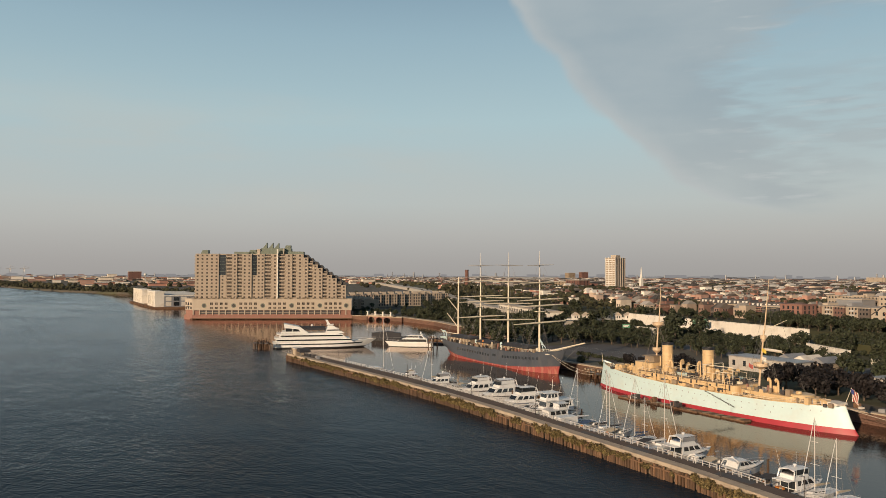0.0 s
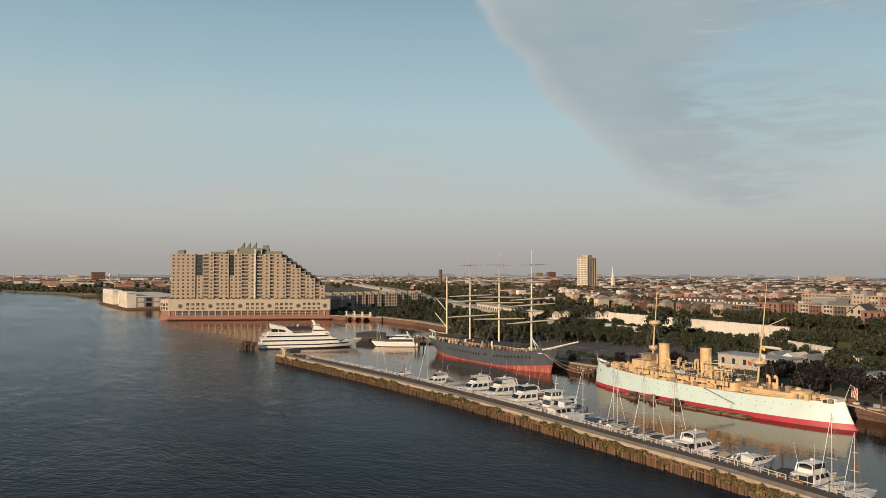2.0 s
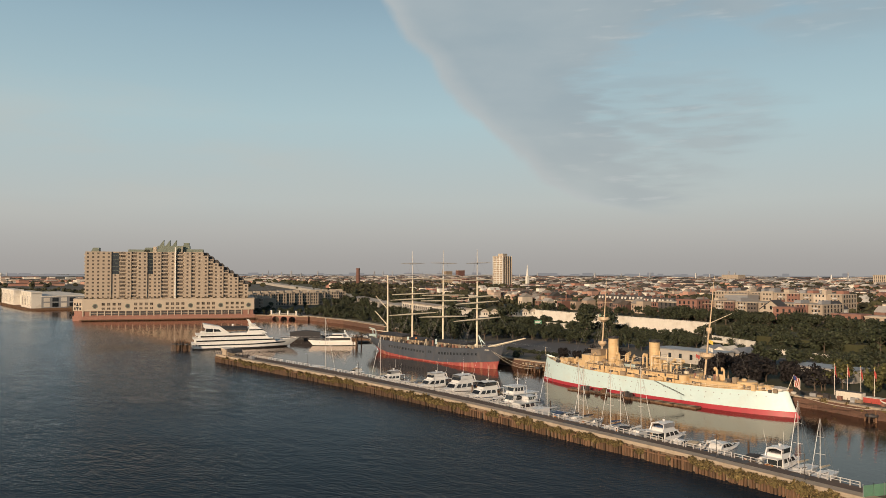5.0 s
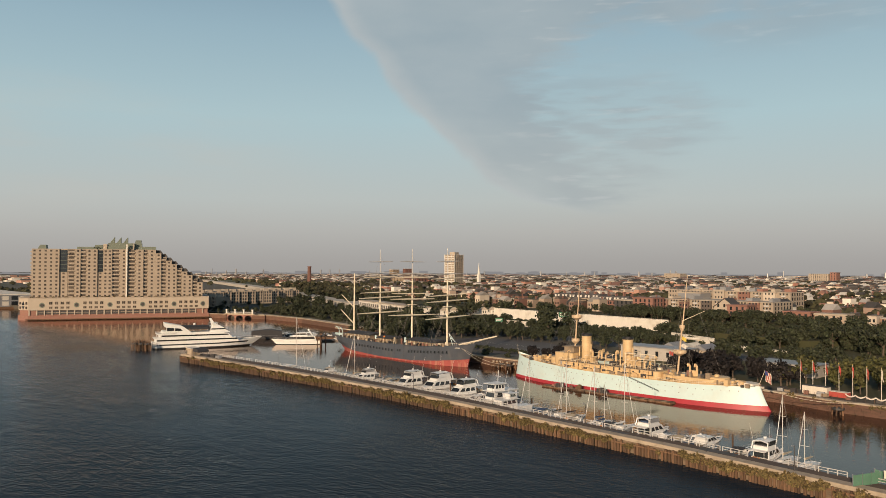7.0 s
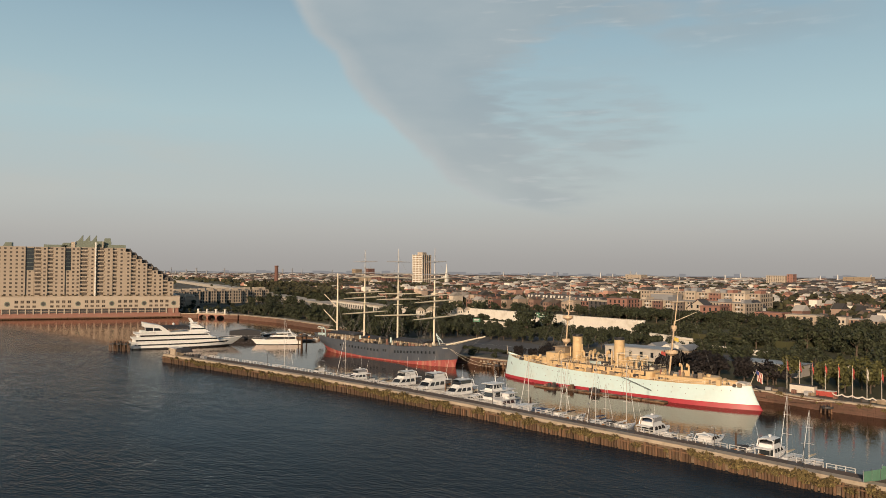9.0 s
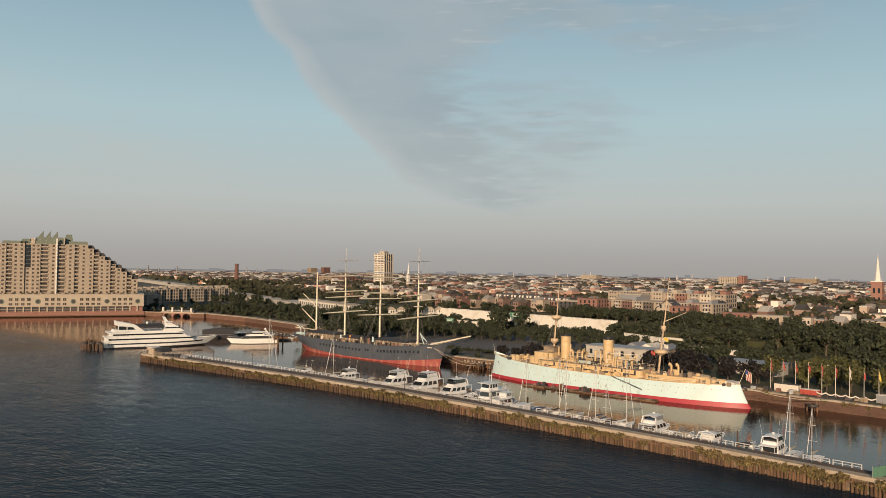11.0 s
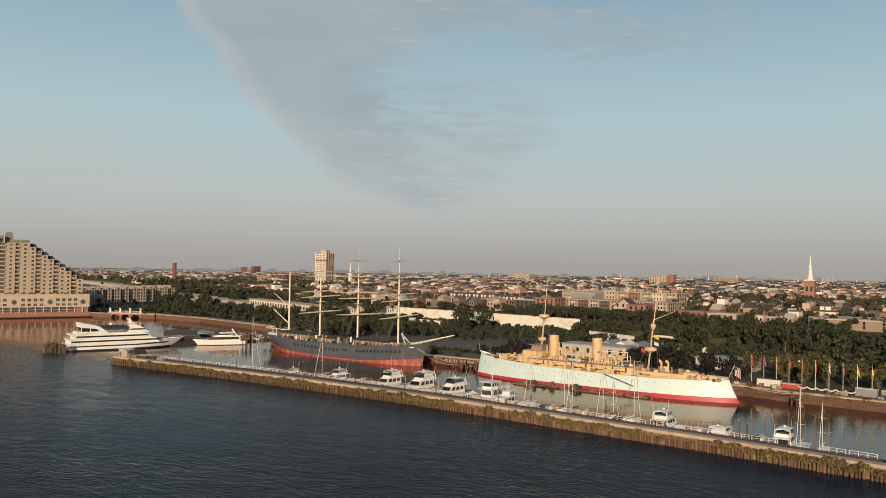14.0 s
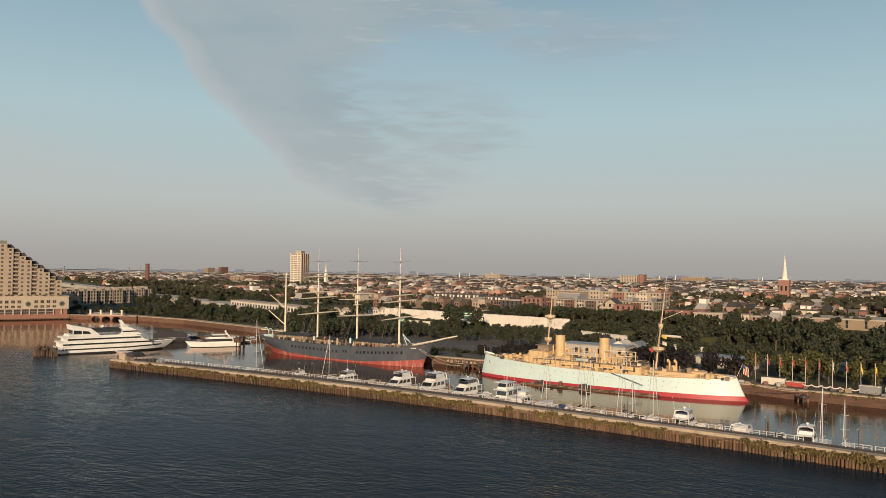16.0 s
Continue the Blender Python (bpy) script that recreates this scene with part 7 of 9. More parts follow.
def build_yacht():
    """A long motor yacht: raked house with dark window bands, upper house and arch."""
    y = thing("motor_yacht", pose(-405.2, 199.2, 0, 0, 0, 238), "long white motor yacht with dark raked windows in the basin", "yacht")
    L, W = 28.0, 6.6

    def ends(z):
        t = max(0.0, min(z / 3.6, 1.0))
        return -L / 2 - 0.2 * t, L / 2 - 3.4 + 3.4 * t

    def shape(s, z):
        f = 1 - (max(0.0, s - 0.45) / 0.55) ** 2.2
        return W / 2 * max(f, 0) * (0.84 + 0.16 * min(1.0, max(0.0, z) / 2.6))

    sheer = lambda s: 2.1 + 1.1 * s ** 1.5
    part("hull", hull_between(B(), ends, shape, lambda s: 0.3, sheer, 20, 4), "hull_white", y)
    part("boot", hull_between(B(), ends, shape, lambda s: -0.5, lambda s: 0.3, 20, 2), "black", y, "black waterline stripe")
    part("deck", deck_between(B(), ends, shape, sheer, 20, drop=0.06), "gel", y)
    for x0, x1, half, z0, z1, rf, rb in ((-11.0, 7.5, 2.7, 2.2, 4.6, 4.6, 0.4), (-6.5, 2.2, 2.2, 4.6, 6.4, 2.6, 0.8)):
        bm = B()
        slab(bm, [(x0, z0), (x1, z0), (x1 - rf, z1), (x0 + rb, z1)], -half, half)
        h = part("deck_house", bm, "hull_white", y)
        bm = B()
        u = 0.35
        slab(bm, [(x0 + 0.6, z0 + 0.75), (x1 - rf * 0.3, z0 + 0.75), (x1 - rf * 0.86, z1 - 0.25), (x0 + 0.9, z1 - 0.25)], -half - 0.05, half + 0.05)
        part("window_band", bm, "black", h, "dark tinted window band")
        bm = B()
        slab(bm, [(x0 - 1.6, z1), (x1 - rf + 0.5, z1), (x1 - rf - 0.2, z1 + 0.22), (x0 - 1.4, z1 + 0.22)], -half - 0.15, half + 0.15)
        part("roof_overhang", bm, "hull_white", h)
    bm = B()
    pipe(bm, [(-9.4, -2.5, 4.7), (-7.4, -2.2, 7.2), (-6.9, 0, 7.8), (-7.4, 2.2, 7.2), (-9.4, 2.5, 4.7)], 0.34, 6)
    part("radar_arch", bm, "hull_white", y)
    bm = turned_shape(B(), [(0.5, 7.7), (0.6, 8.2), (0.2, 8.6)], -7.0, 0, 10)
    part("radar_dome", bm, "hull_white", y)
    bm = B()
    box(bm, -13.6, -11.2, -2.4, 2.4, 1.7, 2.25)
    part("cockpit_well", bm, "teak", y)
    bm = B()
    for side in (1, -1):
        pts = []
        for j in range(9):
            s = 0.5 + 0.47 * j / 8
            p = side_point(ends, shape, s, sheer(s), -0.12)
            pts.append((p.x, side * -p.y, p.z + 0.85))
        pipe(bm, pts, 0.045, 5)
        for q in pts[::2]:
            tube(bm, q, (q[0], q[1], q[2] - 0.85), 0.03, n=4)
    part("bow_rail", bm, "steel", y)


build_yacht()
bm = B()
box(bm, -16, 16, -2.2, 2.2, -0.3, 0.9)
single("dock_barge", bm, "dark_gear", "dark floating dock behind the white yacht", "dock", m=pose(-415, 213, 0, 0, 0, 58))
bm = B()
box(bm, -24, 24, -3, 3, -0.3, 1.0)
single("dock_barge", bm, "timber", "long dark timber dock in the inner basin", "dock", m=pose(-432, 232, 0, 0, 0, 8))
for n, (x, y, l) in enumerate(((-444, 236, 9), (-452, 222, 10), (-436, 240, 8), (-424, 243, 9), (-412, 236, 11))):
    motor_boat(x, y, 20 * n, l, "small", 320 + n, "small dark boat moored in the inner basin", "dark_gear" if n % 2 else "gel", "boats in the inner basin")


# ---- the flag-lined quay behind the cruiser's stern ----
def flagpole(x, y, high, cloth, seed, label):
    p = thing("flagpole", pose(x, y, GROUND), label, "flagpole", "flags along the quay")
    bm = B()
    tube(bm, (0, 0, 0), (0, 0, high), 0.11, 0.06, 8)
    part("pole", bm, "flag_white", p)
    bm = turned_shape(B(), [(0.05, high), (0.16, high + 0.12), (0.02, high + 0.3)], 0, 0, 8)
    part("finial", bm, "flag_yellow", p)
    rng = random.Random(seed)
    bm = B()
    droop = rng.uniform(0.75, 1.0)
    w, h = 1.25, 4.0
    # a limp flag, hanging in folds
    cols = []
    for i in range(6):
        u = i / 5
        cols.append([(0.08 + u * w * (0.35 + 0.4 * (1 - droop)) + 0.1 * math.sin(4 * u + seed + j), 0.16 * math.sin(7 * u + j * 0.6 + seed), high - 0.25 - u * h * 0.42 * droop - h * 0.62 * j / 4) for j in range(5)])
    skin(bm, cols, closed=False)
    part("flag", bm, cloth, p, m=pose(0, 0, 0, 0, 0, rng.uniform(-40, 40)))


cloths = ["flag_red", "flag_red", "flag_red", "flag_red", "flag_red", "flag_red", "flag_white", "flag_red", "flag_yellow", "flag_yellow", "flag_blue"]
for n in range(11):
    flagpole(-137.6 + 4.45 * n, 229.0 - 0.86 * n, 10.0, cloths[n], n, "pale flagpole with a limp %s flag on the quay" % cloths[n].split("_")[1])


def container(x, y, turn, l, h, material, label, trim="dark_gear"):
    c = thing("container", pose(x, y, GROUND, 0, 0, turn), label, "container", "containers on the quay")
    bm = B()
    box(bm, -l / 2, l / 2, -1.2, 1.2, 0.1, h)
    body = part("container_body", bm, material, c)
    rib = finish(box(B(), -0.06, 0.06, -1.26, -1.2, 0.2, h - 0.1), "rib", material)
    for k in range(int(l / 0.6)):
        part("rib", rib, "", body, m=pose(-l / 2 + 0.3 + 0.6 * k, 0, 0))
    bm = B()
    box(bm, -l / 2 - 0.03, l / 2 + 0.03, -1.28, 1.28, h - 0.02, h + 0.12)
    part("container_roof", bm, trim, c)
    return c


container(-130.0, 223.2, -3, 8.0, 2.6, "flag_white", "pale site container with a dark stripe on the quay")
container(-122.5, 222.4, -4, 5.6, 1.7, "flag_red", "faded red trailer with white bunting on the quay", "flag_white")
container(-99.0, 221.0, -6, 6.5, 2.6, "steel", "grey site cabin with round windows on the quay", "flag_white")
container(-91.5, 220.0, -6, 6.0, 2.6, "steel", "grey site cabin on the quay", "flag_white")
for k in range(6):
    bm = B()
    a, b = Vector((-120 + 3.0 * k, 220.3 - 0.2 * k, GROUND + 1.7)), Vector((-117 + 3.0 * k, 220.1 - 0.2 * k, GROUND + 1.7))
    top = [a + (b - a) * t - Vector((0, 0, 0.6 * math.sin(math.pi * t))) for t in [j / 8 for j in range(9)]]
    low = [p - Vector((0, 0, 0.4)) for p in top]
    skin(bm, [[tuple(p) for p in top], [tuple(p) for p in low]], closed=False)
    single("bunting", bm, "flag_white", "swag of white bunting hung along the quay rail", "bunting", group="bunting along the quay")
for k in range(24):
    x = -136 + 2.6 * k
    bm = B()
    tube(bm, (0, 0, 0), (0, 0, 1.1), 0.07, n=6)
    single("quay_bollard_post", bm, "timber", "short timber rail post on the quay edge", "post", group="quay rail posts", m=pose(x, 217.6 - 0.09 * k if x < -122 else 215.6, GROUND + 0.3))
qrng = random.Random(61)
for k in range(26):
    x = qrng.uniform(-150, -60)
    w = qrng.uniform(0.5, 1.6)
    bm = B()
    box(bm, -w, w, -0.6, 0.6, 0, qrng.uniform(0.5, 1.6))
    single("crate", bm, qrng.choice(("timber", "steel", "teak", "flag_white", "brick_red", "dark_gear")), "weathered crate stacked on the quay", "crate", group="crates on the quay", m=pose(x, qrng.uniform(218.5, 221.5) + (2 if x < -130 else 0), GROUND, 0, 0, qrng.uniform(-20, 20)))
# mooring line from the cruiser's stern to the quay
p, q = Vector((-136.0, 199.5, 6.6)), Vector((-112.0, 213.6, 3.6))
bm = B()
pipe(bm, [p + (q - p) * (k / 12) - Vector((0, 0, 1.4 * math.sin(math.pi * k / 12))) for k in range(13)], 0.08, 5)
single("mooring_line", bm, "rope", "pale mooring rope from the cruiser's stern to the quay", "rope")
# timber landing between the two ships
landing = thing("landing_stage", pose(-256.0, 213.6, 0), "weathered timber landing stage between the two ships", "jetty")
bm = B()
box(bm, -8.5, 8.5, -1.6, 2.6, 2.2, 2.7)
part("landing_deck", bm, "concrete", landing)
for k in range(9):
    for z in (0.6, 1.5):
        bm = B()
        box(bm, -8.4 + 1.9 * k, -6.7 + 1.9 * k, -1.72, -1.5, z, z + 0.7)
        part("fender_beam", bm, "timber", landing)
    bm = B()
    tube(bm, (-8.2 + 2.0 * k, -1.8, -2), (-8.2 + 2.0 * k, -1.8, 3.2), 0.3, n=7)
    part("timber_post", bm, "timber", landing)


# ---- sheds, parking, roads and walls behind the ships ----
def shed(x0, x1, y0, y1, h, material, label, teeth=0, roof="far_roof"):
    s = thing("long_shed", pose(x0, y0, GROUND), label, "shed")
    bm = B()
    box(bm, 0, x1 - x0, 0, y1 - y0, 0, h)
    body = part("shed_wall", bm, material, s)
    bm = B()
    box(bm, -0.4, x1 - x0 + 0.4, -0.4, y1 - y0 + 0.4, h, h + 0.3)
    part("shed_roof", bm, "steel", s)
    for k in range(teeth):
        w = (x1 - x0) / teeth
        bm = B()
        skin(bm, [[(w * k + 0.2, 0.1, h + 0.3), (w * (k + 1) - 0.2, 0.1, h + 0.3), (w * (k + 0.5), 0.1, h + 2.2)], [(w * k + 0.2, y1 - y0, h + 0.3), (w * (k + 1) - 0.2, y1 - y0, h + 0.3), (w * (k + 0.5), y1 - y0, h + 2.2)]])
        part("gable_roof", bm, "wall_white" if k % 2 else "steel", s)
    n = int((x1 - x0) / 5)
    for k in range(n):
        bm = B()
        x = (x1 - x0) * (k + 0.5) / n
        box(bm, x - 0.7, x + 0.7, -0.06, 0.1, 1.7, h - 1.5)
        part("shed_window", bm, "glass", s)


shed(-233, -201, 263, 274, 5.4, "shed", "long low white waterfront shed")
shed(-221, -199, 277, 289, 4.6, "beige", "low shed with a row of small gables", 3)
shed(-168, -145, 258, 270, 4.4, "shed", "long low white waterfront shed")


def strip(name, points, wide, z, material, label, category="road", thick=0.3, skirt=0.0, kind="structure"):
    """A flat band along a line of points."""
    bm = B()
    pts = [Vector((*p, 0)) for p in points]
    rings = []
    for i, p in enumerate(pts):
        way = (pts[min(i + 1, len(pts) - 1)] - pts[max(i - 1, 0)]).normalized()
        side = Vector((-way.y, way.x, 0)) * (wide / 2)
        zz = z[i] if isinstance(z, (list, tuple)) else z
        base = min(zz - thick, GROUND) if skirt else zz - thick
        a, b = p + side, p - side
        rings.append([(a.x, a.y, base), (b.x, b.y, base), (b.x, b.y, zz), (a.x, a.y, zz)])
    skin(bm, rings)
    return single(name, bm, material, label, category, kind)


strip("road", [(250, 262), (-60, 292), (-250, 308), (-420, 338), (-620, 392), (-900, 490), (-1400, 660)], 22, GROUND + 0.1, "road", "wide dark waterfront boulevard")
strip("highway", [(-470, 368), (-540, 380), (-610, 403), (-760, 452), (-1004, 548), (-1300, 660), (-1900, 860)], 20, [6.0, 7.5, 8.5, 9.0, 9.0, 8.5, 8.0], "pale_road", "pale concrete elevated highway", skirt=1)
strip("verge", [(-610, 300), (-545, 303), (-470, 291), (-400, 272)], 16, GROUND + 0.06, "grass", "grass strip along the basin quay", "grass")
strip("path", [(-640, 293), (-606, 295.5), (-546, 295.5), (-468, 282.5), (-396, 266)], 5, GROUND + 0.12, "lawn_path", "pale waterfront path", "path")
bm = B()
prism(bm, [(-345, 238), (-236, 226), (-232, 262), (-300, 288), (-345, 286)], GROUND - 0.2, GROUND + 0.08)
single("parking_lot", bm, "road", "empty dark asphalt parking lot with faint bays", "parking lot", "structure")
for k in range(22):
    for y in (247.0, 262.0):
        bm = B()
        box(bm, -0.06, 0.06, 0, 5.0, 0.0, 0.012)
        single("bay_line", bm, "rail_white", "worn white parking bay line on asphalt", "marking", "structure", m=pose(-330 + 4.2 * k, y + 0.02 * k, GROUND + 0.08))
bm = B()
prism(bm, [(-232, 232), (40, 226), (40, 420), (-300, 420)], GROUND - 0.2, GROUND + 0.03)
single("lawn", bm, "grass", "grass under the park trees behind the quay", "grass", "structure")
bm = B()
prism(bm, [(-276, 395), (-250, 372), (-190, 360), (-170, 400), (-230, 425)], GROUND, GROUND + 4.2)
single("grass_bank", bm, "grass", "raised green lawn terrace", "grass", "structure")


def barrier_wall(points, z0, z1, material="wall_white", label="tall pale concrete barrier wall beside the highway"):
    w = thing("barrier_wall", None, label, "wall", kind="structure")
    rng = random.Random(7)
    for a, b in zip(points, points[1:]):
        a, b = Vector((*a, 0)), Vector((*b, 0))
        n = max(1, int((b - a).length / 6.0))
        way = (b - a).normalized()
        side = Vector((-way.y, way.x, 0)) * 0.25
        for k in range(n):
            p, q = a + (b - a) * (k / n) + way * 0.05, a + (b - a) * ((k + 1) / n) - way * 0.05
            bm = B()
            prism(bm, [tuple((p + side).xy), tuple((q + side).xy), tuple((q - side).xy), tuple((p - side).xy)], z0, z1 + rng.uniform(-0.06, 0.06))
            part("wall_panel", bm, material, w)
            bm = B()
            c = a + (b - a) * (k / n)
            box(bm, c.x - 0.3, c.x + 0.3, c.y - 0.35, c.y + 0.35, z0, z1 + 0.2)
            part("wall_post", bm, material, w)
        bm = B()
        prism(bm, [tuple((a + side * 1.5).xy), tuple((b + side * 1.5).xy), tuple((b - side * 1.5).xy), tuple((a - side * 1.5).xy)], z1 + 0.1, z1 + 0.35)
        part("wall_cap", bm, material, w)
    return w


barrier_wall([(-452, 404), (-372, 395), (-285, 385)], 3.0, 11.6)
barrier_wall([(-440, 372), (-380, 366)], 3.0, 6.2, label="low pale concrete wall of the boulevard ramp")
barrier_wall([(-262, 352), (-228, 336)], 3.0, 7.4, label="pale stone terrace wall between the trees")
barrier_wall([(-214, 330), (-170, 318)], 3.0, 5.4, label="pale stone terrace wall between the trees")
barrier_wall([(-150, 306), (-80, 300)], 3.0, 4.6, label="low pale stone wall in the park")


def build_arcade():
    """Long white arcaded ramp building with the gabled footbridge."""
    a = thing("footbridge", pose(-472.5, 364, GROUND - 1.4, 0, 0, -25.5), "white footbridge with a row of gabled pavilions", "bridge")
    bm = B()
    box(bm, -2, 3, -6, 52, 5.0, 6.0)
    part("bridge_deck", bm, "wall_white", a)
    for k in range(6):
        y = 6 + 7.9 * k
        bm = B()
        skin(bm, [[(-2, y - 2.6, 6.0), (3, y - 2.6, 6.0), (3, y - 2.6, 8.6), (-2, y - 2.6, 8.6)], [(-2, y + 2.6, 6.0), (3, y + 2.6, 6.0), (3, y + 2.6, 8.6), (-2, y + 2.6, 8.6)]])
        g = part("pavilion", bm, "wall_white", a)
        bm = B()
        skin(bm, [[(-2.4, y - 3.0, 8.5), (-2.4, y + 3.0, 8.5), (-2.4, y, 10.8)], [(3.4, y - 3.0, 8.5), (3.4, y + 3.0, 8.5), (3.4, y, 10.8)]])
        part("gable_roof", bm, "beige_pale", g)
        for dy in (-1.2, 0.6):
            bm = B()
            box(bm, 3.0, 3.08, y + dy - 0.1, y + dy + 0.7, 6.4, 8.0)
            part("pavilion_window", bm, "glass", g)
        bm = B()
        box(bm, -1.6, 2.6, y + 3.1, y + 4.7, 6.0, 7.0)
        part("parapet", bm, "wall_white", a)
    for y in (-4, 18, 36, 50):
        bm = B()
        box(bm, -0.8, 1.8, y - 0.8, y + 0.8, 0, 5.0)
        part("bridge_pier", bm, "wall_white", a)
    for k in range(5):
        bm = B()
        skin(bm, [[(3 + 2.6 * k, -6.0 + 0.8 * (k % 2) - 3 * k, 5.0 - 0.9 * k), (3 + 2.6 * k, -2.5 - 3 * k, 5.0 - 0.9 * k)], [(6 + 2.6 * k, -6.0 - 3 * k - 2, 4.1 - 0.9 * k), (6 + 2.6 * k, -2.5 - 3 * k - 2, 4.1 - 0.9 * k)]], closed=False)
        part("stair_flight", bm, "flag_white", a)
    s = thing("arcade_building", pose(-620, 398, GROUND, 0, 0, -17.5), "long pale arcaded building with square openings", "building")
    bm = B()
    box(bm, 0, 140, 0, 12, 0, 8.6)
    body = part("arcade_wall", bm, "wall_white", s)
    bm = B()
    box(bm, -0.6, 140.6, -0.6, 12.6, 8.6, 9.3)
    part("arcade_roof", bm, "beige_pale", s)
    # square openings as dark panels, the shade within painted on the wall
    hole = finish(box(B(), -1.5, 1.5, -0.06, 0.1, 0, 2.6), "arcade_opening", "dark_gear")
    for k in range(26):
        part("arcade_opening", hole, "", body, m=pose(4 + 5.3 * k, 0, 4.6))
        if k % 2:
            part("arcade_opening", hole, "", body, m=pose(4 + 5.3 * k, 0, 0.6))


build_arcade()


def road_sign(x, y, turn, w, h, z):
    s = thing("road_sign", pose(x, y, GROUND, 0, 0, turn), "green overhead road sign on steel posts", "sign", "green road signs")
    bm = B()
    box(bm, -w / 2, w / 2, -0.06, 0.06, z, z + h)
    panel = part("sign_panel", bm, "sign_green", s)
    for k in range(2):
        bm = B()
        box(bm, -w * 0.38, w * (0.38 - 0.15 * k), -0.09, -0.06, z + h * (0.6 - 0.36 * k), z + h * (0.76 - 0.36 * k))
        part("text_bar", bm, "rail_white", panel)
    for sx in (-w * 0.35, w * 0.35):
        bm = B()
        tube(bm, (sx, 0.15, 0), (sx, 0.15, z + h), 0.12, n=6)
        part("sign_post", bm, "steel", s)


road_sign(-362, 384, 35, 8, 3.6, 6.4)
road_sign(-368, 388, 35, 7, 3.4, 6.2)
road_sign(-395, 352, 35, 5, 2.4, 3.2)


# ---- the city on its terrace behind the highway ----
CITY = 8.8


def roof_cap(d):
    """Highest usual roof at a distance: the land falls away from the river."""
    return lerp_table([(300, 26), (1000, 22.5), (1500, 17.5), (2000, 13.0), (2500, 9.5), (3000, 6.5), (4500, 5.0)], d)


def highway_y(x):
    return lerp_table([(-5100, 1500), (-3000, 1080), (-1900, 890), (-1500, 745), (-1004, 575), (-608, 432), (-450, 424), (-250, 420), (0, 470), (1500, 470)], x)


bm = B()
rows = []
for k in range(40):
    x = -1900 + 2400 * k / 39
    y = highway_y(x)
    rows.append([(x, y - 8, GROUND - 0.5), (x, y + 4, CITY - 1.2), (x, y + 14, CITY - 0.05), (x, y + 1500, CITY - 0.1), (x, y + 1700, GROUND - 0.5)])
skin(bm, rows, closed=False)
single("city_terrace", bm, "grass", "raised ground that carries the city behind the highway", "ground", "structure")


def window_grid(parent, mesh, x0, x1, nx, z0, dz, nz, y, turn=0.0, along="x", fixed=0.0):
    for k in range(nz):
        for j in range(nx):
            t = x0 + (x1 - x0) * (j + 0.5) / nx
            m = pose(t, y, z0 + dz * k) if along == "x" else pose(y, t, z0 + dz * k, 0, 0, turn)
            part("window", mesh, "", parent, m=m)


PANE = finish(box(B(), -0.55, 0.55, -0.06, 0.1, -0.85, 0.85), "window", "glass")
PANE_SMALL = finish(box(B(), -0.5, 0.5, -0.06, 0.1, -0.65, 0.65), "window", "glass")
PANE_TALL = finish(box(B(), -0.7, 0.7, -0.06, 0.1, -1.1, 1.1), "window", "glass")
PANE_WIDE = finish(box(B(), -1.3, 1.3, -0.06, 0.1, -0.8, 0.8), "window", "glass")


def build_tower():
    t = thing("tower_block", pose(-982.5, 834, GROUND, 0, 0, 13), "tall pale residential tower with balcony bands and a shaded brick side", "building")
    W, D = 19.0, 25.0
    bm = B()
    box(bm, 0, W, 0, D, 0, 60)
    part("tower_wall", bm, "beige", t)
    for k in range(20):
        z = 1.6 + 2.9 * k
        for x0, x1 in ((0.6, 6.0), (6.6, 12.4), (13.0, 18.4)):
            bm = B()
            box(bm, x0, x1, -1.2, 0.0, z, z + 1.05)
            part("balcony", bm, "spire", t)
            bm = B()
            box(bm, x0 + 0.5, x1 - 0.5, -0.1, 0.02, z + 1.05, z + 2.4)
            part("window_band", bm, "teak", t)
        for y in (3.5, 9.5, 15.5, 21.5):
            bm = B()
            box(bm, W - 0.02, W + 0.1, y - 1.1, y + 1.1, z + 0.6, z + 2.0)
            part("window", bm, "teak", t)
    for x in (-0.4, 6.0, 12.4, 18.4):
        bm = B()
        box(bm, x, x + 0.7, -1.4, 0.1, 0, 61)
        part("pilaster", bm, "spire", t)
    for y in (0.0, 6.0, 12.0, 18.0, 24.2):
        bm = B()
        box(bm, W, W + 0.7, y, y + 0.8, 0, 61)
        part("side_pilaster", bm, "beige_pale", t)
    bm = B()
    box(bm, 5, 15, 6, 18, 60, 64.5)
    part("roof_house", bm, "beige_pale", t)


build_tower()


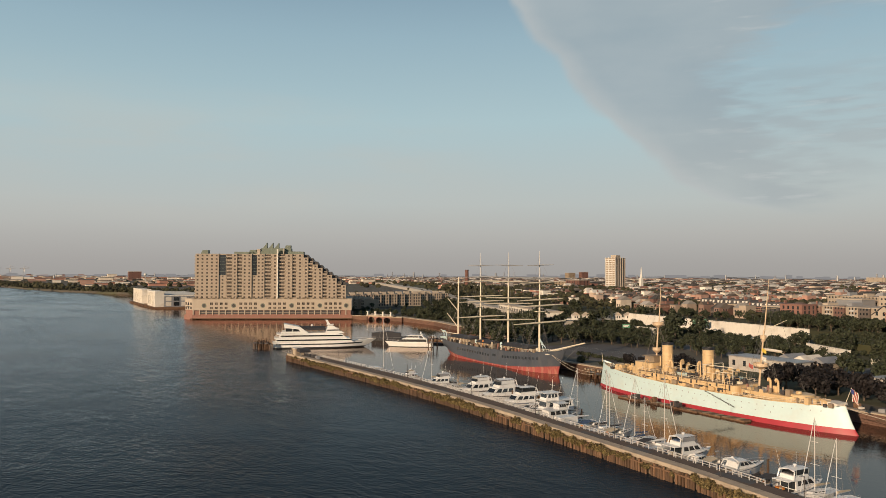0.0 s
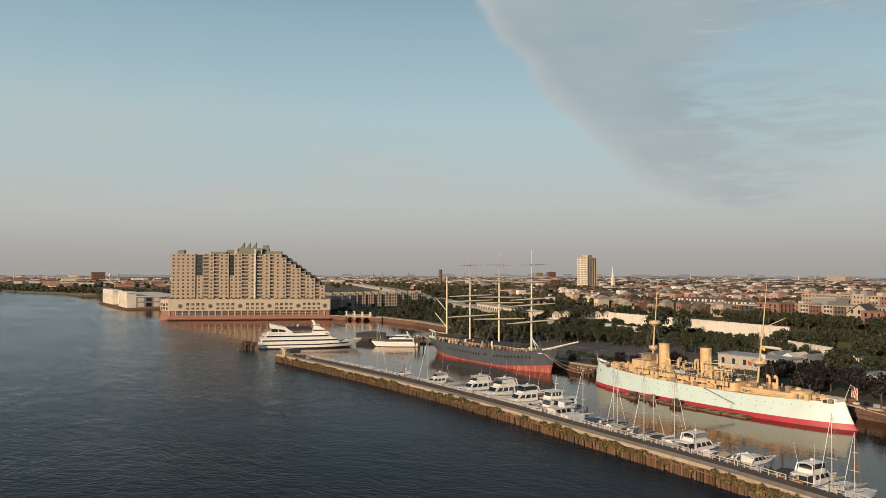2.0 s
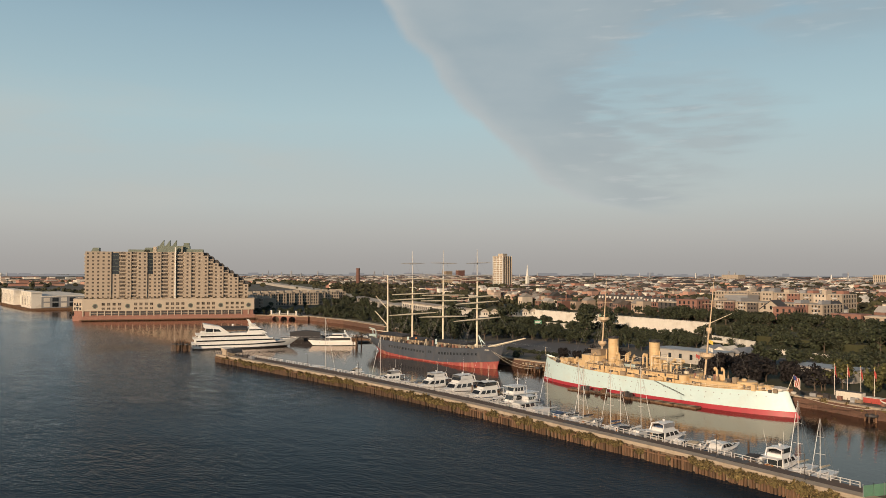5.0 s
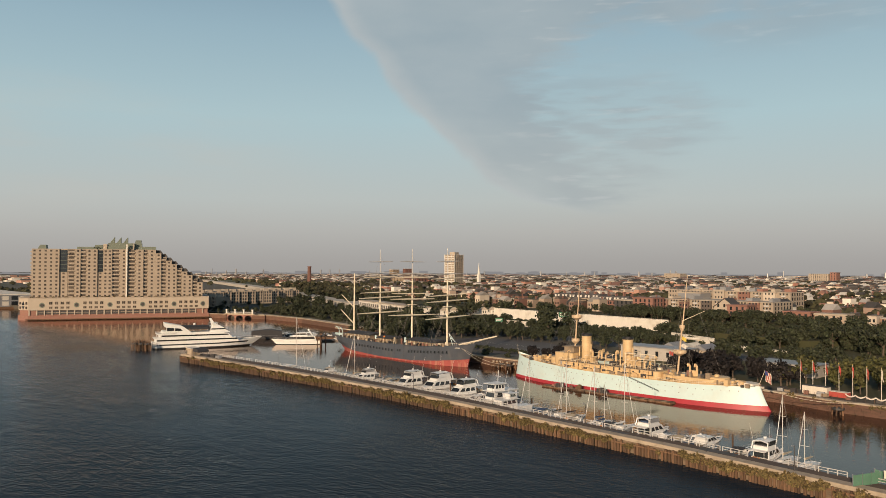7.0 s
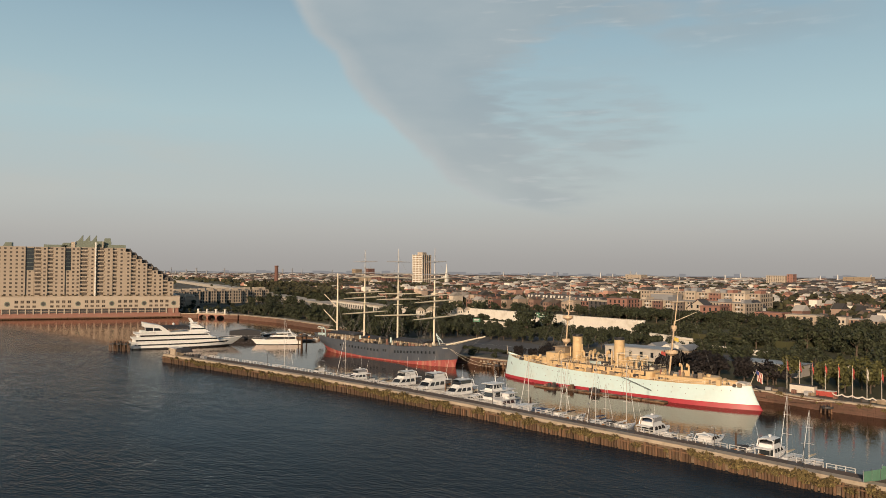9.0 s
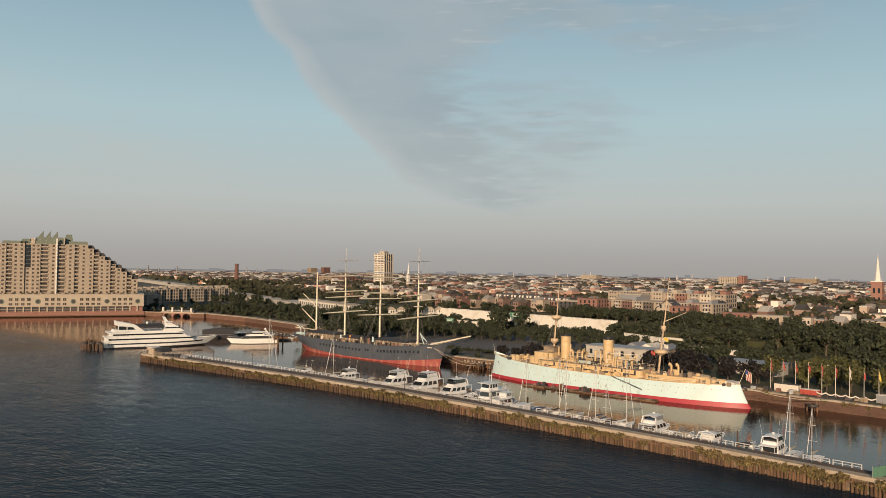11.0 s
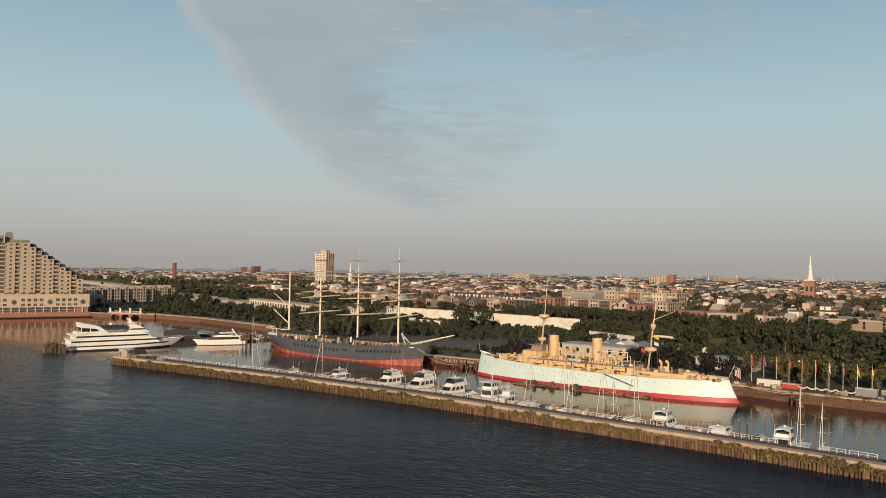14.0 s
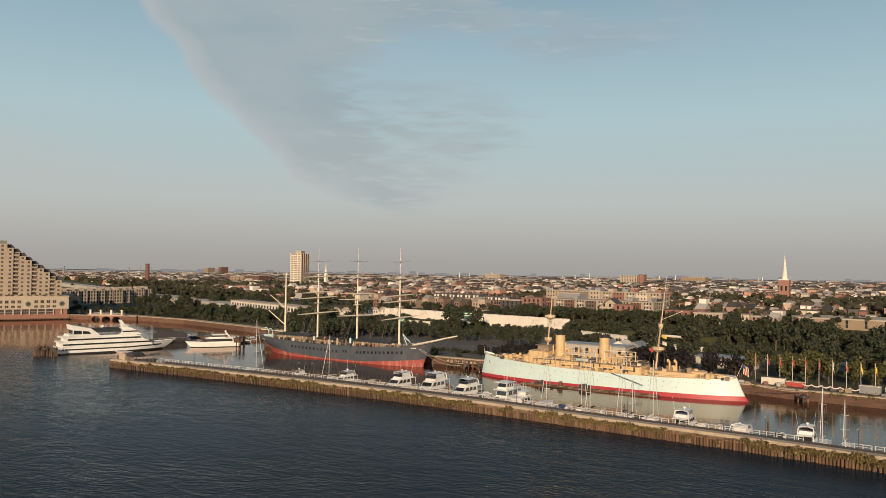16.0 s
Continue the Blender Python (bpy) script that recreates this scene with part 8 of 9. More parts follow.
def build_church():
    c = thing("church", pose(-235, 803, GROUND), "brick church tower with a tall white spire", "church")
    bm = B()
    box(bm, -4.9, 4.9, -4.9, 4.9, 0, 32.4)
    tower = part("church_tower", bm, "brick_red", c)
    bm = B()
    box(bm, -5.3, 5.3, -5.3, 5.3, 32.4, 33.2)
    part("tower_cornice", bm, "spire", tower)
    bm = B()
    skin(bm, [[(2.9 * math.cos(math.pi / 4 * k + 0.39), 2.9 * math.sin(math.pi / 4 * k + 0.39), 33.2) for k in range(8)], [(0.15 * math.cos(math.pi / 4 * k + 0.39), 0.15 * math.sin(math.pi / 4 * k + 0.39), 58.6) for k in range(8)]])
    part("spire", bm, "spire", c, "white boarded spire")
    bm = B()
    tube(bm, (0, 0, 57.5), (0, 0, 60.5), 0.15, 0.05, 6)
    part("finial", bm, "spire", c)
    for k in range(2):
        for x in (-2.2, 2.2):
            part("belfry_window", PANE_TALL, "", tower, m=Matrix.LocRotScale((x, -4.9, 15 + 9 * k), None, (1.4, 1, 2.2)))
            part("belfry_window", PANE_TALL, "", tower, m=Matrix.LocRotScale((4.9, x, 15 + 9 * k), Euler((0, 0, radians(90))), (1.4, 1, 2.2)))
    bm = B()
    skin(bm, [[(-7, 4.9, 0), (7, 4.9, 0), (7, 4.9, 11), (0, 4.9, 18), (-7, 4.9, 11)], [(-7, 34, 0), (7, 34, 0), (7, 34, 11), (0, 34, 18), (-7, 34, 11)]])
    part("nave", bm, "brick_red", c)


build_church()


def build_chimney(x, y, high, r, label, material="brick_red"):
    c = thing("chimney_stack", pose(x, y, GROUND), label, "chimney", "industrial chimneys")
    bm = turned_shape(B(), [(r * 1.25, 0), (r, high * 0.15), (r * 0.8, high - 1.5), (r * 0.95, high - 1.2), (r * 0.9, high)], 0, 0, 14)
    part("stack", bm, material, c)


# the stack's shade is put into its brick colour
build_chimney(-1040, 610, 40.5, 3.3, "tall brick chimney with its shade put into a dark brick colour", "brick_dark")


def build_steeple(x, y, high):
    s = thing("steeple", pose(x, y, GROUND), "slim white church steeple above the roofs", "steeple")
    bm = B()
    box(bm, -2.2, 2.2, -2.2, 2.2, 0, high * 0.6)
    part("steeple_tower", bm, "spire", s)
    bm = B()
    skin(bm, [[(2.1 * math.cos(math.pi / 3 * k), 2.1 * math.sin(math.pi / 3 * k), high * 0.6) for k in range(6)], [(0.1 * math.cos(math.pi / 3 * k), 0.1 * math.sin(math.pi / 3 * k), high) for k in range(6)]])
    part("steeple_spire", bm, "spire", s)


build_steeple(-934, 864, 47)


def flats(name, x0, y0, turn, l, d, h, material, label, floors, cols, roof="far_roof", pane=None, parapet=True, side_cols=3):
    """A flat-roofed block with windows on the two sides that face the river."""
    f = thing(name, pose(x0, y0, CITY if y0 < 1000 else GROUND, 0, 0, turn), label, "building")
    bm = B()
    box(bm, 0, l, 0, d, 0, h)
    body = part("wall", bm, material, f)
    if parapet:
        bm = B()
        box(bm, -0.4, l + 0.4, -0.4, d + 0.4, h, h + 0.8)
        part("parapet", bm, "beige_pale" if material != "brick_red" else "brick_red", f)
    pane = pane or PANE_TALL
    dz = (h - 1.0) / floors
    window_grid(f, pane, 1, l - 1, cols, 1.0 + dz * 0.5, dz, floors, 0.0)
    window_grid(f, pane, 1, d - 1, side_cols, 1.0 + dz * 0.5, dz, floors, l, 90, "y")
    return f


def apartments(x0, x1, y, d, h, label, floors, tones, bay=8.6, seed=1):
    """A long apartment house: bays in turn proud and set back, cornice, balconies, windows and roof boxes."""
    rng = random.Random(seed)
    f = thing("apartment_house", pose(x0, y, CITY, 0, 0, -2), label, "building", "apartment houses")
    l = x1 - x0
    bm = B()
    box(bm, 0, l, 0, d, 0, h - 0.6)
    part("wall", bm, tones[0], f)
    n = max(2, int(l / bay))
    dz = (h - 1.0) / floors
    rail = finish(box(B(), -1.5, 1.5, -0.9, 0.0, -0.1, 0.9), "balcony", "rail_white")
    for k in range(n):
        u0, u1 = l * k / n, l * (k + 1) / n
        if k % 2 == 0:
            bm = B()
            box(bm, u0 + 0.5, u1 - 0.5, -1.6, 0.0, 0, h + rng.uniform(-0.4, 1.0))
            body = part("bay", bm, rng.choice(tones), f)
            y0 = -1.6
        else:
            body, y0 = f, 0.0
        for j in range(floors):
            for t in (0.25, 0.5, 0.75):
                part("window", PANE_SMALL if j else PANE, "", body, m=pose(u0 + (u1 - u0) * t, y0, 1.2 + dz * (j + 0.5)))
            if k % 2 and j:
                part("balcony", rail, "", f, m=pose((u0 + u1) / 2, 0, dz * j + 1.0))
        bm = B()
        box(bm, u0 - 0.1, u1 + 0.1, y0 - 0.35, d, h - 0.6, h - 0.1)
        part("cornice", bm, "beige_pale", f)
        if rng.random() < 0.6:
            bm = B()
            ua = rng.uniform(u0, u1 - 4)
            box(bm, ua, ua + rng.uniform(2.5, 5), d * 0.3, d * 0.7, h - 0.1, h + rng.uniform(1.4, 2.8))
            part("roof_box", bm, rng.choice(("beige_pale", "steel", "brick_red")), f)
    window_grid(f, PANE_TALL, 1, d - 1, max(2, int(d / 4)), 1.2 + dz * 0.5, dz, floors, l, 90, "y")
    return f


apartments(-345, -258, 468, 26, 12.4, "long tan apartment house with bays and balconies", 4, ("beige", "house", "beige", "brick_red"), 8.2, 3)
apartments(-369, -270, 520, 20, 17.6, "stepped pale apartment house with rooftop boxes", 5, ("beige", "beige_pale", "brick_red", "house"), 9.5, 4)
flats("plant_house", -348, 499, -2, 19, 14, 15.6, "steel", "plain blue-grey plant house on the apartments", 1, 2)
flats("brick_block", -355, 450, -2, 17, 14, 12.4, "brick_red", "red brick apartment block with flat roof", 4, 4)
flats("brick_block", -384, 468, -2, 18, 14, 9.6, "slate", "dark glass-fronted block beside the red one", 3, 4)
flats("brick_block", -279, 444, -2, 14, 12, 10.2, "brick_red", "red brick house with flat stepped roof", 3, 3)
flats("brick_block", -244, 448, -2, 17, 12, 7.5, "brick_red", "low red brick house with flat roof", 2, 4)
flats("brick_block", -224, 446, 2, 18, 12, 7.0, "house", "low brick house with flat roof", 2, 4)
flats("brick_hall", -163, 463, 1, 150, 40, 5.9, "teak", "long low brown brick hall with a flat roof", 2, 14, side_cols=6)
flats("town_block", -812, 1815, 0, 44, 22, 26.5, "beige_pale", "pale apartment block far in the city", 8, 10)
flats("town_block", -766, 1819, 0, 14, 22, 30.0, "brick_red", "brick corner block far in the city", 8, 2)
flats("town_block", -80, 1720, 0, 40, 24, 34.0, "spire", "white high-rise far in the city", 9, 7)
flats("town_block", -20, 1700, 0, 55, 24, 30.0, "beige_pale", "pale high-rise far in the city", 8, 9)
flats("town_block", -1180, 880, 0, 60, 30, 13.5, "teak", "brown brick block beside the tower", 4, 6)
flats("town_block", -1120, 860, 0, 36, 24, 17.0, "brick_dark", "brown brick block beside the tower", 6, 5)
for n, (x, y, w, h) in enumerate(((-2900, 350, 34, 24), (-3700, 1300, 160, 20), (-3000, 2300, 26, 26), (-2960, 2350, 20, 30), (-1500, 2300, 60, 20), (-900, 2600, 80, 20))):
    flats("far_block", x, y, 0, w, 40, h, ("brick_dark", "beige", "teak")[n % 3], "large block on the far skyline", max(3, int(h / 8)), 4, side_cols=2)


def mansard_row(x0, y0, n, w, h, material):
    for k in range(n):
        r = thing("mansard_house", pose(x0 + w * k, y0, CITY), "brick town house with a dark mansard roof", "house", "mansard houses")
        bm = B()
        box(bm, 0, w - 0.05, 0, 14, 0, h)
        part("wall", bm, material, r)
        bm = B()
        skin(bm, [[(0, -0.3, h), (w - 0.05, -0.3, h), (w - 0.05, 14, h), (0, 14, h)], [(0.0, 1.8, h + 3.6), (w - 0.05, 1.8, h + 3.6), (w - 0.05, 12.5, h + 3.6), (0.0, 12.5, h + 3.6)]])
        roof = part("mansard_roof", bm, "slate", r)
        for j in range(2):
            bm = B()
            x = w * (0.3 + 0.4 * j)
            box(bm, x - 0.7, x + 0.7, -0.1, 1.4, h + 0.6, h + 2.6)
            part("dormer", bm, "spire", roof)
        bm = B()
        box(bm, w - 0.9, w - 0.1, 5, 8, h + 2, h + 5.6)
        part("chimney", bm, "brick_red", r)
        window_grid(r, PANE_TALL, 0.6, w - 0.6, 3, 2.4, 3.4, int(h / 3.4), 0.0)


mansard_row(-474, 503, 6, 8.2, 8.6, "beige")
mansard_row(-424, 500, 4, 7.5, 7.6, "brick_red")


# ---- rows of town houses ----
def gable_house(x, y, w, d, h, front, seed, group):
    """A small house of two or three storeys: walls, a pitched or flat roof, chimney and windows."""
    rng = random.Random(seed)
    r = thing("town_house", pose(x, y, CITY, 0, 0, rng.uniform(-2, 2)), front, "house", group)
    bm = B()
    box(bm, 0, w, 0, d, 0, h)
    part("wall", bm, "house", r)
    bm = B()
    kind = rng.random()
    if kind < 0.4:
        skin(bm, [[(-0.2, -0.3, h), (-0.2, d + 0.3, h), (-0.2, d / 2, h + d * 0.28)], [(w + 0.2, -0.3, h), (w + 0.2, d + 0.3, h), (w + 0.2, d / 2, h + d * 0.28)]])
    elif kind < 0.55:
        skin(bm, [[(-0.2, -0.3, h), (w + 0.2, -0.3, h), (w / 2, -0.3, h + w * 0.45)], [(-0.2, d, h), (w + 0.2, d, h), (w / 2, d, h + w * 0.45)]])
    else:
        box(bm, -0.1, w + 0.1, -0.3, d, h, h + 0.5)
    part("roof", bm, "roof", r)
    bm = B()
    box(bm, w - 1.0, w - 0.2, d * 0.4, d * 0.4 + 1.2, h, h + rng.uniform(1.5, 3.2))
    part("chimney", bm, "brick_red", r)
    nz = max(2, int(h / 3.2))
    window_grid(r, PANE, 0.4, w - 0.4, 2 if w < 7.5 else 3, 2.0, 3.1, nz, 0.0)
    return r


hrng = random.Random(77)
HOUSE_LABELS = ("brick row house with a plain parapet", "small town house in warm brick", "narrow town house with pale trim", "old brick house with chimney")
count = 0
for row, (yo, x0, x1) in enumerate(((446, -250, -170), (476, -255, -165), (506, -255, -60), (532, -255, 20), (545, -470, -392), (470, -480, -400), (498, -560, -480), (462, -540, -480))):
    x = x0
    while x < x1:
        w = hrng.uniform(4.6, 6.8)
        if hrng.random() < (0.8 if x < -255 else 0.5) and highway_y(x) + 8 < yo + 30 and not (-392 < x < -204 and yo < 575 and not (x > -255 and yo > 470)):
            gable_house(x, yo + hrng.uniform(-3, 3), w, hrng.uniform(10, 14), hrng.uniform(5.5, 9.5), hrng.choice(HOUSE_LABELS), 500 + count, "row houses behind the highway")
            count += 1
        x += w + (0.3 if hrng.random() < 0.8 else hrng.uniform(4, 12))

# big white gabled houses near the church
for n, (x, y, w, d, h) in enumerate(((-214, 606, 15, 14, 6.5), (-190, 622, 10, 12, 7.0), (-293, 453, 15, 11, 8.6), (-270, 484, 12, 14, 9), (-158, 640, 9, 12, 6.5))):
    r = thing("gabled_house", pose(x, y, CITY), "large pale gabled house with a dark roof", "house", "gabled houses")
    bm = B()
    skin(bm, [[(0, 0, 0), (w, 0, 0), (w, 0, h), (w / 2, 0, h + w * 0.36), (0, 0, h)], [(0, d, 0), (w, d, 0), (w, d, h), (w / 2, d, h + w * 0.36), (0, d, h)]])
    part("wall", bm, "spire" if n != 2 else "beige_pale", r)
    for s in (0, 1):
        bm = B()
        xa, xb = (-0.6, w / 2) if s == 0 else (w + 0.6, w / 2)
        skin(bm, [[(xa, -0.4, h - 0.2), (xb, -0.4, h + w * 0.36 + 0.3), (xb, -0.4, h + w * 0.36 + 0.6), (xa, -0.4, h + 0.15)], [(xa, d + 0.4, h - 0.2), (xb, d + 0.4, h + w * 0.36 + 0.3), (xb, d + 0.4, h + w * 0.36 + 0.6), (xa, d + 0.4, h + 0.15)]])
        part("roof_slope", bm, "slate", r)
    window_grid(r, PANE_TALL, 1, w - 1, 3, 2.5, 3.6, 3, 0.0)

# pale stepped town houses by the hotel
for n in range(14):
    x, y = -772 + hrng.uniform(-3, 3) - 2.0 * n, 300 + 10.2 * n
    r = thing("terrace_house", pose(x, y, GROUND, 0, 0, 84), "pale stuccoed terrace house with roof boxes", "house", "terrace houses by the basin")
    bm = B()
    box(bm, 0, 10, 0, 16, 0, 13.6)
    part("wall", bm, "beige", r)
    bm = B()
    box(bm, 2.0, 7.5, 3, 9, 13.6, 16.2)
    part("roof_box", bm, "beige_pale", r)
    window_grid(r, PANE_TALL, 0.8, 9.2, 3, 2.4, 3.2, 4, 0.0)
for n in range(9):
    x, y = -850 + 12 * n, 292 + 3 * n
    r = thing("terrace_house", pose(x, y, GROUND, 0, 0, -4), "pale stuccoed terrace house with roof boxes", "house", "terrace houses by the basin")
    bm = B()
    box(bm, 0, 11.5, 0, 14, 0, 10.0)
    part("wall", bm, "beige", r)
    bm = B()
    box(bm, 2.0, 8.5, 3, 9, 10.0, 12.4)
    part("roof_box", bm, "beige_pale", r)
    window_grid(r, PANE_TALL, 0.8, 10.7, 3, 2.2, 3.1, 3, 0.0)


# ---- the wide city: thousands of roofs, joined by district ----
class Heap:
    """Boxes and roofs gathered into one mesh."""

    def __init__(self):
        self.v, self.f = [], []

    def ngon_prism(self, pts_low, pts_high):
        n, k = len(pts_low), len(self.v)
        self.v += pts_low + pts_high
        for i in range(n):
            j = (i + 1) % n
            self.f.append((k + i, k + j, k + n + j, k + n + i))
        self.f.append(tuple(range(k + n, k + 2 * n)))

    def block(self, x, y, w, d, z0, z1):
        self.ngon_prism([(x, y, z0), (x + w, y, z0), (x + w, y + d, z0), (x, y + d, z0)], [(x, y, z1), (x + w, y, z1), (x + w, y + d, z1), (x, y + d, z1)])

    def gable(self, x, y, w, d, z, rise):
        k = len(self.v)
        self.v += [(x, y, z), (x + w, y, z), (x + w, y + d, z), (x, y + d, z), (x, y + d / 2, z + rise), (x + w, y + d / 2, z + rise)]
        self.f += [(k, k + 1, k + 5, k + 4), (k + 2, k + 3, k + 4, k + 5), (k + 1, k + 2, k + 5), (k + 3, k, k + 4)]

    def front_gable(self, x, y, w, d, z, rise):
        k = len(self.v)
        self.v += [(x, y, z), (x + w, y, z), (x + w, y + d, z), (x, y + d, z), (x + w / 2, y, z + rise), (x + w / 2, y + d, z + rise)]
        self.f += [(k, k + 1, k + 4), (k + 2, k + 3, k + 5), (k + 1, k + 2, k + 5, k + 4), (k + 3, k, k + 4, k + 5)]

    def make(self, name, material, label, category):
        me = bpy.data.meshes.new(name)
        me.from_pydata(self.v, [], self.f)
        me.materials.append(M[material])
        ob = new(name, me)
        return tagged(ob, label, category, kind="stuff")


crng = random.Random(99)
walls, roofs, panes, trims = Heap(), Heap(), Heap(), Heap()
TREE_SPOTS = []


def in_sight(x, y):
    """Whether a spot lies in the wedge of land that the river side looks over."""
    a = math.degrees(math.atan2(-(x + 10), y + 10))
    return 3 < a < 93


def taken(x, y):
    return (-500 < x < -190 and 430 < y < 566) or (-420 < x < 0 and y < 545) or (-640 < x < -480 and y < 530) or (abs(x + 985) < 45 and abs(y - 850) < 45) or (abs(x + 235) < 22 and abs(y - 815) < 35)


yo = 432.0
while yo < 4400:
    near = yo < 1000
    bw, bd = (62, 34) if near else (95, 60) if yo < 2000 else (170, 130)
    x = -4700.0
    while x < 320:
        if yo > highway_y(x) + 12 and in_sight(x, yo) and math.hypot(x, yo) < 4800:
            dist = math.hypot(x + 30, yo + 30)
            kind = crng.random()
            if dist > 3900:
                pass
            elif kind < 0.25 and dist < 2600:
                TREE_SPOTS.append((x, yo, bw, bd, 16))
            else:
                step = 6.0 if dist < 1000 else 9.5 if dist < 1800 else 17 if dist < 3000 else 36
                for side in (0, 1):
                    u = 0.0
                    base_h = crng.uniform(6.0, 9.5)
                    while u < bw - step * 0.6:
                        w = crng.uniform(0.75, 1.25) * step
                        d = crng.uniform(0.26, 0.40) * bd
                        yy = yo + side * bd * 0.52 + crng.uniform(0, 0.05) * bd
                        if not taken(x + u, yy) and crng.random() < 0.9:
                            h = base_h + crng.uniform(-1.6, 1.8) + (crng.uniform(2, 6) if crng.random() < 0.07 else 0)
                            z = min(CITY + h, roof_cap(dist) - crng.uniform(-1.6, 5.0) if dist < 2000 else roof_cap(dist) - crng.uniform(-1.8, 2.6))
                            h = z - CITY
                            walls.block(x + u, yy, w, d, GROUND, z)
                            g = crng.random()
                            if g < 0.35:
                                roofs.gable(x + u - 0.2, yy - 0.3, w + 0.4, d + 0.6, z, min(d * 0.22, 3.0))
                            elif g < 0.55 and dist < 2000:
                                roofs.front_gable(x + u - 0.2, yy - 0.3, w + 0.4, d + 0.6, z, min(w * 0.45, 3.4))
                            else:
                                roofs.block(x + u - 0.1, yy - 0.2, w + 0.2, d + 0.3, z, z + 0.6)
                                if crng.random() < 0.4:
                                    roofs.block(x + u + w * 0.3, yy + d * 0.3, w * 0.4, d * 0.35, z + 0.6, z + 2.6)
                            if dist < 1250:
                                trims.block(x + u + w - 0.9, yy + d * 0.4, 0.7, 1.2, z, z + crng.uniform(1.2, 2.6))
                                for lev in range(2, max(3, int(h / 3.1))):
                                    for t in (0.28, 0.72):
                                        panes.block(x + u + w * t - 0.5, yy - 0.08, 1.0, 0.1, CITY + 3.1 * lev - 2.6, CITY + 3.1 * lev - 1.1)
                                        if crng.random() < 0.5:
                                            panes.block(x + u + w - 0.02, yy + d * t - 0.5, 0.1, 1.0, CITY + 3.1 * lev - 2.6, CITY + 3.1 * lev - 1.1)
                        u += w + (0.4 if crng.random() < 0.85 else crng.uniform(3, 9))
                if dist < 2800:
                    TREE_SPOTS.append((x - 6, yo - 8, bw, 6, 9 if near else 8))
        x += bw + (13 if yo < 2000 else 22)
    yo += bd + (14 if yo < 2000 else 26)
walls.make("city_house_fronts", "far_house", "fronts of countless brick and stucco row houses", "houses")
roofs.make("city_roofs", "far_roof", "grey, tan and brown roofs of the row houses", "roofs")
panes.make("city_windows", "glass", "small dark windows of the row houses", "windows")
trims.make("city_chimneys", "brick_red", "small brick chimneys on the row houses", "chimneys")

# far shore downstream and works beyond it
far_walls, far_roofs = Heap(), Heap()
for k in range(420):
    t = crng.random()
    x = -1900 - 2900 * t
    y = lerp_table([(-5100, -800), (-2900, -120), (-2102, 40), (-1863, 80)], x) + crng.uniform(60, 900)
    w, d, h = crng.uniform(12, 45), crng.uniform(15, 40), crng.uniform(2.5, 6) + (crng.uniform(3, 9) if crng.random() < 0.06 else 0)
    far_walls.block(x, y, w, d, GROUND, GROUND + h)
    far_roofs.block(x - 0.5, y - 0.5, w + 1, d + 1, GROUND + h, GROUND + h + 0.8)
far_walls.make("far_works", "far_house", "low works and warehouses on the far river bank", "warehouses")
far_roofs.make("far_works_roofs", "far_roof", "flat roofs of the far warehouses", "roofs")
# the farthest land: a skyline of low blocks, trees and a few towers, pale haze painted as glow
glow = bpy.data.materials.new("painted_haze_glow")
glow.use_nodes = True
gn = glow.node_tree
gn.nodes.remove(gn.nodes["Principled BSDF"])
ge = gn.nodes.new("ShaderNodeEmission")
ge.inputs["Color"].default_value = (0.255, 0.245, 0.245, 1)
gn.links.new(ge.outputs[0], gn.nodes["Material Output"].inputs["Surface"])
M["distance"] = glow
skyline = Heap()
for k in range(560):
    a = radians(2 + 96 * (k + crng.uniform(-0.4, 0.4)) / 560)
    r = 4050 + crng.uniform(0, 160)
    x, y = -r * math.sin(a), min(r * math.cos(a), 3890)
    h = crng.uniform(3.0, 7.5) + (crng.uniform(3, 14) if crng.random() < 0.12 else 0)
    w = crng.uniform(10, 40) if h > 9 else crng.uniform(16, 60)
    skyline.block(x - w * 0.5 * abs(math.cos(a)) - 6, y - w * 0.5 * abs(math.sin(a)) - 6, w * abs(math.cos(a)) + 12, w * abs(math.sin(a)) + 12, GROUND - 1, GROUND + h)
tagged(skyline.make("backdrop", "distance", "skyline on the horizon glowing in a painted haze grey", "backdrop"), kind="structure")
for k in range(46):
    a, r = radians(crng.uniform(6, 96)), crng.uniform(3000, 3900)
    x, y = -r * math.sin(a), r * math.cos(a)
    c = thing("tall_stack", pose(x, y, GROUND), "thin industrial stack on the far skyline", "stack", "stacks on the skyline")
    bm = B()
    tube(bm, (0, 0, 0), (0, 0, crng.uniform(12, 30)), crng.uniform(1.6, 5), crng.uniform(1.2, 3), 8)
    part("stack", bm, "steel", c)
for k in range(3):
    x, y = -4480 - 30 * k, -70 + 62 * k
    c = thing("dock_crane", pose(x, y, GROUND, 0, 0, 40), "spidery dock crane far down the river", "crane", "dock cranes")
    c.scale = (0.7, 0.7, 0.62)
    bm = B()
    for sx in (-12, 12):
        tube(bm, (sx, 0, 0), (sx * 0.4, 0, 62), 1.6, n=5)
    tube(bm, (-40, 0, 60), (55, 0, 66), 1.8, n=5)
    tube(bm, (0, 0, 85), (50, 0, 66), 0.9, n=5)
    tube(bm, (0, 0, 60), (0, 0, 86), 1.6, n=5)
    part("crane_frame", bm, "steel", c)
wt_tank = thing("water_tower", pose(-2350, 330, GROUND), "white water tower on the far bank", "water tower")
part("tank", turned_shape(B(), [(0.8, 0), (0.8, 19), (3.5, 21.5), (4.2, 24), (3.2, 26.5), (0.1, 27.2)], 0, 0, 14), "spire", wt_tank)


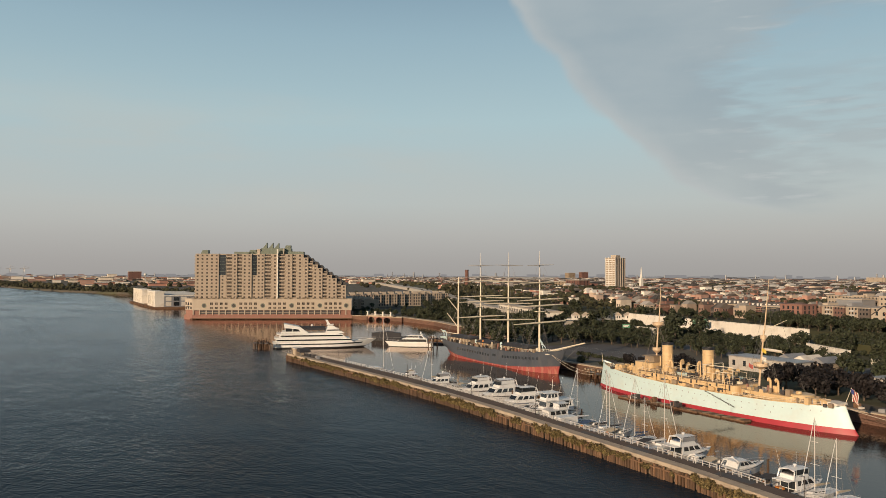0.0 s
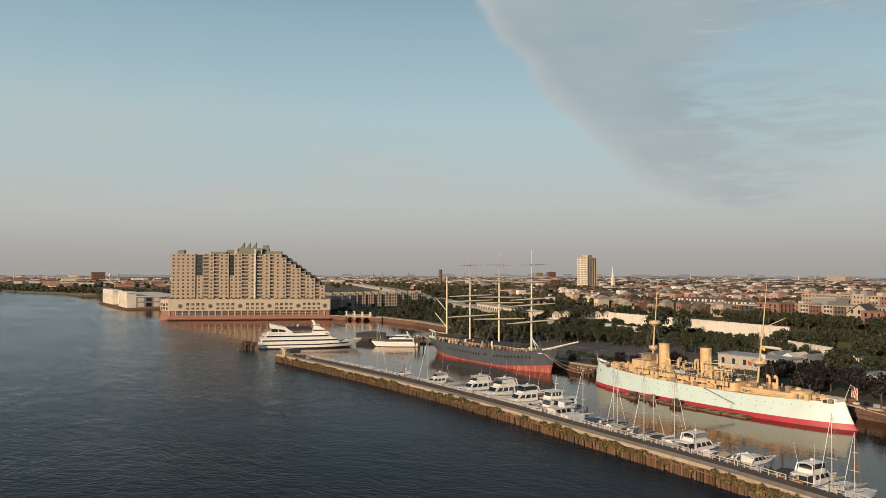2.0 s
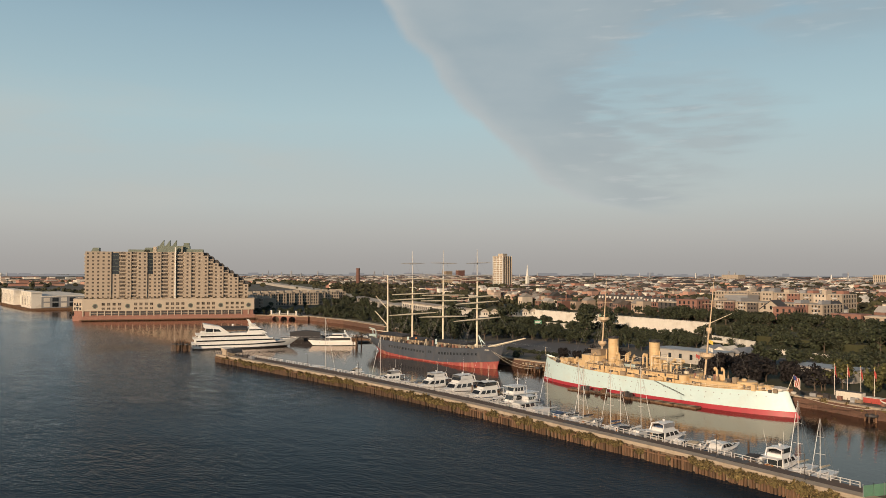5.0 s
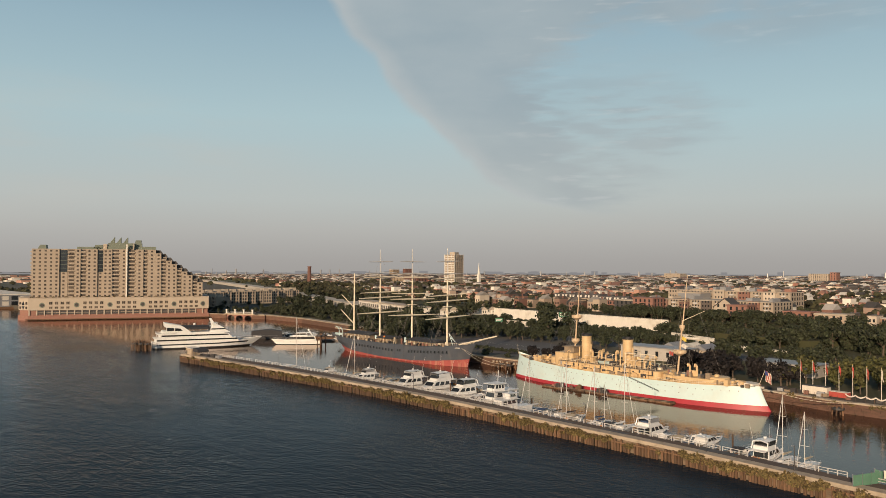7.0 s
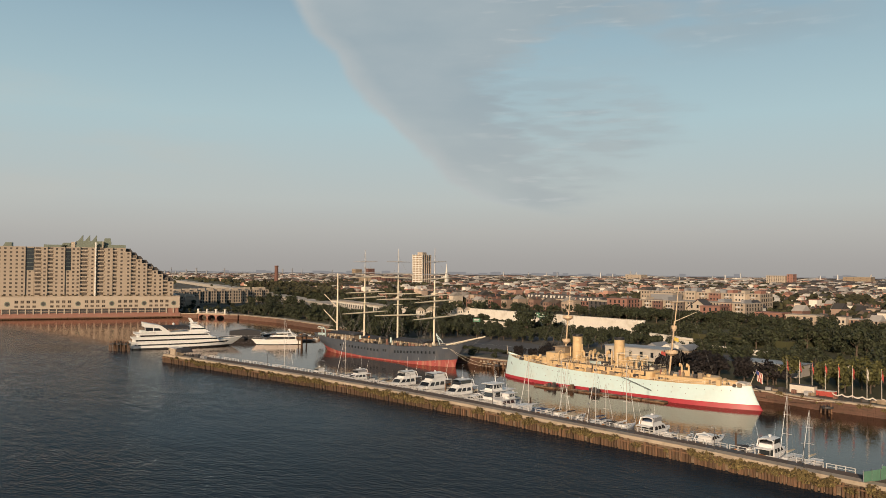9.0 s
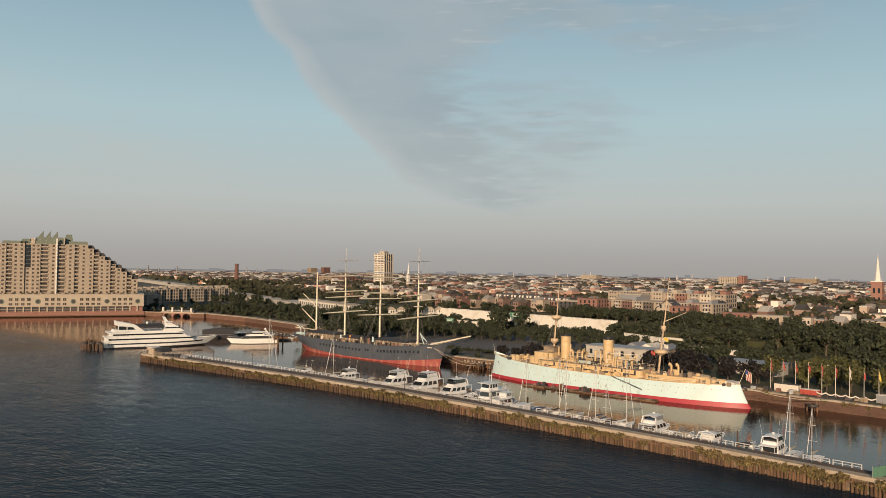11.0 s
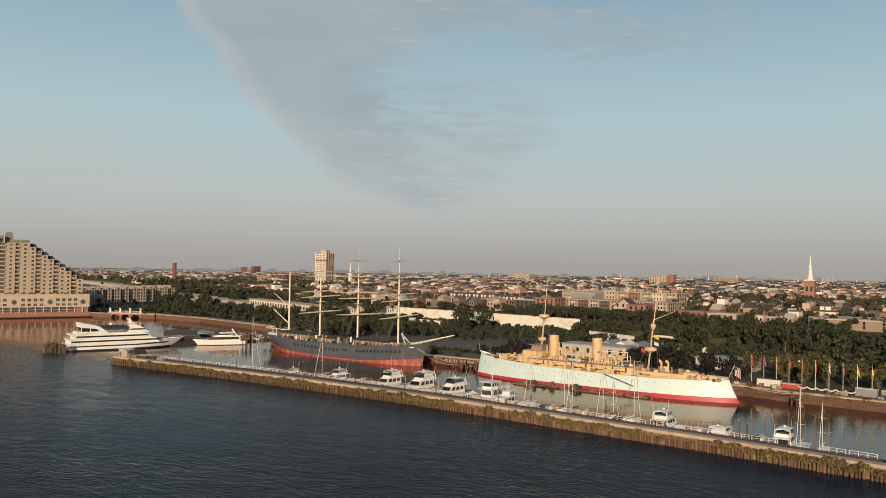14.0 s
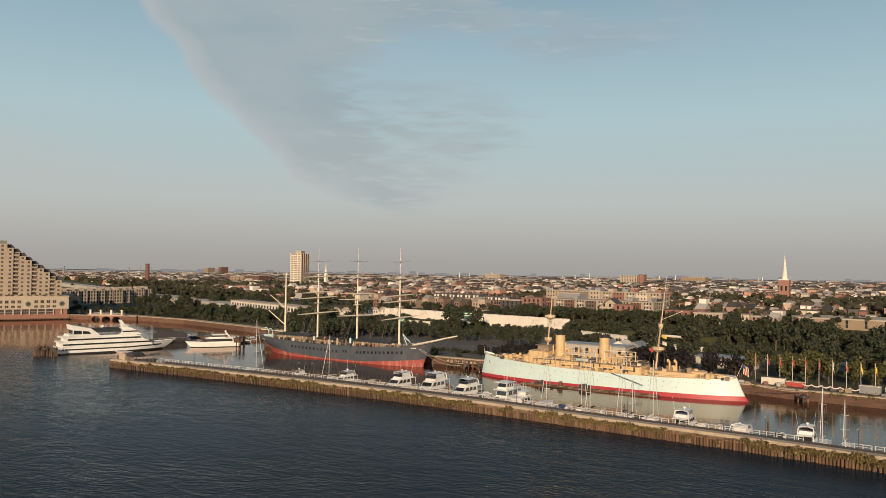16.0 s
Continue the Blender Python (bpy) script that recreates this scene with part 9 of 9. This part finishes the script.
# ---- trees ----
def make_crown(name, seed, rx, rz, count, leaf, material):
    """A crown of several uneven lobes, each a cloud of small leaf clumps with gaps."""
    rng = random.Random(seed)
    v, f = [], []
    lobes = []
    for _ in range(rng.randint(8, 11)):
        d = Vector((rng.gauss(0, 1), rng.gauss(0, 1), rng.gauss(0.15, 0.8))).normalized() * rng.uniform(0.35, 0.78)
        lobes.append((Vector((d.x * rx, d.y * rx, d.z * rz)), rng.uniform(0.34, 0.55)))
    lobes.append((Vector((0, 0, 0)), 0.6))
    for _ in range(count):
        c, r = rng.choice(lobes)
        d = Vector((rng.gauss(0, 1), rng.gauss(0, 1), rng.gauss(0, 1))).normalized() * (rng.random() ** 0.3)
        p = c + Vector((d.x * rx * r, d.y * rx * r, d.z * rz * r * 0.9))
        n = (d + Vector((rng.gauss(0, 0.45), rng.gauss(0, 0.45), 0.35 + rng.gauss(0, 0.4)))).normalized()
        a = n.cross(Vector((rng.gauss(0, 1), rng.gauss(0, 1), rng.gauss(0, 1)))).normalized() * leaf * rng.uniform(0.6, 1.3)
        b = n.cross(a).normalized() * leaf * rng.uniform(0.5, 1.0)
        k = len(v)
        v += [tuple(p - a), tuple(p + b * 0.8 + n * leaf * 0.2), tuple(p + a), tuple(p - b)]
        f.append((k, k + 1, k + 2, k + 3))
    me = bpy.data.meshes.new(name)
    me.from_pydata(v, [], f)
    me.materials.append(M[material])
    return me


def make_trunk(seed, high, r):
    rng = random.Random(seed)
    bm = B()
    pipe_pts = [(0, 0, -0.2), (0.06, 0.02, high * 0.4), (rng.uniform(-.3, .3), rng.uniform(-.3, .3), high)]
    skin(bm, [ring_at(pipe_pts[0], (0, 0, 1), r * 1.3, 8), ring_at(pipe_pts[1], (0, 0, 1), r, 8), ring_at(pipe_pts[2], (0, 0, 1), r * 0.6, 8)])
    top = Vector(pipe_pts[2])
    for k in range(5):
        a = 2 * math.pi * k / 5 + rng.uniform(-0.3, 0.3)
        start = Vector((0, 0, high * rng.uniform(0.55, 0.95)))
        tube(bm, start, start + Vector((math.cos(a) * high * 0.6, math.sin(a) * high * 0.6, high * rng.uniform(0.35, 0.8))), r * 0.42, r * 0.12, 6)
    tube(bm, top, top + Vector((0, 0, high * 0.8)), r * 0.5, r * 0.1, 6)
    return finish(bm, "trunk", "bark")


TREES = {}


def tree_kind(key, label, crowns, trunk_h, trunk_r, lift):
    TREES[key] = (label, crowns, make_trunk(len(TREES) + 31, trunk_h, trunk_r), lift)


tree_kind("green", "broad summer-green tree with an uneven crown", [make_crown("crown", 600 + k, 4.2, 4.0, 510, 0.60, "leaf") for k in range(4)], 3.4, 0.3, 5.6)
tree_kind("warm", "sunlit yellow-green tree in a row behind the quay", [make_crown("crown", 620 + k, 3.4, 4.2, 560, 0.50, "leaf_warm") for k in range(3)], 3.0, 0.22, 5.2)
tree_kind("dark", "dense purple-leaved tree, almost black in shade", [make_crown("crown", 640 + k, 4.6, 3.8, 900, 0.55, "leaf_dark") for k in range(3)], 2.6, 0.25, 4.6)
tree_kind("shrub", "low rounded green shrub on the bank", [make_crown("crown", 660 + k, 2.2, 1.5, 260, 0.42, "leaf") for k in range(3)], 0.8, 0.12, 1.4)
trng = random.Random(123)


JOINED = {"leaf": ([], []), "leaf_warm": ([], []), "bark": ([], [])}


def join_in(me, m, material):
    v, f = JOINED[material]
    k = len(v)
    v.extend(tuple(m @ p.co) for p in me.vertices)
    f.extend(tuple(k + i for i in p.vertices) for p in me.polygons)


def plant(key, x, y, s, z=GROUND, group="park trees", single_tree=True):
    label, crowns, trunk, lift = TREES[key]
    if not single_tree:
        m = Matrix.LocRotScale((x, y, z), Euler((0, 0, trng.uniform(0, 6.28))), (s, s, s * trng.uniform(0.88, 1.15)))
        join_in(trng.choice(crowns), m @ Matrix.Translation((0, 0, lift)), "leaf_warm" if key == "warm" else "leaf")
        join_in(trunk, m, "bark")
        return
    t = new("tree" if key != "shrub" else "shrub")
    t.empty_display_size = 0.5
    t.matrix_basis = Matrix.LocRotScale((x, y, z), Euler((0, 0, trng.uniform(0, 6.28))), (s, s, s * trng.uniform(0.88, 1.15)))
    tagged(t, label, "tree" if key != "shrub" else "shrub", group)
    part("trunk", trunk, "", t)
    part("crown", trng.choice(crowns), "", t, m=Matrix.Translation((0, 0, lift)))


def blocked(x, y):
    if -345 < x < -234 and 222 < y < 286:
        return True
    if (-236 < x < -198 and 255 < y < 291) or (-172 < x < -142 and 250 < y < 272):
        return True
    if -478 < x < -466 and 340 < y < 420:
        return True
    for a, b, w in (((250, 262), (-60, 292), 9), ((-60, 292), (-250, 308), 9), ((-250, 308), (-420, 338), 10), ((-420, 338), (-620, 392), 11), ((-620, 392), (-900, 490), 12)):
        p, q, c = Vector(a), Vector(b), Vector((x, y))
        t = max(0, min(1, (c - p).dot(q - p) / (q - p).length_squared))
        if (p + (q - p) * t - c).length < w:
            return True
    return False


def grove(key, x0, x1, y0, y1, n, s0, s1, group="park trees", gap=4.2, own=True, z=GROUND):
    """Trees scattered with some spacing."""
    done = []
    tries = 0
    while len(done) < n and tries < n * 30:
        tries += 1
        x, y = trng.uniform(x0, x1), trng.uniform(y0, y1)
        if blocked(x, y) or any((x - a) ** 2 + (y - b) ** 2 < gap * gap for a, b in done):
            continue
        done.append((x, y))
        plant(key, x, y, trng.uniform(s0, s1), z, group=group, single_tree=own)


grove("green", -395, -345, 224, 300, 26, 0.8, 1.2)
grove("green", -395, -240, 284, 300, 44, 0.5, 0.8, gap=3.4)
grove("green", -395, -236, 300, 332, 90, 0.45, 0.75, gap=3.2, own=False)
grove("green", -470, -262, 340, 384, 170, 0.26, 0.52, gap=3.0, own=False)
grove("shrub", -480, -200, 335, 395, 160, 0.8, 1.4, gap=2.5, own=False)
grove("green", -275, -160, 350, 422, 84, 0.42, 1.2, gap=4.6, own=False, z=GROUND)
grove("green", -700, -620, 272, 300, 26, 0.4, 0.6, gap=3.4, own=False)
grove("green", -640, -400, 304, 345, 60, 0.6, 1.1)
grove("shrub", -650, -396, 300, 352, 190, 1.0, 2.2, gap=3.2, own=False)
grove("green", -600, -400, 340, 372, 60, 0.4, 0.9, gap=4.0, own=False)
grove("green", -900, -420, 372, 520, 110, 0.9, 1.4, own=False)
grove("green", -760, -650, 290, 400, 26, 0.45, 0.7, own=False)
grove("shrub", -262, -110, 350, 426, 60, 0.8, 1.8, gap=3.0, own=False)
grove("green", -198, -140, 272, 290, 16, 0.7, 1.0)
grove("green", -262, -168, 306, 334, 30, 0.3, 0.62, own=False)
grove("green", -168, 30, 306, 350, 48, 0.45, 1.35, own=False)
grove("green", -190, 40, 352, 404, 75, 0.9, 1.5, own=False)
grove("green", -280, -140, 425, 444, 48, 0.7, 1.1, gap=3.6, own=False, z=6.5)
grove("green", -140, 40, 425, 440, 24, 0.35, 0.5, gap=3.6, own=False, z=6.5)
grove("green", -350, -252, 424, 452, 60, 0.75, 1.1, gap=4.4, own=False, z=CITY - 1.2)
grove("green", -400, -356, 434, 460, 12, 0.5, 0.85, own=False, z=CITY - 0.3)
grove("warm", -146, 30, 232, 250, 44, 0.85, 1.2, "row of sunlit trees")
grove("warm", -140, 30, 252, 270, 34, 0.95, 1.3, "row of sunlit trees", own=False)
grove("green", -130, 30, 270, 290, 20, 0.9, 1.25)
grove("dark", -240, -226, 222, 236, 5, 0.75, 1.0, "purple-leaved trees")
grove("dark", -186, -142, 226, 246, 15, 0.85, 1.15, "purple-leaved trees")
grove("green", -480, -400, 432, 466, 26, 0.5, 0.8, own=False, z=CITY - 0.5)
grove("green", -255, -166, 455, 560, 80, 0.6, 1.0, own=False, z=CITY - 0.3)
grove("green", -166, 40, 508, 570, 70, 0.7, 1.0, own=False, z=CITY - 0.3)
grove("shrub", -400, -250, 219, 236, 26, 0.7, 1.3, "bank shrubs", 2.5)
grove("shrub", -640, -400, 297, 306, 26, 0.6, 1.1, "bank shrubs", 2.5)
for x, y in ((-256, 229.5), (-250, 232), (-244, 235), (-248, 238.5)):
    plant("dark", x, y, trng.uniform(0.62, 0.8), group="purple-leaved trees")
for k in range(20):
    plant("shrub", -302 + 2.1 * k + trng.uniform(-0.4, 0.4), 239.5 - 0.12 * k, trng.uniform(0.5, 0.75), group="parking lot hedge")
for x, y, s in ((-352, 352, 1.75), (-346, 346, 1.5), (-340, 360, 1.4), (-420, 300, 1.7), (-434, 306, 1.6), (-448, 312, 1.4)):
    plant("green", x, y, s)


for material, (v, f) in JOINED.items():
    me = bpy.data.meshes.new("park_" + material)
    me.from_pydata(v, [], f)
    me.materials.append(M[material])
    ob = new({"leaf": "park_foliage", "leaf_warm": "sunlit_foliage", "bark": "park_trunks"}[material], me)
    tagged(ob, {"leaf": "dense dark green park trees behind the road", "leaf_warm": "second row of sunlit yellow-green trees", "bark": "trunks and limbs of the park trees"}[material], "trees", kind="stuff")

# distant woods and street trees, joined
class Woods(Heap):
    def clump(self, x, y, z, r, rng):
        """A ragged low crown."""
        k = len(self.v)
        rings = ((0.0, -0.55), (0.85, -0.35), (1.0, 0.1), (0.62, 0.62), (0.0, 0.9))
        n = 7
        idx = []
        for q, (rr, zz) in enumerate(rings):
            if rr == 0:
                idx.append([len(self.v)] * n)
                self.v.append((x, y, z + zz * r))
            else:
                row = []
                for j in range(n):
                    a = 2 * math.pi * j / n + 0.3 * q
                    e = r * rr * rng.uniform(0.65, 1.25)
                    row.append(len(self.v))
                    self.v.append((x + e * math.cos(a), y + e * math.sin(a), z + r * (zz + rng.uniform(-0.2, 0.2))))
                idx.append(row)
        for a, b in zip(idx, idx[1:]):
            for j in range(n):
                q = [a[j], a[(j + 1) % n], b[(j + 1) % n], b[j]]
                q = list(dict.fromkeys(q))
                if len(q) >= 3:
                    self.f.append(tuple(q))


woods = Woods()
wrng = random.Random(321)
for x, y, w, d, n in TREE_SPOTS:
    dist = math.hypot(x, y)
    m = n if dist > 1100 else n * 2
    for _ in range(m):
        px, py = x + wrng.uniform(0, w), y + wrng.uniform(0, d)
        if taken(px, py) and wrng.random() < 0.8:
            continue
        base = wrng.uniform(2.6, 4.6) * (1.0 if dist < 1500 else 1.7)
        for _ in range(4 if dist < 1000 else 3 if dist < 1400 else 1):
            woods.clump(px + wrng.gauss(0, base * 0.6), py + wrng.gauss(0, base * 0.6), min(CITY + base * 1.2 + wrng.uniform(-1, 2.0), roof_cap(dist) - base * 0.55), base * (wrng.uniform(0.35, 0.75) if dist < 1000 else wrng.uniform(0.6, 1.0)), wrng)
# larger parks among the houses
for cx, cy, rx, ry, n in ((-850, 690, 90, 30, 120), (-700, 640, 70, 25, 90), (-950, 780, 70, 30, 90), (-1050, 760, 60, 30, 80), (-130, 900, 140, 70, 320), (-60, 720, 80, 70, 220), (-300, 740, 90, 40, 130), (-240, 600, 60, 25, 60), (-150, 600, 60, 30, 80), (-200, 690, 90, 40, 120), (-420, 760, 80, 40, 90), (-520, 900, 60, 30, 60), (-640, 1060, 90, 30, 80), (-1300, 900, 120, 40, 90), (-760, 500, 90, 25, 90), (-900, 600, 90, 20, 70), (-560, 470, 60, 20, 60), (-820, 520, 130, 26, 170), (-1000, 600, 120, 30, 130), (-190, 515, 60, 45, 200), (-60, 540, 90, 35, 180), (-230, 520, 30, 30, 60), (-120, 740, 70, 40, 90), (-170, 660, 60, 25, 60)):
    fine = cy < 760
    for _ in range(n * 2 if cy < 560 else n * 3 if fine else n):
        px, py = cx + wrng.gauss(0, rx * 0.5), cy + wrng.gauss(0, ry * 0.5)
        b = wrng.uniform(1.1, 2.6) if cy < 560 else wrng.uniform(1.5, 3.2) if fine else wrng.uniform(3.0, 5.5)
        woods.clump(px, py, CITY + b * 0.8 + wrng.uniform(0, 5.5 if cy < 560 else 9.5 if fine else 3), b, wrng)
# the wooded bank across the bend of the river
for _ in range(2600):
    x = -1400 - 2300 * wrng.random() ** 1.3
    y = lerp_table([(-5100, -880), (-2900, -190), (-2102, -8), (-1863, 34), (-1618, 96), (-1400, 196)], x) + abs(wrng.gauss(0, 42)) - 13
    b = wrng.uniform(1.8, 4.2)
    woods.clump(x, y, GROUND + b * 0.4 + wrng.uniform(-3, 4.5), b, wrng)
for _ in range(900):
    x, y = wrng.uniform(-1400, -1000), 170 + abs(wrng.gauss(0, 70))
    b = wrng.uniform(1.6, 3.6)
    woods.clump(x, y, GROUND + b * 0.5 + wrng.uniform(-2.5, 4), b, wrng)
for _ in range(700):
    d = wrng.uniform(1500, 3900)
    a = radians(wrng.uniform(4, 91))
    b = wrng.uniform(4, 8)
    woods.clump(-d * math.sin(a), d * math.cos(a), roof_cap(d) - b * 1.0, b, wrng)
woods.make("city_woods", "far_leaf", "street trees and distant woods between the roofs", "trees")


# ---- timber piles along the river side of the pier ----
prng3 = random.Random(17)
pile_meshes = []
for k in range(4):
    bm = B()
    r = 0.27 + 0.035 * k
    rings = [ring_at((0, 0, -2.0), (0, 0, 1), r * 1.05, 8), ring_at((0.02 * k, 0, 0.9), (0, 0, 1), r, 8), ring_at((0.03, 0.02, 2.75), (0, 0, 1), r * 0.92, 8)]
    skin(bm, rings)
    pile_meshes.append(finish(bm, "timber_post", "timber"))
# dark strip added behind the piles for the shade in their gaps
bm = B()
pier_strip(bm, lambda x: front_y(x) + 0.75, lambda x: front_y(x) + 1.0, -2.5, 2.5)
part("sheet_backing", bm, "dark_gear", pier)
bm = B()
pier_strip(bm, lambda x: front_y(x) - 0.42, lambda x: front_y(x) - 0.14, 1.95, 2.25)
part("waler_beam", bm, "timber", pier, "horizontal timber waler beam")
rest = B()
x = -369.0
while x < 60:
    y = front_y(x) - 0.06 + prng3.uniform(-0.12, 0.12)
    m = Matrix.LocRotScale((x, y, prng3.uniform(-1.0, 0.15)), Euler((prng3.uniform(-0.05, 0.05), prng3.uniform(-0.05, 0.05), prng3.uniform(0, 6))), None)
    if -200 < x < 30:
        part("timber_post", prng3.choice(pile_meshes), "", pier, m=m)
    else:
        me = prng3.choice(pile_meshes)
        rest.from_mesh(me)
        rest.verts.ensure_lookup_table()
        bmesh.ops.transform(rest, matrix=m, verts=rest.verts[-len(me.vertices):])
    x += prng3.uniform(0.62, 0.9) if prng3.random() < 0.72 else prng3.uniform(1.0, 1.7)
tagged(part("far_piles", rest, "timber", pier), kind="stuff")
# piles across the pier's end
for k in range(9):
    part("timber_post", prng3.choice(pile_meshes), "", pier, m=pose(-369.9 + prng3.uniform(-0.1, 0.1), 117.2 + k * 0.98, prng3.uniform(-0.3, 0.2)))
